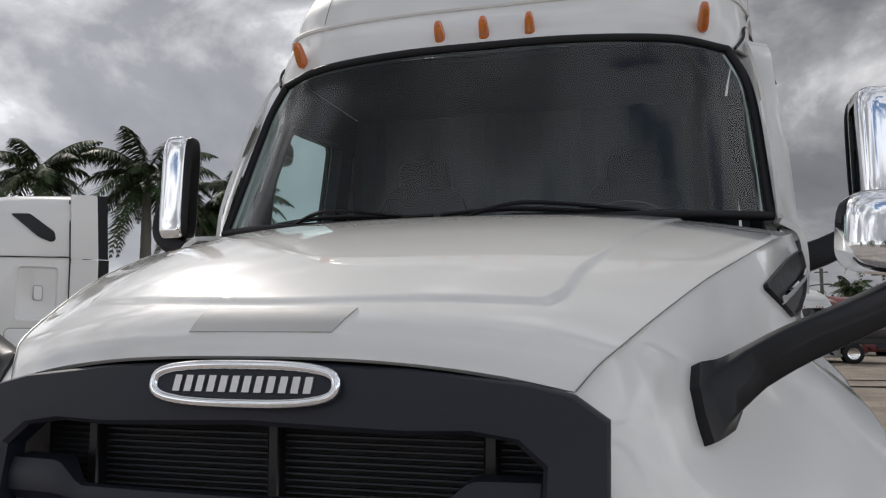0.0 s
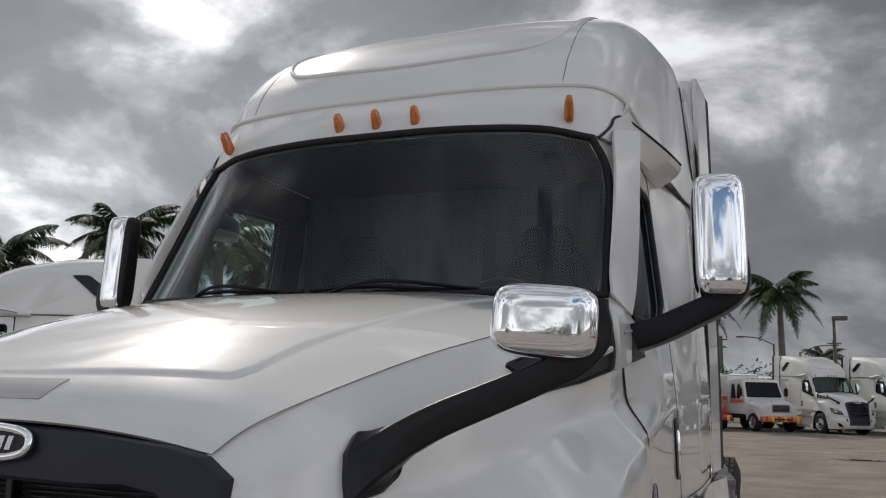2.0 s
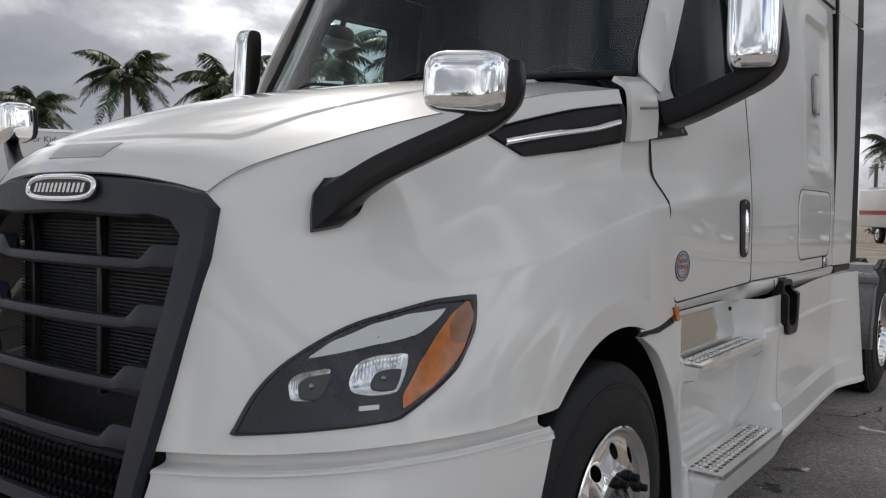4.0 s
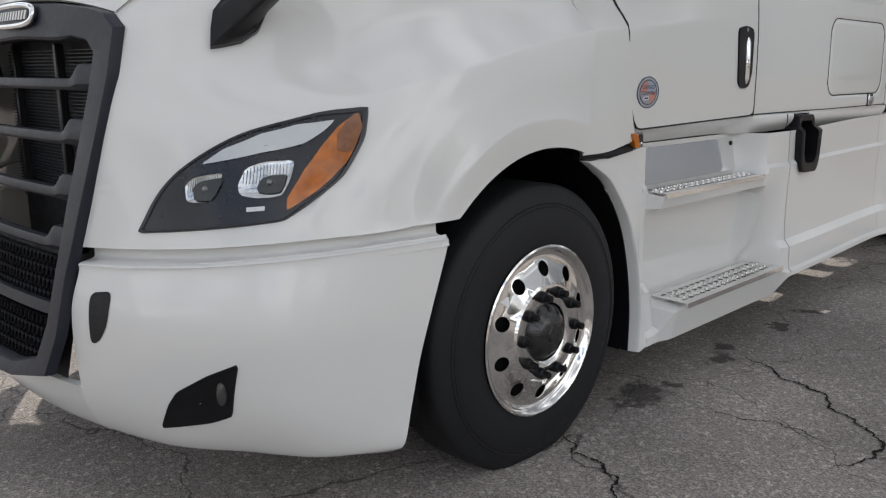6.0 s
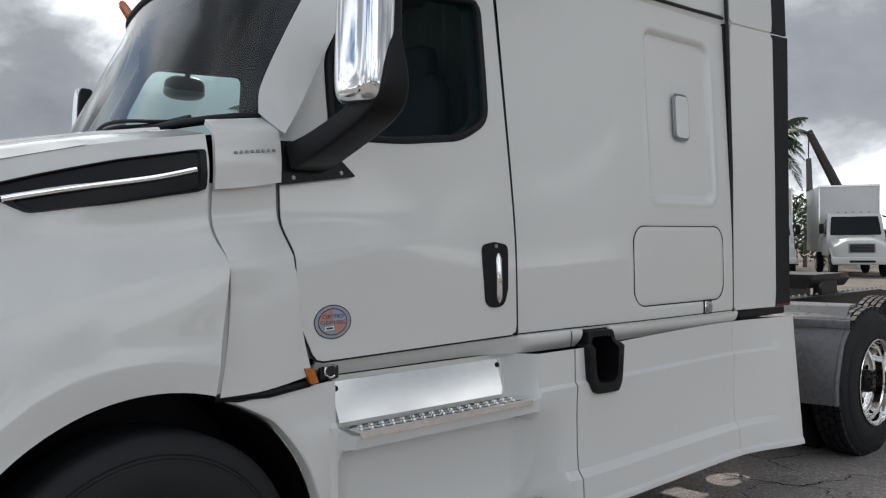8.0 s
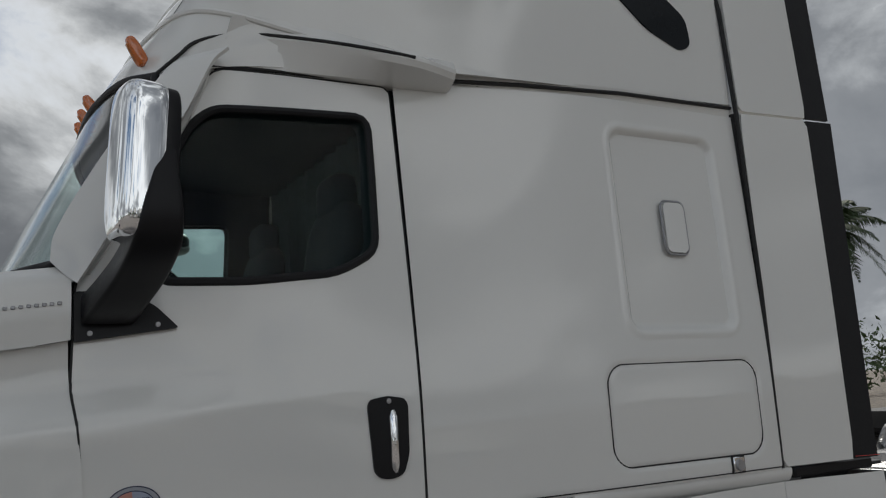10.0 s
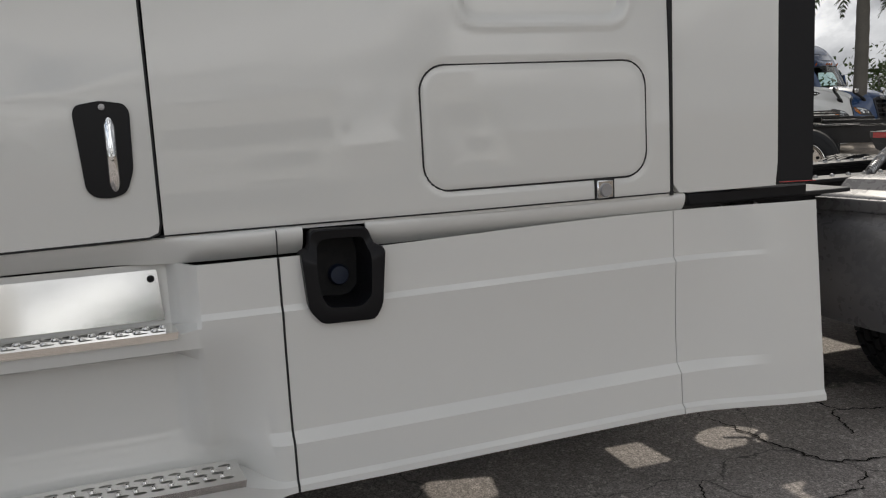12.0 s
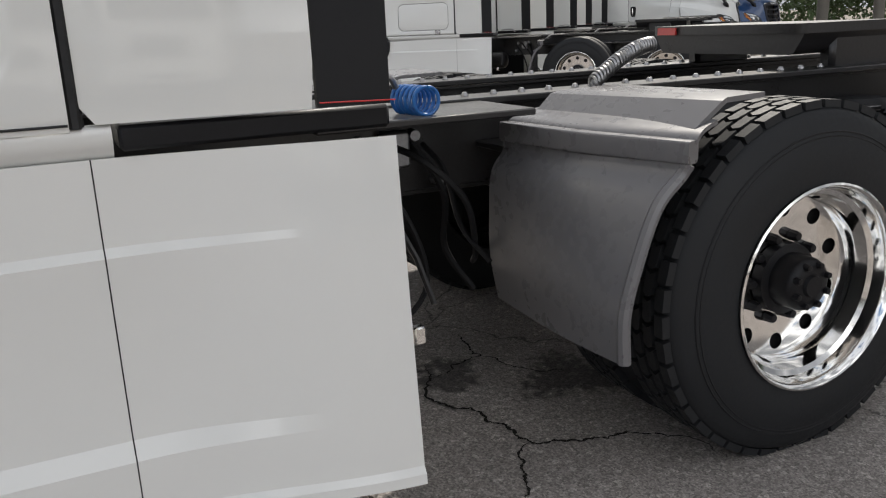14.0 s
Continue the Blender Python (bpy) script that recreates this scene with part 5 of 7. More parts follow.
# hood mirrors and door mirrors
def blade_arm(path, h, w, along_y=False):
    """A rounded flat bar along a path: half height h, half width w."""
    T, _, _ = frames_along(path)
    if along_y:
        side = np.tile((0, 1.0, 0), (len(path), 1))
        up = np.cross(T, side)
        up /= np.linalg.norm(up, axis=1)[:, None] + 1e-9
    else:
        side = np.cross(T, (0, 0, 1.0))
        side /= np.linalg.norm(side, axis=1)[:, None] + 1e-9
        up = np.cross(side, T)
    sec = [(math.copysign(abs(math.cos(a)) ** 0.25, math.cos(a)), math.copysign(abs(math.sin(a)) ** 0.25, math.sin(a))) for a in np.linspace(0, 2 * math.pi, 20, endpoint=False)]
    P = np.array([[p + s_ * w_ * a + u_ * h_ * b for a, b in sec] for p, s_, u_, h_, w_ in zip(path, side, up, h, w)])
    V, F = grid(P, True)
    return V, F + [tuple(range(20)), tuple(range(len(V) - 1, len(V) - 21, -1))]


for k in (0, 1):
    f = (lambda s: s) if k == 0 else flip
    swing = 10 if k == 0 else 0
    hm = part("hood_mirror", f(turned(soft_box((0, 0, 0), (0.118, 0.062, 0.081), 4.2, 24, 48), Matrix.Translation((1.165, -0.79, 1.846)) @ Euler((0, radians(4), radians(8))).to_matrix().to_4x4())), CHROME, truck, "chrome hood mirror on a black arm")
    part("mirror_back", f(turned(soft_box((0, 0, 0), (0.108, 0.03, 0.073), 4.2), Matrix.Translation((1.162, -0.742, 1.845)) @ Euler((0, radians(4), radians(8))).to_matrix().to_4x4())), BLACK_P, hm)
    arm = spline([(0.875, -0.878, 1.588), (0.95, -0.862, 1.630), (1.06, -0.83, 1.680), (1.16, -0.79, 1.728), (1.225, -0.765, 1.768), (1.265, -0.748, 1.825), (1.275, -0.745, 1.90)], 44)
    along = np.linspace(0, 1, 44)
    V, F = blade_arm(arm, np.interp(along, (0, 0.5, 0.8, 1), (0.040, 0.034, 0.040, 0.02)), np.interp(along, (0, 0.2, 1), (0.032, 0.027, 0.025)))
    FT = resample(rounded(uv_loop([(0.763, -0.945, 1.585), (0.766, -0.975, 1.443), (0.800, -0.935, 1.455), (0.834, -0.885, 1.472), (0.850, -0.855, 1.505), (0.868, -0.83, 1.570), (0.838, -0.855, 1.612), (0.785, -0.92, 1.604)]), 0.006, 3), 120)
    T = arm[1] - arm[0]
    T /= np.linalg.norm(T)
    side = np.cross(T, (0, 0, 1.0))
    side /= np.linalg.norm(side)
    up = np.cross(side, T)
    def to_bar(out):
        """The foot's outline, taken in the order of the bar's own section."""
        Q = np.array([fend_at(*q, out) for q in FT])
        d = Q - Q.mean(0)
        ang = np.arctan2(d @ up, d @ side)
        order = np.argsort(ang)
        ang, Q = ang[order], Q[order]
        ring = V[:20] - V[:20].mean(0)
        want = np.arctan2(ring @ up / 0.075, ring @ side / 0.06)
        x = np.concatenate([ang - 2 * math.pi, ang, ang + 2 * math.pi])
        return np.stack([np.interp(want, x, np.tile(Q[:, i], 3)) for i in range(3)], 1)
    base = [to_bar(o) for o in (-0.006, 0.010, 0.022)]
    first = V[:20]
    blend = [base[2] * (1 - e) + first * e + np.array(T) * 0.02 * math.sin(math.pi * e) * -1 for e in (0.10, 0.22, 0.36, 0.52, 0.68, 0.84)]
    V, F = grid(np.concatenate([np.array(base), np.array(blend), V.reshape(-1, 20, 3)]), True)
    part("mirror_arm", f((V, F + [tuple(range(20)), tuple(range(len(V) - 1, len(V) - 21, -1))])), ARM_P, hm, "black plastic mirror arm flaring into its foot", sharp=32)
    mx, my, hx, hy = (1.46, 0.69, 0.098, 0.075) if k == 0 else (1.430, 0.70, 0.072, 0.042)
    turn_m = Euler((radians(-3), 0, radians(swing))).to_matrix().to_4x4()
    dm = part("door_mirror", f(turned(soft_box((0, 0, 0), (hx, hy, 0.235), 6.0, 24, 60, plan=3.4), Matrix.Translation((mx, my, 2.295)) @ turn_m)), CHROME, truck, "tall chrome door mirror on a black arm")
    part("mirror_face", f(turned(soft_box((0, 0, 0), (hx - 0.004, 0.03, 0.228), 5.0), Matrix.Translation((mx - (hy - 0.01) * math.sin(radians(swing)), my + (hy - 0.01) * math.cos(radians(swing)), 2.293)) @ turn_m)), BLACK_P, dm)
    if k == 1:
        part("mirror_side", f(turned(soft_box((0, 0, 0), (0.02, 0.045, 0.229), 5.0), Matrix.Translation((mx - 0.068, my, 2.294)) @ turn_m)), BLACK_P, dm, "black inner edge of the mirror")
    arm = spline([(1.15, 0.68, 1.905), (1.24, 0.70, 1.936), (1.36, 0.735, 1.995), (1.47, 0.755, 2.052), (1.52, 0.765, 2.10), (1.538, 0.772, 2.165), (1.538, 0.778, 2.24), (1.528, 0.785, 2.335)], 44) + np.array((0, -0.028 if k == 0 else 0.0, 0))
    along = np.linspace(0, 1, 44)
    part("mirror_arm", f(blade_arm(arm, np.interp(along, (0, 0.3, 0.55, 0.75, 1), (0.052, 0.047, 0.043, 0.028, 0.010)), np.interp(along, (0, 0.5, 0.7, 1), (0.080, 0.070, 0.054, 0.022)), True)), BLACK_P, dm, "black plastic mirror arm")
    foot = part("arm_foot", f(prism(rounded([(0.555, 1.963), (0.72, 1.965), (0.80, 1.91), (0.864, 1.844), (0.555, 1.803)], 0.008, 3), lambda y, z: on_side(y, z, -0.01), lambda y, z: on_side(y, z, 0.022))), BLACK_P, dm, "black mirror bracket on the door")
    for y, z in ((0.60, 1.94), (0.60, 1.83), (0.80, 1.855)):
        part("bolt", f(lathe([(0.0, 0.028), (0.008, 0.027), (0.009, 0.022)], 10, on_side(y, z))), STEEL, foot)

# door handles and the round sticker
HAND = rounded([(1.488, 1.565), (1.50, 1.588), (1.57, 1.60), (1.64, 1.588), (1.655, 1.565), (1.65, 1.38), (1.625, 1.31), (1.58, 1.295), (1.53, 1.30), (1.505, 1.325)], 0.02, 4)
HAND = np.array((1.572, 1.447)) + (np.array(HAND) - (1.572, 1.447)) * 0.94
for k, d in enumerate(doors):
    f = (lambda s: s) if k == 0 else flip
    hp = part("door_handle", f(prism(HAND, lambda y, z: on_side(y, z, -0.01), lambda y, z: on_side(y, z, 0.008))), BLACK_P, d, "black handle plate with a chrome pull")
    part("pull", f(tube([on_side(1.590, z, o) for z, o in ((1.54, -0.004), (1.515, 0.001), (1.43, 0.004), (1.35, 0.001), (1.325, -0.004))], (0.012, 0.018, 0.0165, 0.018, 0.012), 12)), CHROME, hp)
    part("key_lock", f(lathe([(0, 0.012), (0.009, 0.011), (0.01, 0.006)], 12, on_side(1.575, 1.572))), STEEL, hp)
def sticker_loop(k, a0=0.0, a1=360.0, n=48):
    return [(0.723 + 0.081 * k * math.cos(radians(a)), 1.303 + 0.062 * k * math.sin(radians(a))) for a in np.linspace(a0, a1, n, endpoint=a1 - a0 < 360)]


sticker = part("round_sticker", prism(sticker_loop(1.0), lambda y, z: on_side(y, z, -0.002), lambda y, z: on_side(y, z, 0.0025)), RING_S, doors[0], "oval sticker that reads certified clean idle")
for k in (0.985, 0.77):
    part("sticker_ring", ring_tube([on_side(y, z, 0.003) for y, z in sticker_loop(k, n=60)], 0.0017, 6), INK, sticker)
for a0, a1, mt in ((95, 180, ORANGE_S), (0, 95, BLUE_S), (180, 285, RING_S), (285, 360, ORANGE_S)):
    part("sticker_segment", fill([[(0.723, 1.303)] + sticker_loop(0.76, a0, a1, 16)], lambda y, z: on_side(y, z, 0.0034)), mt, sticker)
for words, z, size in (("CERTIFIED", 1.322, 0.0205), ("CLEAN IDLE", 1.300, 0.0205)):
    v, fc = text_shape(words, size)
    part("lettering", ([on_side(0.723 + a, z + b, 0.0042) for a, b, _ in v], fc), INK, sticker, "dark lettering", 0, 38)
tagp = part("sticker_label", fill([[(0.688, 1.272), (0.726, 1.274), (0.726, 1.288), (0.688, 1.286)]], lambda y, z: on_side(y, z, 0.0042)), STICKER, sticker, "small white label on the sticker")
part("label_bar", fill([[(0.693, 1.276), (0.721, 1.2775), (0.721, 1.284), (0.693, 1.2825)]], lambda y, z: on_side(y, z, 0.0050)), INK, tagp)

# wipers
for x0, x1 in ((-0.72, -0.22), (-0.02, 0.62)):
    gy = lambda x: 0.30 + 0.19 * x * x
    base = spline([(x0, gy(x0) - 0.03, 2.045), (x0 * 0.6 + x1 * 0.4, gy((x0 + x1) / 2) - 0.045, 2.10), (x1, gy(x1) - 0.02, 2.07)], 24)
    w = part("wiper", tube(base, 0.008, 6), BLACK_P, truck, "black windshield wiper")
    part("wiper_blade", tube([(x, gy(x) - 0.012, 2.075 + 0.008 * math.sin(9 * x)) for x in np.linspace(x0 - 0.05, x1 + 0.12, 20)], 0.009, 6), RUBBER, w)

# interior that shows through the glass
part("dashboard", grid(patch(half_to_full([[(0, 0.34, 2.01), (0.5, 0.36, 2.01), (1.0, 0.50, 2.0)], [(0, 0.60, 2.03), (0.5, 0.62, 2.04), (1.02, 0.72, 2.02)], [(0, 0.78, 1.92), (0.5, 0.80, 1.94), (1.02, 0.86, 1.92)], [(0, 0.80, 1.5), (0.5, 0.82, 1.5), (1.02, 0.88, 1.5)]]), 20, 30)), INTERIOR, truck, "dark grey dashboard", 0.02)
part("cab_floor", box((0, 1.9, 1.17), (2.2, 3.1, 0.04)), INTERIOR, truck)
part("firewall", box((0, 0.62, 1.6), (2.05, 0.03, 0.86)), INTERIOR, truck)
part("curtain", grid(np.array([[(x, 1.86 + 0.02 * math.sin(40 * x), z) for z in (1.2, 2.86)] for x in np.linspace(-1.05, 1.05, 60)])), CURTAIN, truck, "dark sleeper curtain")
part("headliner", box((0, 1.42, 2.86), (2.0, 1.0, 0.03), 0.01), INTERIOR, truck, "dark headliner")
pair("door_lining", side_sheet(0.66, 1.69, 1.19, 1.99, 6, 6, None, -0.06), INTERIOR, truck)
for sx in (-0.55, 0.55):
    seat = part("seat", soft_box((sx, 1.38, 1.62), (0.26, 0.26, 0.09), 4), INTERIOR, truck, "dark cab seat")
    part("seat_back", turned(soft_box((0, 0, 0), (0.25, 0.075, 0.38), 4), Matrix.Translation((sx, 1.62, 2.05)) @ Euler((radians(-8), 0, 0)).to_matrix().to_4x4()), INTERIOR, seat)
    part("head_rest", soft_box((sx, 1.66, 2.46), (0.14, 0.06, 0.10), 4), INTERIOR, seat)
part("steering_wheel", turned(ring_tube([(0.22 * math.cos(a), 0.22 * math.sin(a), 0) for a in np.linspace(0, 2 * math.pi, 40, endpoint=False)], 0.016, 8), Matrix.Translation((0.55, 0.98, 2.0)) @ Euler((radians(-48), 0, 0)).to_matrix().to_4x4()), BLACK_P, truck, "black steering wheel")


# look-down mirror over the passenger window
ld = part("look_down_mirror", soft_box((-1.24, 1.27, 2.575), (0.075, 0.125, 0.07), 2.8, 14, 28), BLACK_P, truck, "black look-down mirror over the passenger door")
part("mirror_shell", soft_box((-1.245, 1.27, 2.548), (0.078, 0.13, 0.05), 2.6, 12, 28), GREY_S, ld, "grey lower shell")
part("mirror_bracket", tube([(-1.20, 1.27, 2.63), (-1.15, 1.27, 2.72), (-1.08, 1.27, 2.76)], 0.018, 8), BLACK_P, ld)


# wheels
def tyre_shape(r, w, bead, n=64):
    """A tyre round x, its outer side at x = 0, its width towards -x."""
    prof = [(bead, -0.02), (bead + 0.01, -0.003), (bead + 0.05, 0.004), (bead + 0.11, 0.002), (r - 0.065, -0.012), (r - 0.035, -0.022), (r - 0.012, -0.034), (r, -0.052)]
    prof += [(r, -0.09), (r, -w + 0.09)] + [(a, -w - b) for a, b in reversed(prof)]
    return lathe(prof, n)


def disc_holes(r_out, r_in, holes, r_hole, hr, n=72):
    L = [[(r_out * math.cos(a), r_out * math.sin(a)) for a in np.linspace(0, 2 * math.pi, n, endpoint=False)], [(r_in * math.cos(a), r_in * math.sin(a)) for a in np.linspace(0, 2 * math.pi, 48, endpoint=False)]]
    for k in range(holes):
        t = 2 * math.pi * (k + 0.5) / holes
        L.append([(r_hole * math.cos(t) + hr * math.cos(a), r_hole * math.sin(t) + hr * math.sin(a)) for a in np.linspace(0, 2 * math.pi, 16, endpoint=False)])
    return L


def grooves(r, w, n=64):
    """The sipes and rings on a tyre's shoulder."""
    return [ring_tube([(x, rr * math.cos(a), rr * math.sin(a)) for a in np.linspace(0, 2 * math.pi, n, endpoint=False)], 0.003, 5) for rr, x in ((r - 0.066, -0.012), (r - 0.078, -0.009), (r - 0.090, -0.0065), (r - 0.102, -0.0045), (r - 0.122, -0.002))]


def steer_wheel(at, side):
    f = lambda s: (np.array(s[0], float) * (1.0, 1.04, 1.04), s[1]) if side > 0 else flip((np.array(s[0], float) * (1.0, 1.04, 1.04), s[1]))
    V, F = shift(f(tyre_shape(0.508, 0.275, 0.29)), at)
    V = np.array(V)
    V[:, 2] = np.maximum(V[:, 2], -0.026)  # the tyre is flat where it stands
    w = part("steer_wheel", (V, F), TYRE, truck, "black steer tyre on a polished rim")
    for g in grooves(0.508, 0.275):
        part("tyre_ring", shift(f(g), at), RUBBER, w)
    prof = [(0.29, -0.045), (0.285, -0.012), (0.299, 0.0), (0.302, 0.006), (0.296, 0.010), (0.288, 0.006), (0.281, -0.008), (0.272, -0.016), (0.262, -0.018)]
    face = lambda r: float(np.interp(r, (0.10, 0.155, 0.175, 0.20, 0.262), (0.018, 0.020, 0.018, 0.008, -0.018)))
    disc = fill(disc_holes(0.262, 0.175, 10, 0.222, 0.026), lambda a, b: (face(math.hypot(a, b)), a, b))
    ring = lathe([(0.175, 0.018), (0.168, 0.027), (0.155, 0.029), (0.112, 0.027), (0.104, 0.020), (0.102, -0.02)], 60)
    rimo = part("rim", shift(f(merge(lathe(prof, 72), disc, ring)), at), ALU, w, "polished aluminium rim with round holes")
    part("rim_back", shift(f(lathe([(0.0, -0.05), (0.27, -0.05)], 32)), at), SEAM, rimo)
    for k in range(10):
        t = 2 * math.pi * k / 10
        part("nut_cover", shift(f(lathe([(0.0, 0.075), (0.012, 0.073), (0.014, 0.05), (0.019, 0.046), (0.021, 0.026)], 12, (0, 0.142 * math.cos(t), 0.142 * math.sin(t)))), at), BLACK_P, rimo)
    part("hub_cap", shift(f(lathe([(0.0, 0.062), (0.03, 0.062), (0.033, 0.055), (0.062, 0.052), (0.07, 0.045), (0.085, 0.030), (0.101, 0.012), (0.102, -0.03)], 36)), at), HUB, rimo, "black hub cap")
    tri = [(0.235 * math.cos(2.51), 0.235 * math.sin(2.51))]
    part("rim_mark", shift(f(prism([(tri[0][0] + 0.021 * math.cos(q), tri[0][1] + 0.021 * math.sin(q)) for q in (0.9, 3.0, 5.1)], lambda a, b: (face(math.hypot(a, b)) - 0.002, a, b), lambda a, b: (face(math.hypot(a, b)) + 0.0015, a, b))), at), STICKER, rimo)
    return w


def tread_blocks(r, w):
    shapes = []
    n = 44
    for row in range(4):
        x0 = -0.04 - (w - 0.08) * row / 4
        x1 = x0 - (w - 0.08) / 4 + 0.010
        for k in range(n):
            a0 = 2 * math.pi * (k + 0.5 * (row % 2)) / n
            a1 = a0 + 2 * math.pi / n * 0.84
            sk = 0.018 if row in (1, 2) else 0.0
            V = []
            for rr, m in ((r - 0.004, 0.0), (r + 0.018, 0.0022)):
                for x, a in ((x0 - m, a0 + m), (x0 - m, a1 - m), ((x0 + x1) / 2, a1 + sk - m), (x1 + m, a1 - m), (x1 + m, a0 + m), ((x0 + x1) / 2, a0 + sk + m)):
                    V.append((x, rr * math.cos(a), rr * math.sin(a)))
            shapes.append((V, [(6, 7, 8, 9, 10, 11)] + [(i, (i + 1) % 6, 6 + (i + 1) % 6, 6 + i) for i in range(6)]))
    return merge(*shapes)


def drive_wheel(at, side, outer=True):
    f = lambda s: (np.array(s[0], float) * 1.05 * (side, 1, 1), s[1])
    w = part("drive_wheel", shift(f(tyre_shape(0.506, 0.275, 0.29)), at), TYRE, truck, "black drive tyre with deep tread blocks")
    tagged(part("tread", shift(f(tread_blocks(0.506, 0.275)), at), TYRE, w, "", 0, 30), kind="stuff")
    if not outer:
        return w
    for g in grooves(0.506, 0.275):
        part("tyre_ring", shift(f(g), at), RUBBER, w)
    prof = [(0.29, -0.03), (0.286, -0.008), (0.300, 0.0), (0.302, 0.007), (0.296, 0.010), (0.289, 0.004), (0.283, -0.02), (0.277, -0.05), (0.262, -0.058), (0.262, -0.10), (0.258, -0.125), (0.245, -0.142)]
    disc = fill(disc_holes(0.246, 0.105, 10, 0.205, 0.025), lambda a, b: (-0.142 - 0.012 * (0.246 - math.hypot(a, b)) / 0.14, a, b))
    rimo = part("rim", shift(f(merge(lathe(prof, 72), disc)), at), ALU, w, "deep polished aluminium rim")
    part("rim_back", shift(f(lathe([(0.0, -0.175), (0.25, -0.175)], 32)), at), SEAM, rimo)
    part("hub", shift(f(lathe([(0.0, -0.02), (0.03, -0.02), (0.034, -0.03), (0.06, -0.03), (0.075, -0.04), (0.08, -0.055), (0.082, -0.11), (0.106, -0.115), (0.108, -0.15)], 32)), at), BLACK_P, rimo, "black axle hub")
    for k in range(8):
        t = 2 * math.pi * (k + 0.5) / 8
        part("axle_stud", shift(f(lathe([(0.0, -0.016), (0.009, -0.018), (0.011, -0.035), (0.011, -0.05)], 8, (0, 0.062 * math.cos(t), 0.062 * math.sin(t)))), at), BLACK_P, rimo)
    for k in range(10):
        t = 2 * math.pi * k / 10
        part("wheel_nut", shift(f(lathe([(0.0, -0.118), (0.012, -0.120), (0.016, -0.128), (0.017, -0.15)], 8, (0, 0.126 * math.cos(t), 0.126 * math.sin(t)))), at), BLACK_P, rimo)
    return w


for sd in (1, -1):
    steer_wheel((sd * 1.232, 0.030, 0.474), sd)
    for ay in (5.448, 6.77):
        drive_wheel((sd * 1.285, ay, 0.531), sd)
        drive_wheel((sd * 0.955, ay, 0.531), sd, False)
    # inner arch of the front wheel
    f = (lambda s: s) if sd > 0 else flip
    part("wheel_well", f(grid(np.array([[(x, 0.02 + 0.62 * math.cos(a) * (1.0 if math.cos(a) > 0 else 0.93), 0.46 + 0.665 * math.sin(a)) for x in (0.70, 1.192)] for a in np.linspace(-0.32, math.pi + 0.32, 40)]))), BLACK_P, truck, "black wheel well liner")
    part("well_wall", f(box((0.69, 0.02, 0.75), (0.02, 1.25, 0.8))), BLACK_P, truck)
    part("skirt_liner", f(box((1.02, 2.4, 0.70), (0.02, 3.3, 0.62))), BLACK_P, truck)

# chassis behind the cab
for sd in (1, -1):
    f = (lambda s: s) if sd > 0 else flip
    rail = part("frame_rail", f(merge(box((0.43, 3.6, 0.93), (0.012, 9.0, 0.27)), box((0.40, 3.6, 1.065), (0.085, 9.0, 0.014), 0.002), box((0.40, 3.6, 0.80), (0.085, 9.0, 0.014), 0.002))), FRAME_M, truck, "black chassis frame rail")
    part("rail_plate", f(box((0.43, 5.9, 1.085), (0.17, 3.4, 0.022), 0.004)), FRAME_M, rail)
    for y in np.arange(4.4, 7.9, 0.11):
        part("bolt", f(shift(turned(lathe([(0, 0.014), (0.008, 0.014), (0.010, 0.009), (0.014, 0.004), (0.014, 0.0)], 8), Euler((0, radians(-90), 0)).to_matrix()), (0.42, y, 1.096))), STEEL, rail)
    QF = [[(1.30, 4.727, 0.455), (1.0, 4.72, 0.45), (0.64, 4.73, 0.455)], [(1.30, 4.725, 0.588), (1.0, 4.70, 0.60), (0.64, 4.705, 0.60)], [(1.30, 4.765, 0.73), (1.0, 4.71, 0.74), (0.64, 4.705, 0.74)], [(1.295, 4.825, 0.86), (1.0, 4.735, 0.87), (0.64, 4.715, 0.87)], [(1.29, 4.902, 0.930), (1.0, 4.797, 0.932), (0.64, 4.757, 0.932)], [(1.30, 4.918, 0.962), (1.0, 4.812, 0.965), (0.64, 4.765, 0.965)], [(1.305, 4.945, 1.015), (1.0, 4.835, 1.02), (0.64, 4.78, 1.022)], [(1.285, 4.985, 1.035), (1.0, 4.90, 1.04), (0.64, 4.845, 1.045)], [(1.27, 5.04, 1.05), (1.0, 4.98, 1.055), (0.64, 4.95, 1.06)]]
    qf = part("quarter_fender", f(grid(patch(QF, 70, 20))), FENDER_P, truck, "grey plastic quarter fender ahead of the drive wheels", 0.012, 60)
    part("fender_rim", f(tube(spline([r[0] for r in QF[:6]], 40), 0.018, 8)), FENDER_P, qf)
    lip = spline([(1.31, 4.925, 0.992), (1.15, 4.862, 0.996), (1.0, 4.812, 0.998), (0.80, 4.778, 1.0), (0.64, 4.762, 1.0)], 30)
    part("fender_lip", f(blade_arm(lip, np.full(30, 0.030), np.full(30, 0.026))), FENDER_P, qf, "moulded lip along the fender's front")
    part("fender_cap", f(grid(np.array([[(1.275, 4.955, 1.030), (0.66, 4.84, 1.028)], [(1.268, 4.965, 1.045), (0.66, 4.85, 1.045)], [(1.245, 5.075, 1.106), (0.66, 4.915, 1.106)], [(1.235, 5.10, 1.113), (0.66, 4.95, 1.113)], [(1.22, 5.25, 1.116), (0.66, 5.16, 1.118)]]))), FENDER_P, qf, "flat cap on the fender", 0.015, 16)
for sx in (0.56, -0.56):
    part("deck_plate", box((sx, 4.41, 1.078), (0.60, 0.66, 0.02), 0.004), FRAME_M, truck, "black deck plate behind the cab")
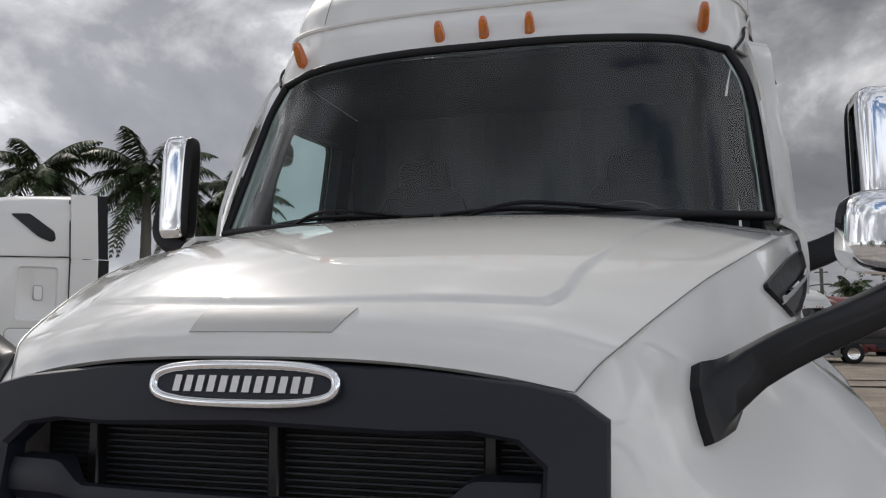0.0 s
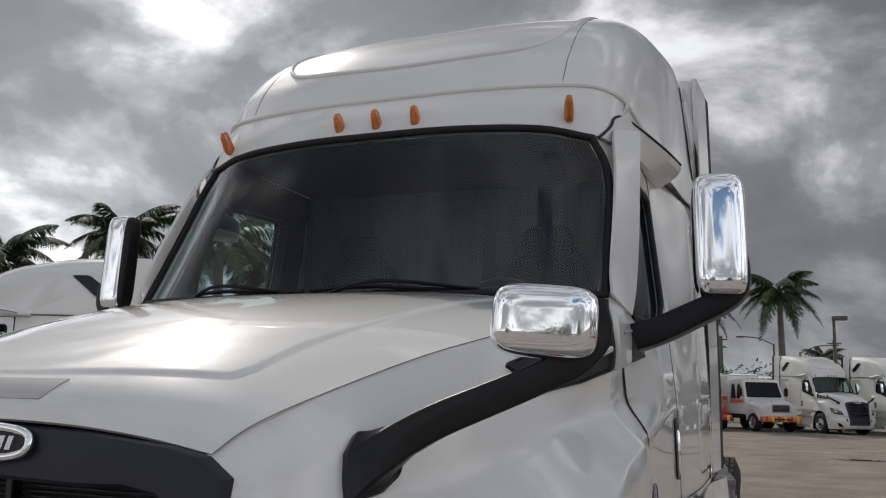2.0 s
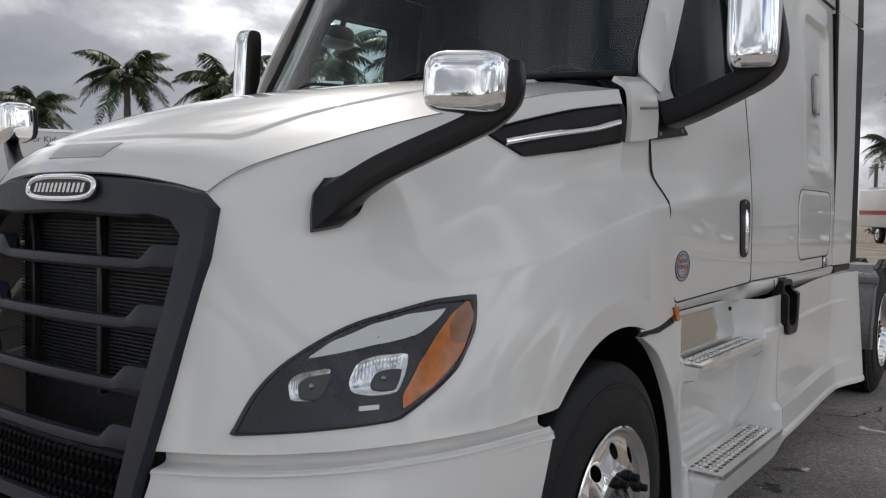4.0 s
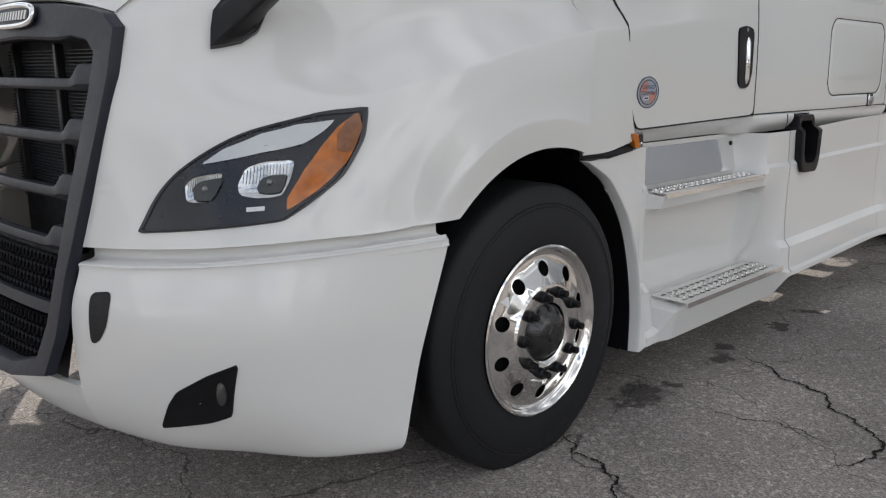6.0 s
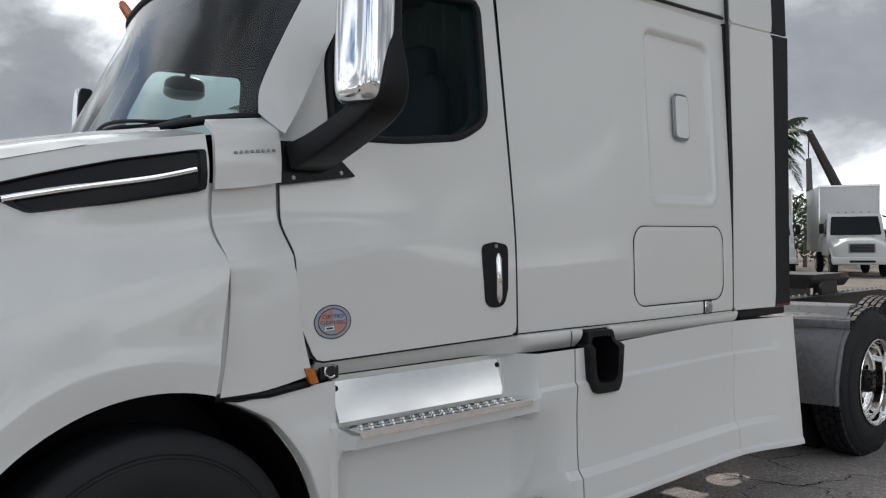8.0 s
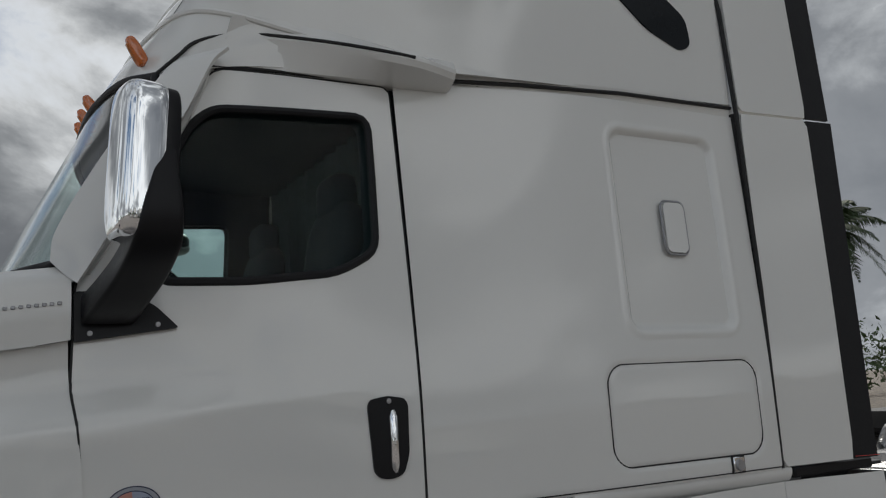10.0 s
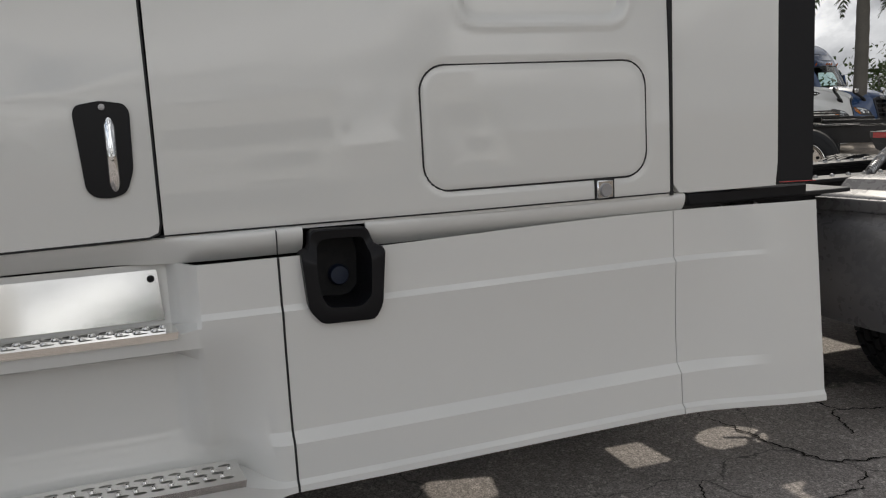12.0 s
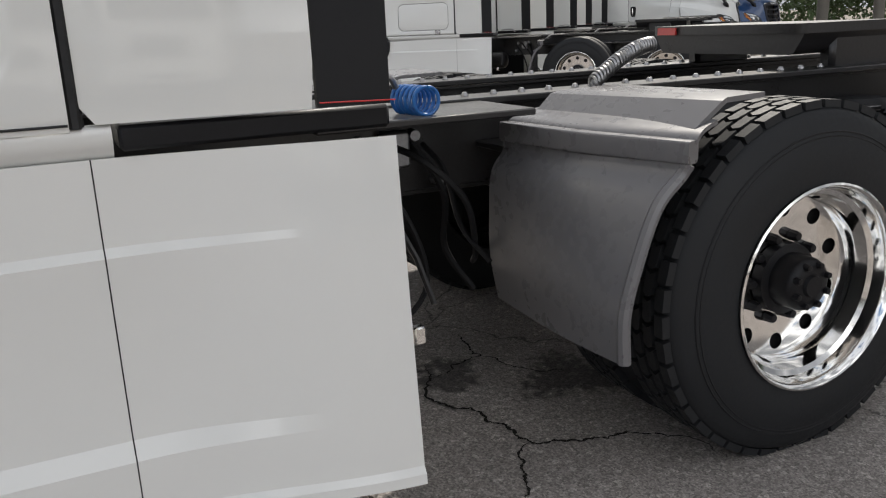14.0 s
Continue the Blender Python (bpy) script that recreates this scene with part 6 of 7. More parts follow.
# plate added between the frame rails; its openings shape sun patches on the ground
holes = [[(0.72, 2.66), (0.79, 2.91), (0.97, 2.87), (0.985, 2.70), (0.94, 2.40), (0.86, 2.44)], [(0.74, 3.475), (0.745, 3.655), (1.01, 3.67), (1.01, 3.468)], [(0.89 + 0.135 * math.cos(a) - 0.02 * math.sin(a), 4.05 + 0.17 * math.sin(a) + 0.02 * math.cos(a)) for a in np.linspace(0, 2 * math.pi, 20, endpoint=False)]]
# the patch outlines, moved from the ground up along the sun's rays
holes = [[(x - 0.620, y + 0.620) for x, y in h] for h in holes]
part("chassis_plate", fill([[(-0.41, 1.0), (0.41, 1.0), (0.41, 7.2), (-0.41, 7.2)]] + holes, lambda x, y: (x, y, 0.79)), FRAME_M, truck, "black plate added between the frame rails to shape sun patches", 0.006)
part("cross_member", box((0, 5.14, 0.93), (0.82, 0.10, 0.2), 0.01), FRAME_M, truck, "black cross member")
for y in (5.45, 6.78):
    axle = part("drive_axle", box((0, y, 0.62), (1.9, 0.16, 0.16), 0.04, 2), FRAME_M, truck, "black drive axle")
    part("axle_housing", soft_box((0, y, 0.62), (0.2, 0.21, 0.21), 3.0), FRAME_M, axle)
back = lambda shape: shift(shape, (0, 0.5, 0))
fw = part("fifth_wheel", back(prism(rounded([(-0.46, 5.72), (0.46, 5.72), (0.47, 6.25), (0.42, 6.55), (0.14, 6.80), (0.06, 6.45), (-0.06, 6.45), (-0.14, 6.80), (-0.42, 6.55), (-0.47, 6.25)], 0.04, 4), lambda x, y: (x, y, 1.235 - 0.05 * max(0, y - 6.4)), lambda x, y: (x, y, 1.275 - 0.05 * max(0, y - 6.4)))), FRAME_M, truck, "black fifth wheel coupling")
part("fifth_wheel_skirt", back(prism(rounded([(-0.46, 1.24), (0.46, 1.24), (0.40, 1.15), (-0.40, 1.15)], 0.02, 3), lambda x, z: (x, 5.74, z), lambda x, z: (x, 6.5, z))), FRAME_M, fw)
for sx in (0.40, -0.40):
    part("fifth_wheel_bracket", box((sx, 6.6, 1.15), (0.08, 0.35, 0.16), 0.02), FRAME_M, fw)
part("reflector_tape", box((-0.34, 6.212, 1.252), (0.13, 0.006, 0.034)), RED_L, fw)
t = np.linspace(0, 1, 420)
ax_, e1, e2 = np.array((0.98, 0.20, 0.0)), np.array((0, 0, 1.0)), np.array((0.20, -0.98, 0.0))
turns = 2 * math.pi * 6 * t[:, None]
part("air_hose_coil", tube(np.array((0.755, 4.405, 1.128)) + ax_ * (t[:, None] - 0.5) * 0.13 + (e1 * np.cos(turns) + e2 * np.sin(turns)) * 0.038, 0.0058, 7), BLUE_H, truck, "blue coiled air hose")
part("coil_lead", tube(spline([(0.73, 4.36, 1.165), (0.74, 4.33, 1.20), (0.70, 4.25, 1.21), (0.60, 4.1, 1.20)], 20), 0.009, 8), STEEL, truck, "grey hose end")
part("grey_spring_hose", tube(np.stack([0.62 - 0.16 * t + 0.024 * np.sin(2 * math.pi * 24 * t), 5.10 + 0.38 * t, 1.12 + 0.11 * np.sin(1.6 * t) + 0.024 * np.cos(2 * math.pi * 24 * t)], 1), 0.006, 5), STEEL, truck, "grey spring coil on a bracket")
part("cable", tube(spline([(0.44, 4.5, 1.0), (0.5, 4.6, 0.8), (0.45, 4.62, 0.6), (0.5, 4.7, 0.45)], 20), 0.012, 6), RUBBER, truck, "black cable on the frame")
part("cable", tube(spline([(0.44, 4.3, 0.95), (0.52, 4.45, 0.75), (0.55, 4.5, 0.5), (0.6, 4.3, 0.35)], 20), 0.010, 6), RUBBER, truck, "black cable on the frame")
part("air_tank", shift(turned(lathe([(0, 0.45), (0.08, 0.44), (0.125, 0.40), (0.13, 0.36), (0.13, -0.36), (0.125, -0.40), (0.08, -0.44), (0, -0.45)], 24), Euler((0, 0, radians(90))).to_matrix()), (0.62, 3.75, 0.72)), FRAME_M, truck, "black air tank")

for sx in (0.52, -0.52):
    for y in (5.17, 5.80, 6.50):
        part("air_spring", shift(turned(lathe([(0, 0.17), (0.10, 0.17), (0.13, 0.13), (0.12, 0.03), (0.135, -0.08), (0.10, -0.16), (0, -0.16)], 24), Euler((0, radians(-90), 0)).to_matrix()), (sx, y, 0.80)), RUBBER, truck, "black rubber air spring")

for sd in (1, -1):
    f = (lambda q: q) if sd > 0 else flip
    brk = part("skirt_bracket", f(box((1.205, 4.19, 0.615), (0.03, 0.03, 0.045), 0.004)), ALU_B, truck, "small bright bracket behind the skirt")
    part("skirt_rod", f(tube([(1.03, 4.22, 0.85), (1.10, 4.24, 0.77), (1.17, 4.25, 0.67)], 0.008, 6)), FRAME_M, brk)
    part("line_bracket", f(box((0.46, 4.45, 0.95), (0.05, 0.10, 0.12), 0.01)), STEEL, truck)
    part("brake_hose", f(tube(spline([(0.46, 4.40, 0.98), (0.62, 4.48, 0.93), (0.66, 4.60, 0.80), (0.60, 4.66, 0.62), (0.50, 4.70, 0.55)], 24), 0.011, 6)), RUBBER, truck, "black brake hose")
    part("brake_hose", f(tube(spline([(0.46, 4.55, 0.96), (0.56, 4.58, 0.88), (0.58, 4.62, 0.70), (0.70, 4.66, 0.60)], 24), 0.009, 6)), RUBBER, truck, "black brake line")
    for y, z in ((4.34, 0.98), (4.52, 0.99), (4.60, 0.84), (4.30, 0.86)):
        part("fitting", f(lathe([(0.0, 0.04), (0.018, 0.04), (0.022, 0.02), (0.022, 0.0)], 8, (0.437, y, z))), STEEL, truck)

for sx in (0.56, -0.56):
    part("hanger_plate", box((sx, 5.6, 0.94), (0.22, 1.7, 0.02), 0.004), FRAME_M, truck, "black hanger plate beside the frame")

# ---- ground ----
def asphalt(name, base, far_base, crack, size):
    m = bpy.data.materials.new(name)
    m.use_nodes = True
    nt = m.node_tree
    p = nt.nodes["Principled BSDF"]
    p.inputs["Roughness"].default_value = 0.85
    co = nt.nodes.new("ShaderNodeTexCoord")
    n1 = nt.nodes.new("ShaderNodeTexNoise"); n1.inputs["Scale"].default_value = 0.7; n1.inputs["Detail"].default_value = 6
    n2 = nt.nodes.new("ShaderNodeTexNoise"); n2.inputs["Scale"].default_value = 150; n2.inputs["Detail"].default_value = 4
    n3 = nt.nodes.new("ShaderNodeTexVoronoi"); n3.inputs["Scale"].default_value = 150
    wob = nt.nodes.new("ShaderNodeTexNoise"); wob.inputs["Scale"].default_value = 2.6; wob.inputs["Detail"].default_value = 9
    vm = nt.nodes.new("ShaderNodeVectorMath"); vm.operation = "MULTIPLY_ADD"; vm.inputs[1].default_value = (0.55, 0.55, 0); 
    for n in (n1, n2, n3, wob):
        nt.links.new(co.outputs["Object"], n.inputs["Vector"])
    nt.links.new(wob.outputs["Color"], vm.inputs[0])
    nt.links.new(co.outputs["Object"], vm.inputs[2])
    vc = nt.nodes.new("ShaderNodeTexVoronoi"); vc.feature = "DISTANCE_TO_EDGE"; vc.inputs["Scale"].default_value = size
    nt.links.new(vm.outputs[0], vc.inputs["Vector"])
    ln = nt.nodes.new("ShaderNodeMapRange"); ln.inputs["From Min"].default_value = 0.0006; ln.inputs["From Max"].default_value = 0.0032; ln.inputs["To Min"].default_value = crack; ln.inputs["To Max"].default_value = 1.0
    nt.links.new(vc.outputs["Distance"], ln.inputs["Value"])
    r1 = nt.nodes.new("ShaderNodeMapRange"); r1.inputs["From Min"].default_value = 0.3; r1.inputs["From Max"].default_value = 0.7; r1.inputs["To Min"].default_value = 0.60; r1.inputs["To Max"].default_value = 1.30
    nt.links.new(n1.outputs[0], r1.inputs["Value"])
    r2 = nt.nodes.new("ShaderNodeMapRange"); r2.inputs["From Min"].default_value = 0.3; r2.inputs["From Max"].default_value = 0.7; r2.inputs["To Min"].default_value = 0.68; r2.inputs["To Max"].default_value = 1.34
    nt.links.new(n2.outputs[0], r2.inputs["Value"])
    r3 = nt.nodes.new("ShaderNodeMapRange"); r3.inputs["From Min"].default_value = 0.0; r3.inputs["From Max"].default_value = 1.0; r3.inputs["To Min"].default_value = 0.62; r3.inputs["To Max"].default_value = 1.45
    gr = nt.nodes.new("ShaderNodeSeparateColor"); nt.links.new(n3.outputs["Color"], gr.inputs[0]); nt.links.new(gr.outputs[0], r3.inputs["Value"])
    # old oil drips beside the front wheel
    oil = None
    for cx, cy, rad in STAINS:
        dv = nt.nodes.new("ShaderNodeVectorMath"); dv.operation = "DISTANCE"; dv.inputs[1].default_value = (cx, cy, 0)
        nt.links.new(vm.outputs[0], dv.inputs[0])
        dm = nt.nodes.new("ShaderNodeMath"); dm.operation = "DIVIDE"; dm.inputs[1].default_value = rad
        nt.links.new(dv.outputs["Value"], dm.inputs[0])
        if oil is None:
            oil = dm.outputs[0]
        else:
            mn = nt.nodes.new("ShaderNodeMath"); mn.operation = "MINIMUM"
            nt.links.new(oil, mn.inputs[0]); nt.links.new(dm.outputs[0], mn.inputs[1])
            oil = mn.outputs[0]
    fine = nt.nodes.new("ShaderNodeTexNoise"); fine.inputs["Scale"].default_value = 26; fine.inputs["Detail"].default_value = 6
    nt.links.new(co.outputs["Object"], fine.inputs["Vector"])
    fo = nt.nodes.new("ShaderNodeMath"); fo.operation = "MULTIPLY_ADD"; fo.inputs[1].default_value = 1.6
    nt.links.new(fine.outputs[0], fo.inputs[0]); nt.links.new(oil, fo.inputs[2])
    om = nt.nodes.new("ShaderNodeMapRange"); om.inputs["From Min"].default_value = 1.35; om.inputs["From Max"].default_value = 1.75; om.inputs["To Min"].default_value = 0.30; om.inputs["To Max"].default_value = 1.0
    nt.links.new(fo.outputs[0], om.inputs["Value"])
    # pale stones in the binder
    stone = nt.nodes.new("ShaderNodeTexVoronoi"); stone.inputs["Scale"].default_value = 62
    nt.links.new(co.outputs["Object"], stone.inputs["Vector"])
    pick = nt.nodes.new("ShaderNodeSeparateColor"); nt.links.new(stone.outputs["Color"], pick.inputs[0])
    pale = nt.nodes.new("ShaderNodeMapRange"); pale.inputs["From Min"].default_value = 0.80; pale.inputs["From Max"].default_value = 1.0; pale.inputs["To Min"].default_value = 0.96; pale.inputs["To Max"].default_value = 1.55
    nt.links.new(pick.outputs[1], pale.inputs["Value"])
    prev = None
    for node in (r1, r2, r3, ln, om, pale):
        if prev is None:
            prev = node.outputs[0]
            continue
        mu = nt.nodes.new("ShaderNodeMath"); mu.operation = "MULTIPLY"
        nt.links.new(prev, mu.inputs[0]); nt.links.new(node.outputs[0], mu.inputs[1])
        prev = mu.outputs[0]
    sc = nt.nodes.new("ShaderNodeVectorMath"); sc.operation = "SCALE"; 
    # the far side of the yard is tan concrete
    xyz = nt.nodes.new("ShaderNodeSeparateXYZ"); nt.links.new(vm.outputs[0], xyz.inputs[0])
    far_side = nt.nodes.new("ShaderNodeMapRange"); far_side.inputs["From Min"].default_value = 9.0; far_side.inputs["From Max"].default_value = 9.6
    nt.links.new(xyz.outputs[1], far_side.inputs["Value"])
    ground_mix = nt.nodes.new("ShaderNodeMix"); ground_mix.data_type = "RGBA"
    ground_mix.inputs[6].default_value = (*base, 1); ground_mix.inputs[7].default_value = (*far_base, 1)
    nt.links.new(far_side.outputs[0], ground_mix.inputs[0]); nt.links.new(ground_mix.outputs[2], sc.inputs[0])
    nt.links.new(prev, sc.inputs["Scale"])
    nt.links.new(sc.outputs[0], p.inputs["Base Color"])
    b = nt.nodes.new("ShaderNodeBump"); b.inputs["Strength"].default_value = 0.6; b.inputs["Distance"].default_value = 0.006
    nt.links.new(prev, b.inputs["Height"]); nt.links.new(b.outputs[0], p.inputs["Normal"])
    return m


STAINS = ((1.46, 1.05, 0.17), (1.51, 1.29, 0.08), (1.53, 1.76, 0.12), (1.48, 1.95, 0.08), (1.45, 2.48, 0.09), (1.48, 2.85, 0.08), (0.70, 5.40, 0.22), (0.45, 5.0, 0.14))
ASPHALT = asphalt("cracked_asphalt", (0.285, 0.257, 0.239), (0.185, 0.155, 0.125), 0.35, 0.6)
gx = np.concatenate([[-900, -200, -60], np.linspace(-20, 20, 60), [60, 200, 900]])


def ground_z(x, y):
    """The yard is a little uneven, and dips under the truck's nose."""
    dip = 0.024 * float(S((2.4 - y) / 1.9)) * float(S((9 - abs(x)) / 4)) * float(S((y + 12) / 5))
    return 0.008 * noise.noise((x * 0.35, y * 0.35, 0.3)) - dip if abs(x) < 20 and abs(y) < 20 else 0.0


P = np.array([[(x, y, ground_z(x, y)) for y in gx] for x in gx])
ground = tagged(part("ground", grid(P), ASPHALT), "cracked grey asphalt yard", "ground", "", "structure")



# open cracks that wander over the asphalt beside the truck
CRACK = mat("crack_shadow", (0.020, 0.018, 0.016), 0.9, vary=0.3, spec=0.1)


def crack(points, width, seed):
    rng = random.Random(seed)
    P = [np.array(p, float) for p in points]
    for step in range(5):
        Q = [P[0]]
        for a, b in zip(P, P[1:]):
            d = b - a
            Q += [(a + b) / 2 + np.array((-d[1], d[0])) * rng.uniform(-0.22, 0.22), b]
        P = Q
    V, F = [], []
    for i, p in enumerate(P):
        d = P[min(i + 1, len(P) - 1)] - P[max(i - 1, 0)]
        n = np.array((-d[1], d[0])) / (np.linalg.norm(d) + 1e-9)
        w = width * rng.uniform(0.25, 1.0) * min(1.0, 4 * min(i + 0.3, len(P) - 0.7 - i) / len(P) + 0.1)
        z = ground_z(*p) + 0.005
        V += [(*(p + n * w), z), (*(p - n * w), z)]
        if i:
            F.append((2 * i - 2, 2 * i - 1, 2 * i + 1, 2 * i))
    return np.array(V), F


CRACKS = [
    ([(1.15, 0.30), (1.30, 0.15), (1.54, 0.08), (1.80, -0.10)], 0.007),
    ([(1.22, 1.62), (1.45, 1.54), (1.75, 1.39), (1.98, 1.16), (2.12, 0.92), (2.05, 0.70)], 0.008),
    ([(2.12, 0.92), (2.24, 0.91), (2.42, 0.74)], 0.006), ([(1.98, 1.16), (2.31, 1.19), (2.7, 1.30)], 0.005), ([(1.40, 0.86), (1.71, 0.95), (2.0, 0.93)], 0.004),
    ([(0.55, 4.12), (0.78, 4.15), (1.02, 4.16), (1.30, 4.31), (1.39, 4.71), (1.60, 5.0)], 0.008),
    ([(1.30, 4.31), (1.54, 4.06), (1.70, 3.7)], 0.006), ([(1.20, 3.66), (1.50, 3.52)], 0.005),
    ([(0.05, 4.70), (0.20, 4.65), (0.62, 4.67), (0.83, 4.73), (0.91, 5.04), (1.2, 5.2)], 0.008), ([(0.83, 4.73), (0.94, 4.62), (1.15, 4.55)], 0.006),
    ([(-0.22, 4.95), (0.09, 4.93), (0.20, 4.65)], 0.007), ([(0.09, 4.93), (0.40, 5.14)], 0.005),
]
for k, (pts, w) in enumerate(CRACKS):
    tagged(part("ground_crack", crack(pts, w, 40 + k), CRACK, ground), "thin jagged crack in the asphalt", "", "", "stuff")

# ---- the yard round the truck: parked trucks, palms, posts ----
RED = mat("red_paint", (0.36, 0.02, 0.02), 0.3, coat=0.8, vary=0.03)
RED_D = mat("dark_red_paint", (0.12, 0.018, 0.018), 0.4, coat=0.4, vary=0.05)
BLUE = mat("blue_paint", (0.015, 0.05, 0.14), 0.3, coat=0.8, vary=0.03)
ORANGE = mat("orange_paint", (0.65, 0.17, 0.03), 0.35, coat=0.6, vary=0.05)
YELLOW = mat("yellow_paint", (0.7, 0.5, 0.04), 0.4, vary=0.05)
WHITE_B = mat("box_white", (0.60, 0.60, 0.59), 0.45, coat=0.2, vary=0.05, scale=0.8)
DARK_BODY = mat("dark_body", (0.025, 0.02, 0.02), 0.5, vary=0.3)
LEAF = mat("palm_leaf", (0.034, 0.056, 0.020), 0.6, spec=0.25, vary=0.35, scale=1.5, random_tint=0.2)
BUSH = mat("bush_leaf", (0.045, 0.075, 0.02), 0.6, vary=0.4, scale=1.0)
TRUNK = mat("palm_trunk", (0.13, 0.12, 0.105), 0.85, vary=0.25, scale=2.0, bump=0.5, bump_scale=14)
POST = mat("post_metal", (0.10, 0.095, 0.085), 0.6, vary=0.2)

SMALL = ("bolt", "nut_cover", "axle_stud", "wheel_nut", "tread_studs", "sticker", "lettering", "badge_bar", "nameplate_bar", "grille_mesh", "radiator", "tyre_rings", "air_hose_coil", "grey_spring_hose", "cables", "step_tread", "tread_lip", "key_lock", "lamp_label", "rim_mark", "reflector_tape", "round_sticker", "roof_joint", "seat", "seat_back", "head_rest", "steering_wheel", "tread")


LIGHT = {}


def lighter(me):
    """The same mesh with its flat stretches joined, for trucks far off."""
    if len(me.polygons) < 700:
        return me
    if me.name not in LIGHT:
        bm = bmesh.new()
        bm.from_mesh(me)
        bmesh.ops.dissolve_limit(bm, angle_limit=radians(5), verts=bm.verts, edges=bm.edges, delimit={"SHARP"})
        c = bpy.data.meshes.new(me.name + "_far")
        bm.to_mesh(c)
        bm.free()
        c.materials.append(me.materials[0])
        c.shade_smooth()
        c.set_sharp_from_angle(angle=radians(38))
        LIGHT[me.name] = c
    return LIGHT[me.name]


def parked_copy(label, at, turn, group, paint=None):
    """A further truck of the same kind, from the same panels, without the small fittings."""
    top = thing("semi_truck", label, "truck", group)
    made = {truck: top}
    for o in truck.children_recursive:
        if o.name.split(".")[0] in SMALL or o.parent not in made:
            continue
        c = o.copy()
        scene.collection.objects.link(c)
        c.parent = made[o.parent]
        made[o] = c
        c.data = lighter(o.data)
        c.modifiers.clear()
        if paint is not None and c.data.materials[0] in (WHITE, WHITE_P):
            c.material_slots[0].link = "OBJECT"
            c.material_slots[0].material = paint
    top.location = at
    top.rotation_euler = (0, 0, radians(turn))
    return top


parked_copy("white sleeper semi truck parked in the next row", (-12.7, 7.9, 0), -45, "parked semi trucks")
parked_copy("white sleeper semi truck parked behind another truck", (-15.9, 11.1, 0), -45, "parked semi trucks")
parked_copy("white sleeper semi truck at the end of the row", (-19.1, 14.3, 0), -45, "parked semi trucks")
parked_copy("white semi truck parked with its nose outwards", (-16.6, 20.8, 0), 135, "parked semi trucks")
parked_copy("dark blue semi truck parked beside white trucks", (-20.5, 26.3, 0), 112, "parked semi trucks", BLUE)
parked_copy("white sleeper semi truck parked across the lot", (4.9, 44.6, 0), 31, "semi trucks across the lot")
parked_copy("white sleeper semi truck with dark grille across the lot", (8.4, 45.2, 0), 31, "semi trucks across the lot")
parked_copy("dark red semi truck parked across the lot", (12.6, 57.5, 0), 31, "semi trucks across the lot", RED_D)

parked_copy("white sleeper semi truck across the drive lane", (21.0, 2.5, 0), -78, "parked semi trucks")
parked_copy("white sleeper semi truck beside the drive lane", (22.0, 8.0, 0), -78, "parked semi trucks")


def rounded_box(c, size, r):
    return box(c, size, r, 3)


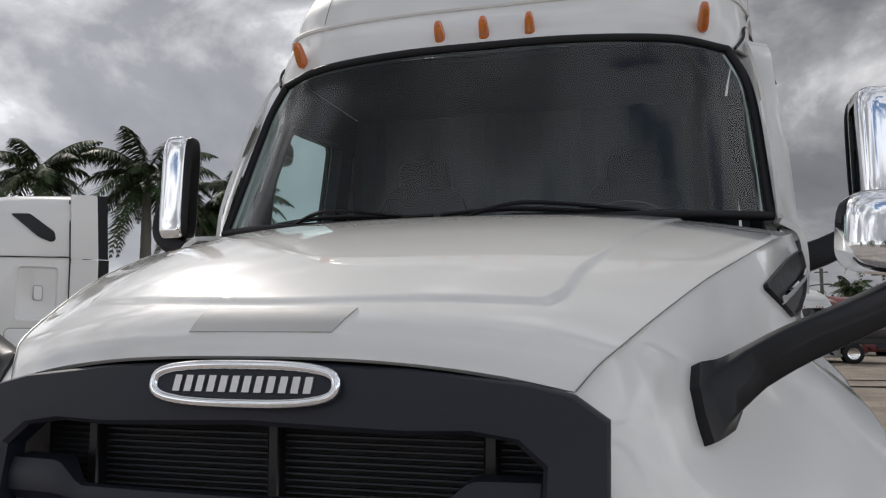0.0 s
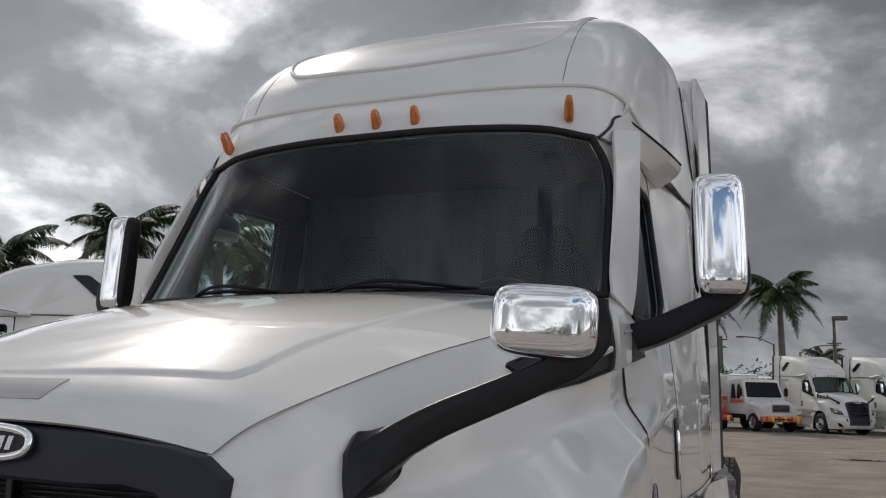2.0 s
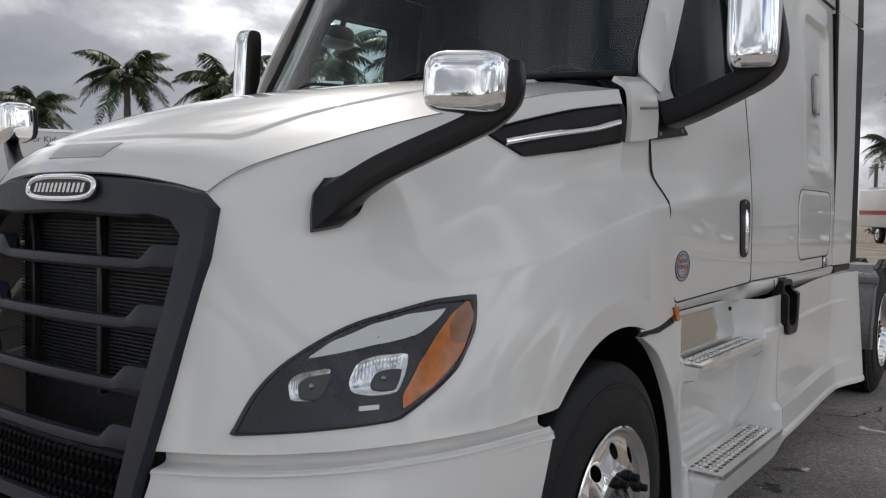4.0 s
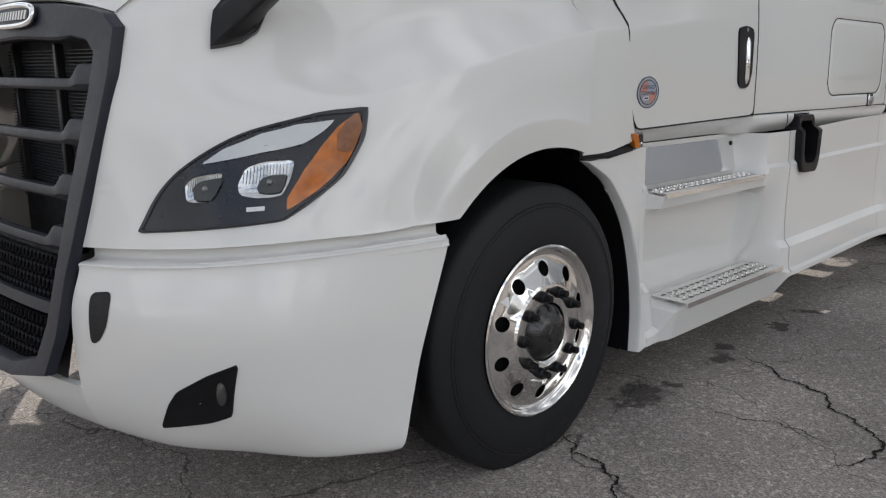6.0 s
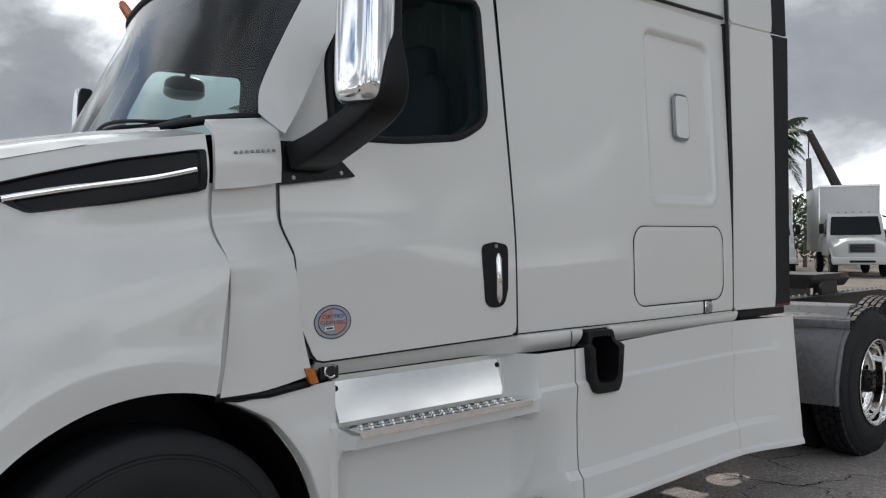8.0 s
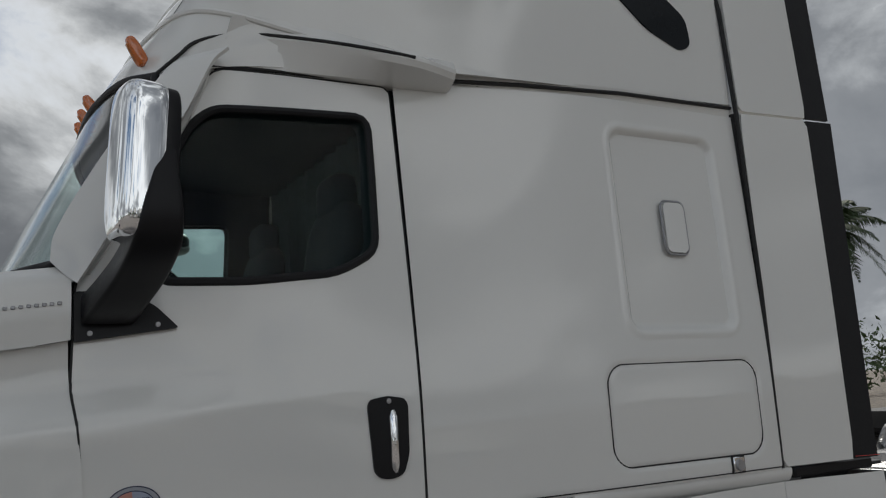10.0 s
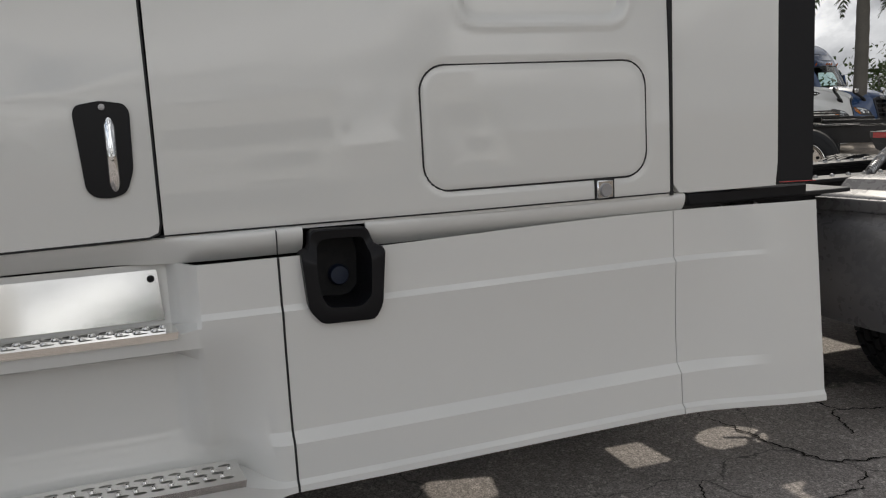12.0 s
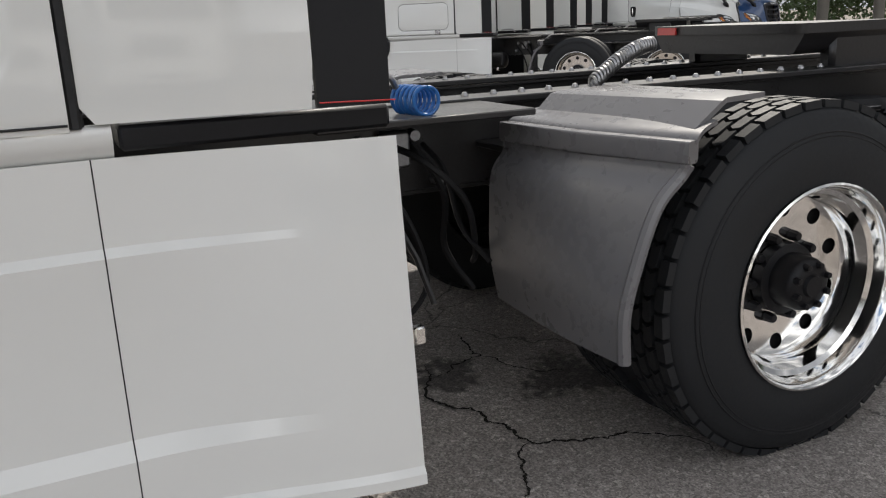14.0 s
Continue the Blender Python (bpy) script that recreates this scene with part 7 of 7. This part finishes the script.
def medium_truck(label, at, turn, paint, body, band=None, cargo=True, group="medium trucks"):
    """A short-nosed medium truck: hood, crew or day cab, box body; nose towards -y."""
    top = thing("medium_truck", label, "truck", group)
    W = 1.12
    def P(name, shape, m, lab="", sharp=38):
        return part(name, shape, m, top, lab, 0.0, sharp)
    net = [[(0, -0.84, 0.75), (0.60, -0.82, 0.75), (0.98, -0.64, 0.75), (1.06, -0.2, 0.75), (1.06, 0.7, 0.75)], [(0, -0.84, 1.20), (0.60, -0.82, 1.20), (0.98, -0.64, 1.18), (1.06, -0.2, 1.20), (1.06, 0.7, 1.2)], [(0, -0.80, 1.44), (0.58, -0.77, 1.42), (0.88, -0.60, 1.32), (1.02, -0.15, 1.36), (1.02, 0.7, 1.45)], [(0, -0.62, 1.53), (0.52, -0.60, 1.52), (0.72, -0.45, 1.46), (0.84, 0.0, 1.50), (0.90, 0.7, 1.60)], [(0, 0.1, 1.66), (0.38, 0.1, 1.66), (0.55, 0.12, 1.64), (0.66, 0.25, 1.64), (0.74, 0.7, 1.70)]]
    P("hood", grid(patch(half_to_full(net), 24, 41)), paint, "sloping hood")
    g = P("grille", rounded_box((0, -0.825, 1.18), (1.02, 0.07, 0.42), 0.04), STEEL, "chrome grille")
    part("grille_mesh", box((0, -0.858, 1.18), (0.90, 0.012, 0.32), 0.004), BLACK_P, g)
    for k in range(5):
        part("slat", box((0, -0.866, 1.06 + 0.06 * k), (0.88, 0.014, 0.012), 0.003), GREY_S, g)
    for sx in (-0.72, 0.72):
        P("headlight", turned(soft_box((0, 0, 0), (0.17, 0.08, 0.10), 3.5), Matrix.Translation((sx, -0.70, 1.10)) @ Euler((0, 0, radians(20 if sx > 0 else -20))).to_matrix().to_4x4()), LAMP_WHITE, "clear headlight")
        for ay, far in ((0.0, 0), (4.3, 1)):
            w = P("wheel", shift(tyre_shape(0.48, 0.28, 0.29, 32) if sx > 0 else flip(tyre_shape(0.48, 0.28, 0.29, 32)), (sx / 0.72 * 1.1, ay, 0.48)), TYRE, "black tyre")
            part("rim", shift(lathe([(0.29, 0.0), (0.27, -0.02), (0.2, 0.0), (0.1, 0.03), (0.0, 0.03)], 24) if sx > 0 else flip(lathe([(0.29, 0.0), (0.27, -0.02), (0.2, 0.0), (0.1, 0.03), (0.0, 0.03)], 24)), (sx / 0.72 * 1.1, ay, 0.48)), ALU, w)
        P("mirror", soft_box((sx / 0.72 * 1.3, 0.75, 2.0), (0.10, 0.06, 0.22), 4), BLACK_P, "black door mirror")
        P("mirror_arm", tube([(sx / 0.72 * 1.05, 0.8, 1.75), (sx / 0.72 * 1.28, 0.77, 1.85)], 0.025, 6), BLACK_P)
        P("fender_lip", tube([(sx / 0.72 * 1.05, 0.6 * math.cos(a), 0.52 + 0.6 * math.sin(a)) for a in np.linspace(0.1, math.pi - 0.1, 16)], 0.05, 6), paint)
    bump = P("bumper", rounded_box((0, -0.86, 0.66), (2.2, 0.16, 0.30), 0.05), WHITE_B if band is None else band, "front bumper")
    part("bumper_slot", box((0, -0.942, 0.64), (0.95, 0.012, 0.09), 0.004), BLACK_P, bump)
    if band is not None:
        for k in range(6):
            part("warning_stripe", box((-0.85 + 0.34 * k, -0.945, 0.66), (0.14, 0.006, 0.24)), YELLOW if k % 2 else RED, bump)
    cab = P("cab", prism(rounded([(0.62, 0.85), (2.2, 0.85), (2.2, 2.60), (1.25, 2.66), (0.98, 2.58), (0.62, 1.66)], 0.08, 4), lambda y, z: (-W + 0.10 * max(0, z - 1.6), y, z), lambda y, z: (W - 0.10 * max(0, z - 1.6), y, z)), body, "cab")
    P("windshield", prism(rounded([(-0.98, 0.06), (0.98, 0.06), (0.90, 0.90), (-0.90, 0.90)], 0.06, 3), lambda x, t: (x, 0.62 + 0.36 * t, 1.66 + 0.92 * t), lambda x, t: (x, 0.595 + 0.36 * t, 1.67 + 0.92 * t)), GLASS_B, "dark windshield")
    for sx in (-1, 1):
        for y0, y1 in (((0.95, 1.45), (1.55, 2.05)) if body is not WHITE_B else ((1.0, 1.7),)):
            P("side_window", prism(rounded([(y0 + (0.15 if y0 < 1.1 else 0), 1.65), (y1, 1.65), (y1, 2.4), (y0 + 0.25, 2.4)], 0.06, 3), lambda y, z: (sx * (W - 0.10 * max(0, z - 1.6) - 0.01), y, z), lambda y, z: (sx * (W - 0.10 * max(0, z - 1.6) + 0.012), y, z)), GLASS_B, "dark side window")
    for k in range(5):
        P("roof_marker", box((-0.6 + 0.3 * k, 1.2, 2.69), (0.09, 0.06, 0.04), 0.012, 2), AMBER_IN, "amber roof marker")
    P("chassis", box((0, 3.2, 0.72), (0.9, 6.6, 0.25), 0.02), FRAME_M, "black chassis")
    if cargo:
        cg = P("cargo_box", rounded_box((0, 4.6, 2.45), (2.44, 4.6, 2.9), 0.03), WHITE_B, "white cargo box")
        part("box_edge", merge(box((0, 2.3, 3.88), (2.47, 0.06, 0.08), 0.01), box((1.2, 2.3, 2.45), (0.06, 0.05, 2.9), 0.01), box((-1.2, 2.3, 2.45), (0.06, 0.05, 2.9), 0.01)), ALU_B, cg)
    else:
        cg = P("rescue_body", rounded_box((0, 4.4, 1.85), (2.36, 4.3, 2.0), 0.05), body, "rescue body")
        part("roof_rack", merge(box((0, 4.2, 2.92), (1.9, 3.6, 0.12), 0.03), box((0.5, 1.5, 2.78), (0.8, 0.25, 0.14), 0.03)), ALU_B, cg)
        for sx in (-1, 1):
            part("stripe", box((sx * 1.185, 4.4, 1.62), (0.008, 4.2, 0.22)), band, cg)
            part("stripe", box((sx * (W + 0.004), 1.45, 1.5), (0.008, 1.4, 0.16)), band, cg)
    top.location = at
    top.rotation_euler = (0, 0, radians(turn))
    return top


medium_truck("red rescue truck with yellow chevron bumper across the lot", (-1.7, 43.6, 0), 31, RED, WHITE_B, RED, False, "rescue trucks")
medium_truck("white rescue truck with orange stripes across the lot", (1.6, 44.0, 0), 31, WHITE_B, WHITE, ORANGE, False, "rescue trucks")
medium_truck("white box truck parked at the back of the lot", (-10.6, 34.6, 0), 31, WHITE_B, WHITE_B)
medium_truck("white box truck partly hidden by the sleeper", (-14.2, 34.0, 0), 31, WHITE_B, WHITE_B)
medium_truck("white box truck parked opposite on the lot", (17.0, 3.0, 0), -90, WHITE_B, WHITE_B)
medium_truck("white box truck parked opposite beside another", (17.0, -3.2, 0), -90, WHITE_B, WHITE_B)
medium_truck("white box truck with a plain cab parked opposite", (17.0, 8.6, 0), -90, WHITE_B, WHITE_B)


# box trailers seen past the hood
def box_trailer(label, at, turn, length, body, side):
    top = thing("box_trailer", label, "trailer", "box trailers")
    b = part("trailer_box", box((0, length / 2, 2.45), (2.5, length, 2.75), 0.03, 2), body, top, "trailer box")
    part("top_rail", merge(box((1.26, length / 2, 3.80), (0.04, length, 0.10), 0.01), box((1.26, length / 2, 1.12), (0.04, length, 0.14), 0.01)), ALU_B, b)
    if side is not None:
        part("side_panel", box((1.253, length / 2 + 0.4, 2.45), (0.006, length - 1.2, 2.4)), side, b)
    for y in (length - 1.0, length - 2.2):
        w = part("wheel", shift(tyre_shape(0.5, 0.28, 0.29, 32), (1.22, y, 0.5)), TYRE, top, "black trailer tyre")
        part("rim", shift(lathe([(0.29, 0.0), (0.2, -0.05), (0.0, -0.03)], 20), (1.22, y, 0.5)), ALU, w)
    part("landing_leg", box((0.9, 2.0, 0.55), (0.1, 0.1, 1.1), 0.01), FRAME_M, top)
    top.location = at
    top.rotation_euler = (0, 0, radians(turn))
    return top


t1 = box_trailer("white box trailer with dark lettering beyond the hood", (-29.1, 7.2, 0), -35, 9.0, WHITE_B, None)
v, fc = text_shape("ealing for Kids.", 0.27)
part("lettering", ([(1.257, 9.0 - 2.65 + a, 3.50 + b) for a, b, _ in v], fc), INK, t1, "dark lettering")
part("blue_panel", box((1.256, 9.0 - 1.42, 3.42), (0.008, 0.62, 0.5)), BLUE_S, t1, "blue square panel")
t2 = box_trailer("dark trailer with a white lettered panel beyond the hood", (-32.9, 12.35, 0), -35, 9.0, DARK_BODY, None)
part("white_panel", box((1.258, 3.8, 2.45), (0.012, 7.6, 2.5)), WHITE_B, t2, "white side panel")
v, fc = text_shape("CAN", 0.5)
part("lettering", ([(1.268, 7.0 + a, 3.0 + b) for a, b, _ in v], fc), INK, t2, "dark lettering")


# palms
def frond(rng, length, lift, droop):
    """One feather leaf along +x: a bent rib with narrow leaflets hanging from it."""
    V, F = [], []
    n = 30
    pts = []
    for k in range(n + 1):
        t = k / n
        pts.append(np.array((length * (t - 0.12 * droop * t * t), 0.0, length * (lift * t - droop * t * t))))
    for k in range(n):
        a, b = pts[k], pts[k + 1]
        w = 0.03 * (1 - k / n) + 0.006
        o = len(V)
        V += [a + (0, -w, 0), a + (0, w, 0), b + (0, w * 0.9, 0), b + (0, -w * 0.9, 0)]
        F.append((o, o + 1, o + 2, o + 3))
    for k in range(4, n):
        t = k / n
        ll = 0.72 * math.sin(math.pi * min(1, 0.18 + 0.80 * t)) * (0.8 + 0.4 * rng.random())
        d = pts[min(k + 1, n)] - pts[k - 1]
        d /= np.linalg.norm(d)
        for s in (-1, 1):
            for e in range(3):
                q = pts[k] + d * (0.333 * e * length / n)
                side = np.array((0.45 + 0.2 * rng.random(), s * (0.75 + 0.2 * rng.random()), -0.35 - 0.75 * rng.random()))
                side /= np.linalg.norm(side)
                o = len(V)
                wv = d * 0.019
                tip = q + side * ll + np.array((0, 0, -0.10 * ll))
                m = q + side * ll * 0.5
                V += [q - wv, q + wv, m + wv * 1.3, tip, m - wv * 1.3]
                F += [(o, o + 1, o + 2, o + 3, o + 4)]
    return np.array(V), F


def palm(label, at, height, spread, seed, group="palm trees"):
    rng = random.Random(seed)
    top = thing("palm_tree", label, "palm tree", group)
    bend = 0.25 * (rng.random() - 0.5)
    path = [(bend * (t ** 2), 0.1 * math.sin(3 * t), height * t) for t in np.linspace(0, 1, 24)]
    rad = [0.19 + 0.04 * math.sin(2.6 * t) - 0.07 * t + 0.006 * math.sin(70 * t) for t in np.linspace(0, 1, 24)]
    part("trunk", tube(path, rad, 14), TRUNK, top, "grey ringed trunk")
    head = np.array(path[-1])
    part("crown_shaft", tube([head, head + (0, 0, 0.45), head + (0, 0, 0.9)], [0.14, 0.15, 0.05], 12), LEAF, top, "green crown shaft")
    n = 22
    for k in range(n):
        ring = k / n
        up = 0.95 - 1.25 * ring + 0.15 * rng.random()
        m = Matrix.Translation(head + np.array((0, 0, 0.75 - 0.35 * ring))) @ Euler((0.3 * (rng.random() - 0.5), 0, 2.4 * k + 0.5 * rng.random())).to_matrix().to_4x4()
        part("frond", turned(frond(rng, spread * (0.85 + 0.3 * rng.random()), up, 0.62 + 0.3 * ring), m), LEAF, top, "", 0.0, 38)
    top.location = at
    return top


def far(px, py, heading, dist):
    return (px + dist * math.cos(radians(heading)), py + dist * math.sin(radians(heading)), 0.0)


palms = [palm("royal palm with drooping fronds behind the lot", far(0.9, -2.6, 132.0, 36), 7.2, 2.5, 3),
         palm("royal palm with a full feathery crown", far(0.9, -2.6, 122.4, 37), 6.0, 2.3, 5),
         palm("royal palm with long arching fronds", far(2.0, -2.6, 140.0, 37), 6.0, 2.6, 8)]
for src, pos, turn, k in ((0, far(2.1, -2.6, 146.3, 40), 70, 0.93), (1, far(2.2, -2.6, 151.9, 46), 150, 0.93), (2, far(1.35, -2.64, 78.0, 50), 200, 1.12), (0, far(1.7, -2.6, 89.3, 50), 20, 0.98), (1, far(2.0, -2.6, 95.0, 49), 95, 1.10), (2, far(2.04, -2.64, 94.4, 88), 300, 0.9), (1, far(3.76, -1.0, 117.3, 46), 30, 1.0), (0, far(3.9, 0.6, 126.2, 36), 140, 0.92), (2, far(3.87, 1.5, 133.9, 34), 260, 1.18), (0, far(2.04, -2.64, 97.5, 75), 15, 0.9), (1, far(1.4, -2.6, 80.0, 80), 200, 0.8), (2, far(1.4, -2.6, 86.8, 95), 222, 0.9)):
    copy_thing(palms[src], Matrix.LocRotScale(pos, Euler((0, 0, radians(turn))), None) @ Matrix.Diagonal((k, k, k, 1)))


# bushes and far trees: clumps of small leaves
def bush(label, at, size, seed, count=1600):
    rng = random.Random(seed)
    V, F = [], []
    blobs = [(rng.uniform(-1, 1) * 0.75, rng.uniform(-1, 1) * 0.6, rng.uniform(0.15, 0.75), rng.uniform(0.22, 0.42)) for _ in range(16)]
    for _ in range(count):
        bx, by, bz, br = rng.choice(blobs)
        a, b = rng.uniform(0, 6.283), math.asin(rng.uniform(-0.8, 1))
        r = br * rng.uniform(0.75, 1.08)
        p = np.array((bx + r * math.cos(a) * math.cos(b), by + r * math.sin(a) * math.cos(b), max(0.02, bz + r * math.sin(b)))) * size
        u, w = np.array([rng.uniform(-1, 1) for _ in range(3)]), np.array([rng.uniform(-1, 1) for _ in range(3)])
        s = rng.uniform(0.10, 0.22) * max(size) ** 0.35
        o = len(V)
        V += [p, p + u * s * 0.6, p + u * s + w * s * 0.3, p + w * s * 0.6]
        F.append((o, o + 1, o + 2, o + 3))
    ob = thing("bush", label, "bush", "bushes at the back", at)
    tagged(part("leaves", (np.array(V), F), BUSH, ob, "dark green leaves", 0.0), kind="stuff")
    part("stem", tube([(0, 0, 0), (0.05, 0, 0.3 * size[2]), (0, 0.05, 0.6 * size[2])], [0.12, 0.08, 0.04], 8), TRUNK, ob)
    return ob


bushes = [bush("dark green shrub at the edge of the lot", far(1.9, -2.6, 91.8, 62), (4.0, 3.0, 4.2), 1), bush("dense dark trees behind the lot", far(1.4, -2.6, 79.5, 66), (6.5, 4.0, 5.2), 2, 2600)]
for src, pos, turn in ((1, far(1.4, -2.6, 76.0, 64), 60), (1, far(1.4, -2.6, 83.5, 76), 160), (0, far(3.76, -1.0, 115.0, 50), 60), (0, far(3.76, -1.0, 113.0, 58), 90), (1, far(3.76, -1.0, 118.0, 66), 10), (0, far(2.0, -2.6, 96.0, 66), 120), (1, far(3.9, 0.6, 126.0, 60), 200), (1, far(3.9, 1.6, 133.0, 62), 20), (1, far(2.2, -2.6, 150.0, 70), 90), (1, far(2.2, -2.6, 140.0, 75), 30), (1, far(1.0, -2.6, 127.0, 75), 110), (1, (38, 0, 0), 45), (1, (38, 14, 0), 145), (1, (37, -14, 0), 245), (1, (5, -45, 0), 0), (1, (-12, -45, 0), 80), (1, (20, -42, 0), 130)):
    copy_thing(bushes[src], pose(pos[0], pos[1], 0, 0, 0, turn))


def lot_lamp(label, at, height, arm, turn, head):
    top = thing("street_lamp", label, "street lamp", "lamps on the lot")
    part("pole", tube([(0, 0, 0), (0, 0, height * 0.5), (0, 0, height)], [0.11, 0.09, 0.07], 10), POST, top, "brown metal pole")
    if head == "box":
        part("lamp_head", box((0.30, 0, height + 0.05), (0.75, 0.42, 0.22), 0.04, 2), POST, top, "square lamp head")
    else:
        part("arm", tube(spline([(0, 0, height - 0.05), (0.5 * arm, 0, height + 0.45), (arm, 0, height + 0.6)], 14), 0.045, 8), POST, top)
        part("lamp_head", soft_box((arm + 0.25, 0, height + 0.6), (0.35, 0.12, 0.07), 3), POST, top, "flat lamp head")
    top.location = at
    top.rotation_euler = (0, 0, radians(turn))


lot_lamp("tall brown lamp post with a square head", far(1.35, -2.64, 85.9, 49), 5.9, 0, 0, "box")
lot_lamp("slim street lamp with a curved arm", far(1.8, -2.6, 89.9, 66), 5.6, 2.2, 160, "arm")
lot_lamp("slim street lamp with a curved arm", far(1.35, -2.64, 88.0, 70), 5.2, 2.4, 20, "arm")
lot_lamp("slim street lamp with a curved arm", far(1.35, -2.64, 83.3, 70), 4.6, 2.4, 20, "arm")
lot_lamp("slim street lamp with a curved arm", far(1.35, -2.64, 76.4, 70), 5.2, 2.6, 160, "arm")
lot_lamp("slim street lamp with a curved arm", far(3.87, 1.6, 137.0, 70), 6.6, 1.6, 160, "arm")
for hd, hh in ((82.0, 6.5), (86.3, 6.3), (93.0, 6.6), (98.0, 5.4)):
    pole = thing("utility_pole", "plain dark utility pole behind the lot", "pole", "utility poles", far(1.7, -2.6, hd, 72))
    part("pole", tube([(0, 0, 0), (0, 0, hh)], 0.14, 8), POST, pole)
    part("cross_bar", box((0, 0, hh - 0.3), (1.0, 0.1, 0.1), 0.02), POST, pole)

# crane in the distance
crane = thing("mobile_crane", "dark crane boom with a hanging load far off", "crane")
tip, foot = far(3.76, -1.0, 114.75, 80), far(3.76, -1.0, 111.8, 80)
part("boom", tube([(foot[0], foot[1], 2.0), (tip[0], tip[1], 11.0)], [0.5, 0.3], 6), DARK_BODY, crane, "dark telescopic boom")
part("hoist_rope", tube([(tip[0], tip[1], 11.0), (tip[0], tip[1], 8.6)], 0.05, 6), DARK_BODY, crane)
part("hanging_load", tube([(tip[0], tip[1], 8.6), (tip[0] + 0.2, tip[1], 1.5)], [0.22, 0.34], 6), POST, crane, "long hanging load")
part("crane_carrier", box((foot[0] + 2, foot[1], 1.15), (7.0, 2.6, 2.3), 0.2, 2), DARK_BODY, crane)

# flatbed with wheels at the lot's edge
flat = thing("flatbed_trailer", "dark empty flatbed trailer with bare wheels", "trailer")
part("deck", box((0, 0, 1.1), (9.0, 2.4, 0.28), 0.03), FRAME_M, flat, "black deck")
part("load", box((-2.4, 0, 1.45), (2.6, 2.2, 0.5), 0.1, 2), DARK_BODY, flat, "dark covered load")
for x in (1.2, 2.6, -3.4):
    w = part("wheel", shift(turned(tyre_shape(0.5, 0.28, 0.29, 32), Euler((0, 0, radians(-90))).to_matrix()), (x, -1.2, 0.5)), TYRE, flat, "black tyre")
    part("rim", shift(turned(lathe([(0.29, 0.0), (0.2, -0.05), (0.0, -0.03)], 20), Euler((0, 0, radians(-90))).to_matrix()), (x, -1.2, 0.5)), ALU, w)
flat.location = far(1.35, -2.64, 76.6, 48)

# low building at the back, left of the lot
# puddles and oil on the ground
def blot(name, label, category, x, y, rx, ry, seed, m, h=0.011):
    rng = random.Random(seed)
    ph = [rng.uniform(0, 6.28) for _ in range(6)]
    L = []
    for a in np.linspace(0, 2 * math.pi, 56, endpoint=False):
        r = 1 + sum(0.22 / (k + 1) * math.sin((k + 2) * a + ph[k]) for k in range(6))
        L.append((x + rx * r * math.cos(a), y + ry * r * math.sin(a)))
    return tagged(part(name, fill([L], lambda p, q: (p, q, h)), m), label, category, "", "stuff")


WATER = mat("puddle_water", (0.03, 0.028, 0.025), 0.03, coat=0.0, vary=0.1, spec=0.6)
for k, (x, y, rx, ry) in enumerate(((6.5, 24.5, 3.4, 0.30), (9.0, 21.0, 1.1, 0.22), (11.8, 20.6, 1.6, 0.3), (8.2, 28.0, 2.5, 0.22), (7.2, 17.0, 0.9, 0.12), (5.2, 14.2, 0.25, 0.9))):
    blot("puddle", "shallow dark puddle on the lot", "puddle", x, y, rx, ry, 20 + k, WATER, 0.014)

# thicken the panels for good and keep their rims crisp
solid = {}
graph = bpy.context.evaluated_depsgraph_get()
panels = [ob for ob in bpy.data.objects if ob.type == "MESH" and any(md.type == "SOLIDIFY" for md in ob.modifiers)]
for ob in panels:
    key = ob.data.name
    if key not in solid:
        solid[key] = bpy.data.meshes.new_from_object(ob.evaluated_get(graph))
        solid[key].set_sharp_from_angle(angle=radians(CREASE[key]))
for ob in panels:
    key = ob.data.name
    ob.modifiers.clear()
    ob.data = solid[key]
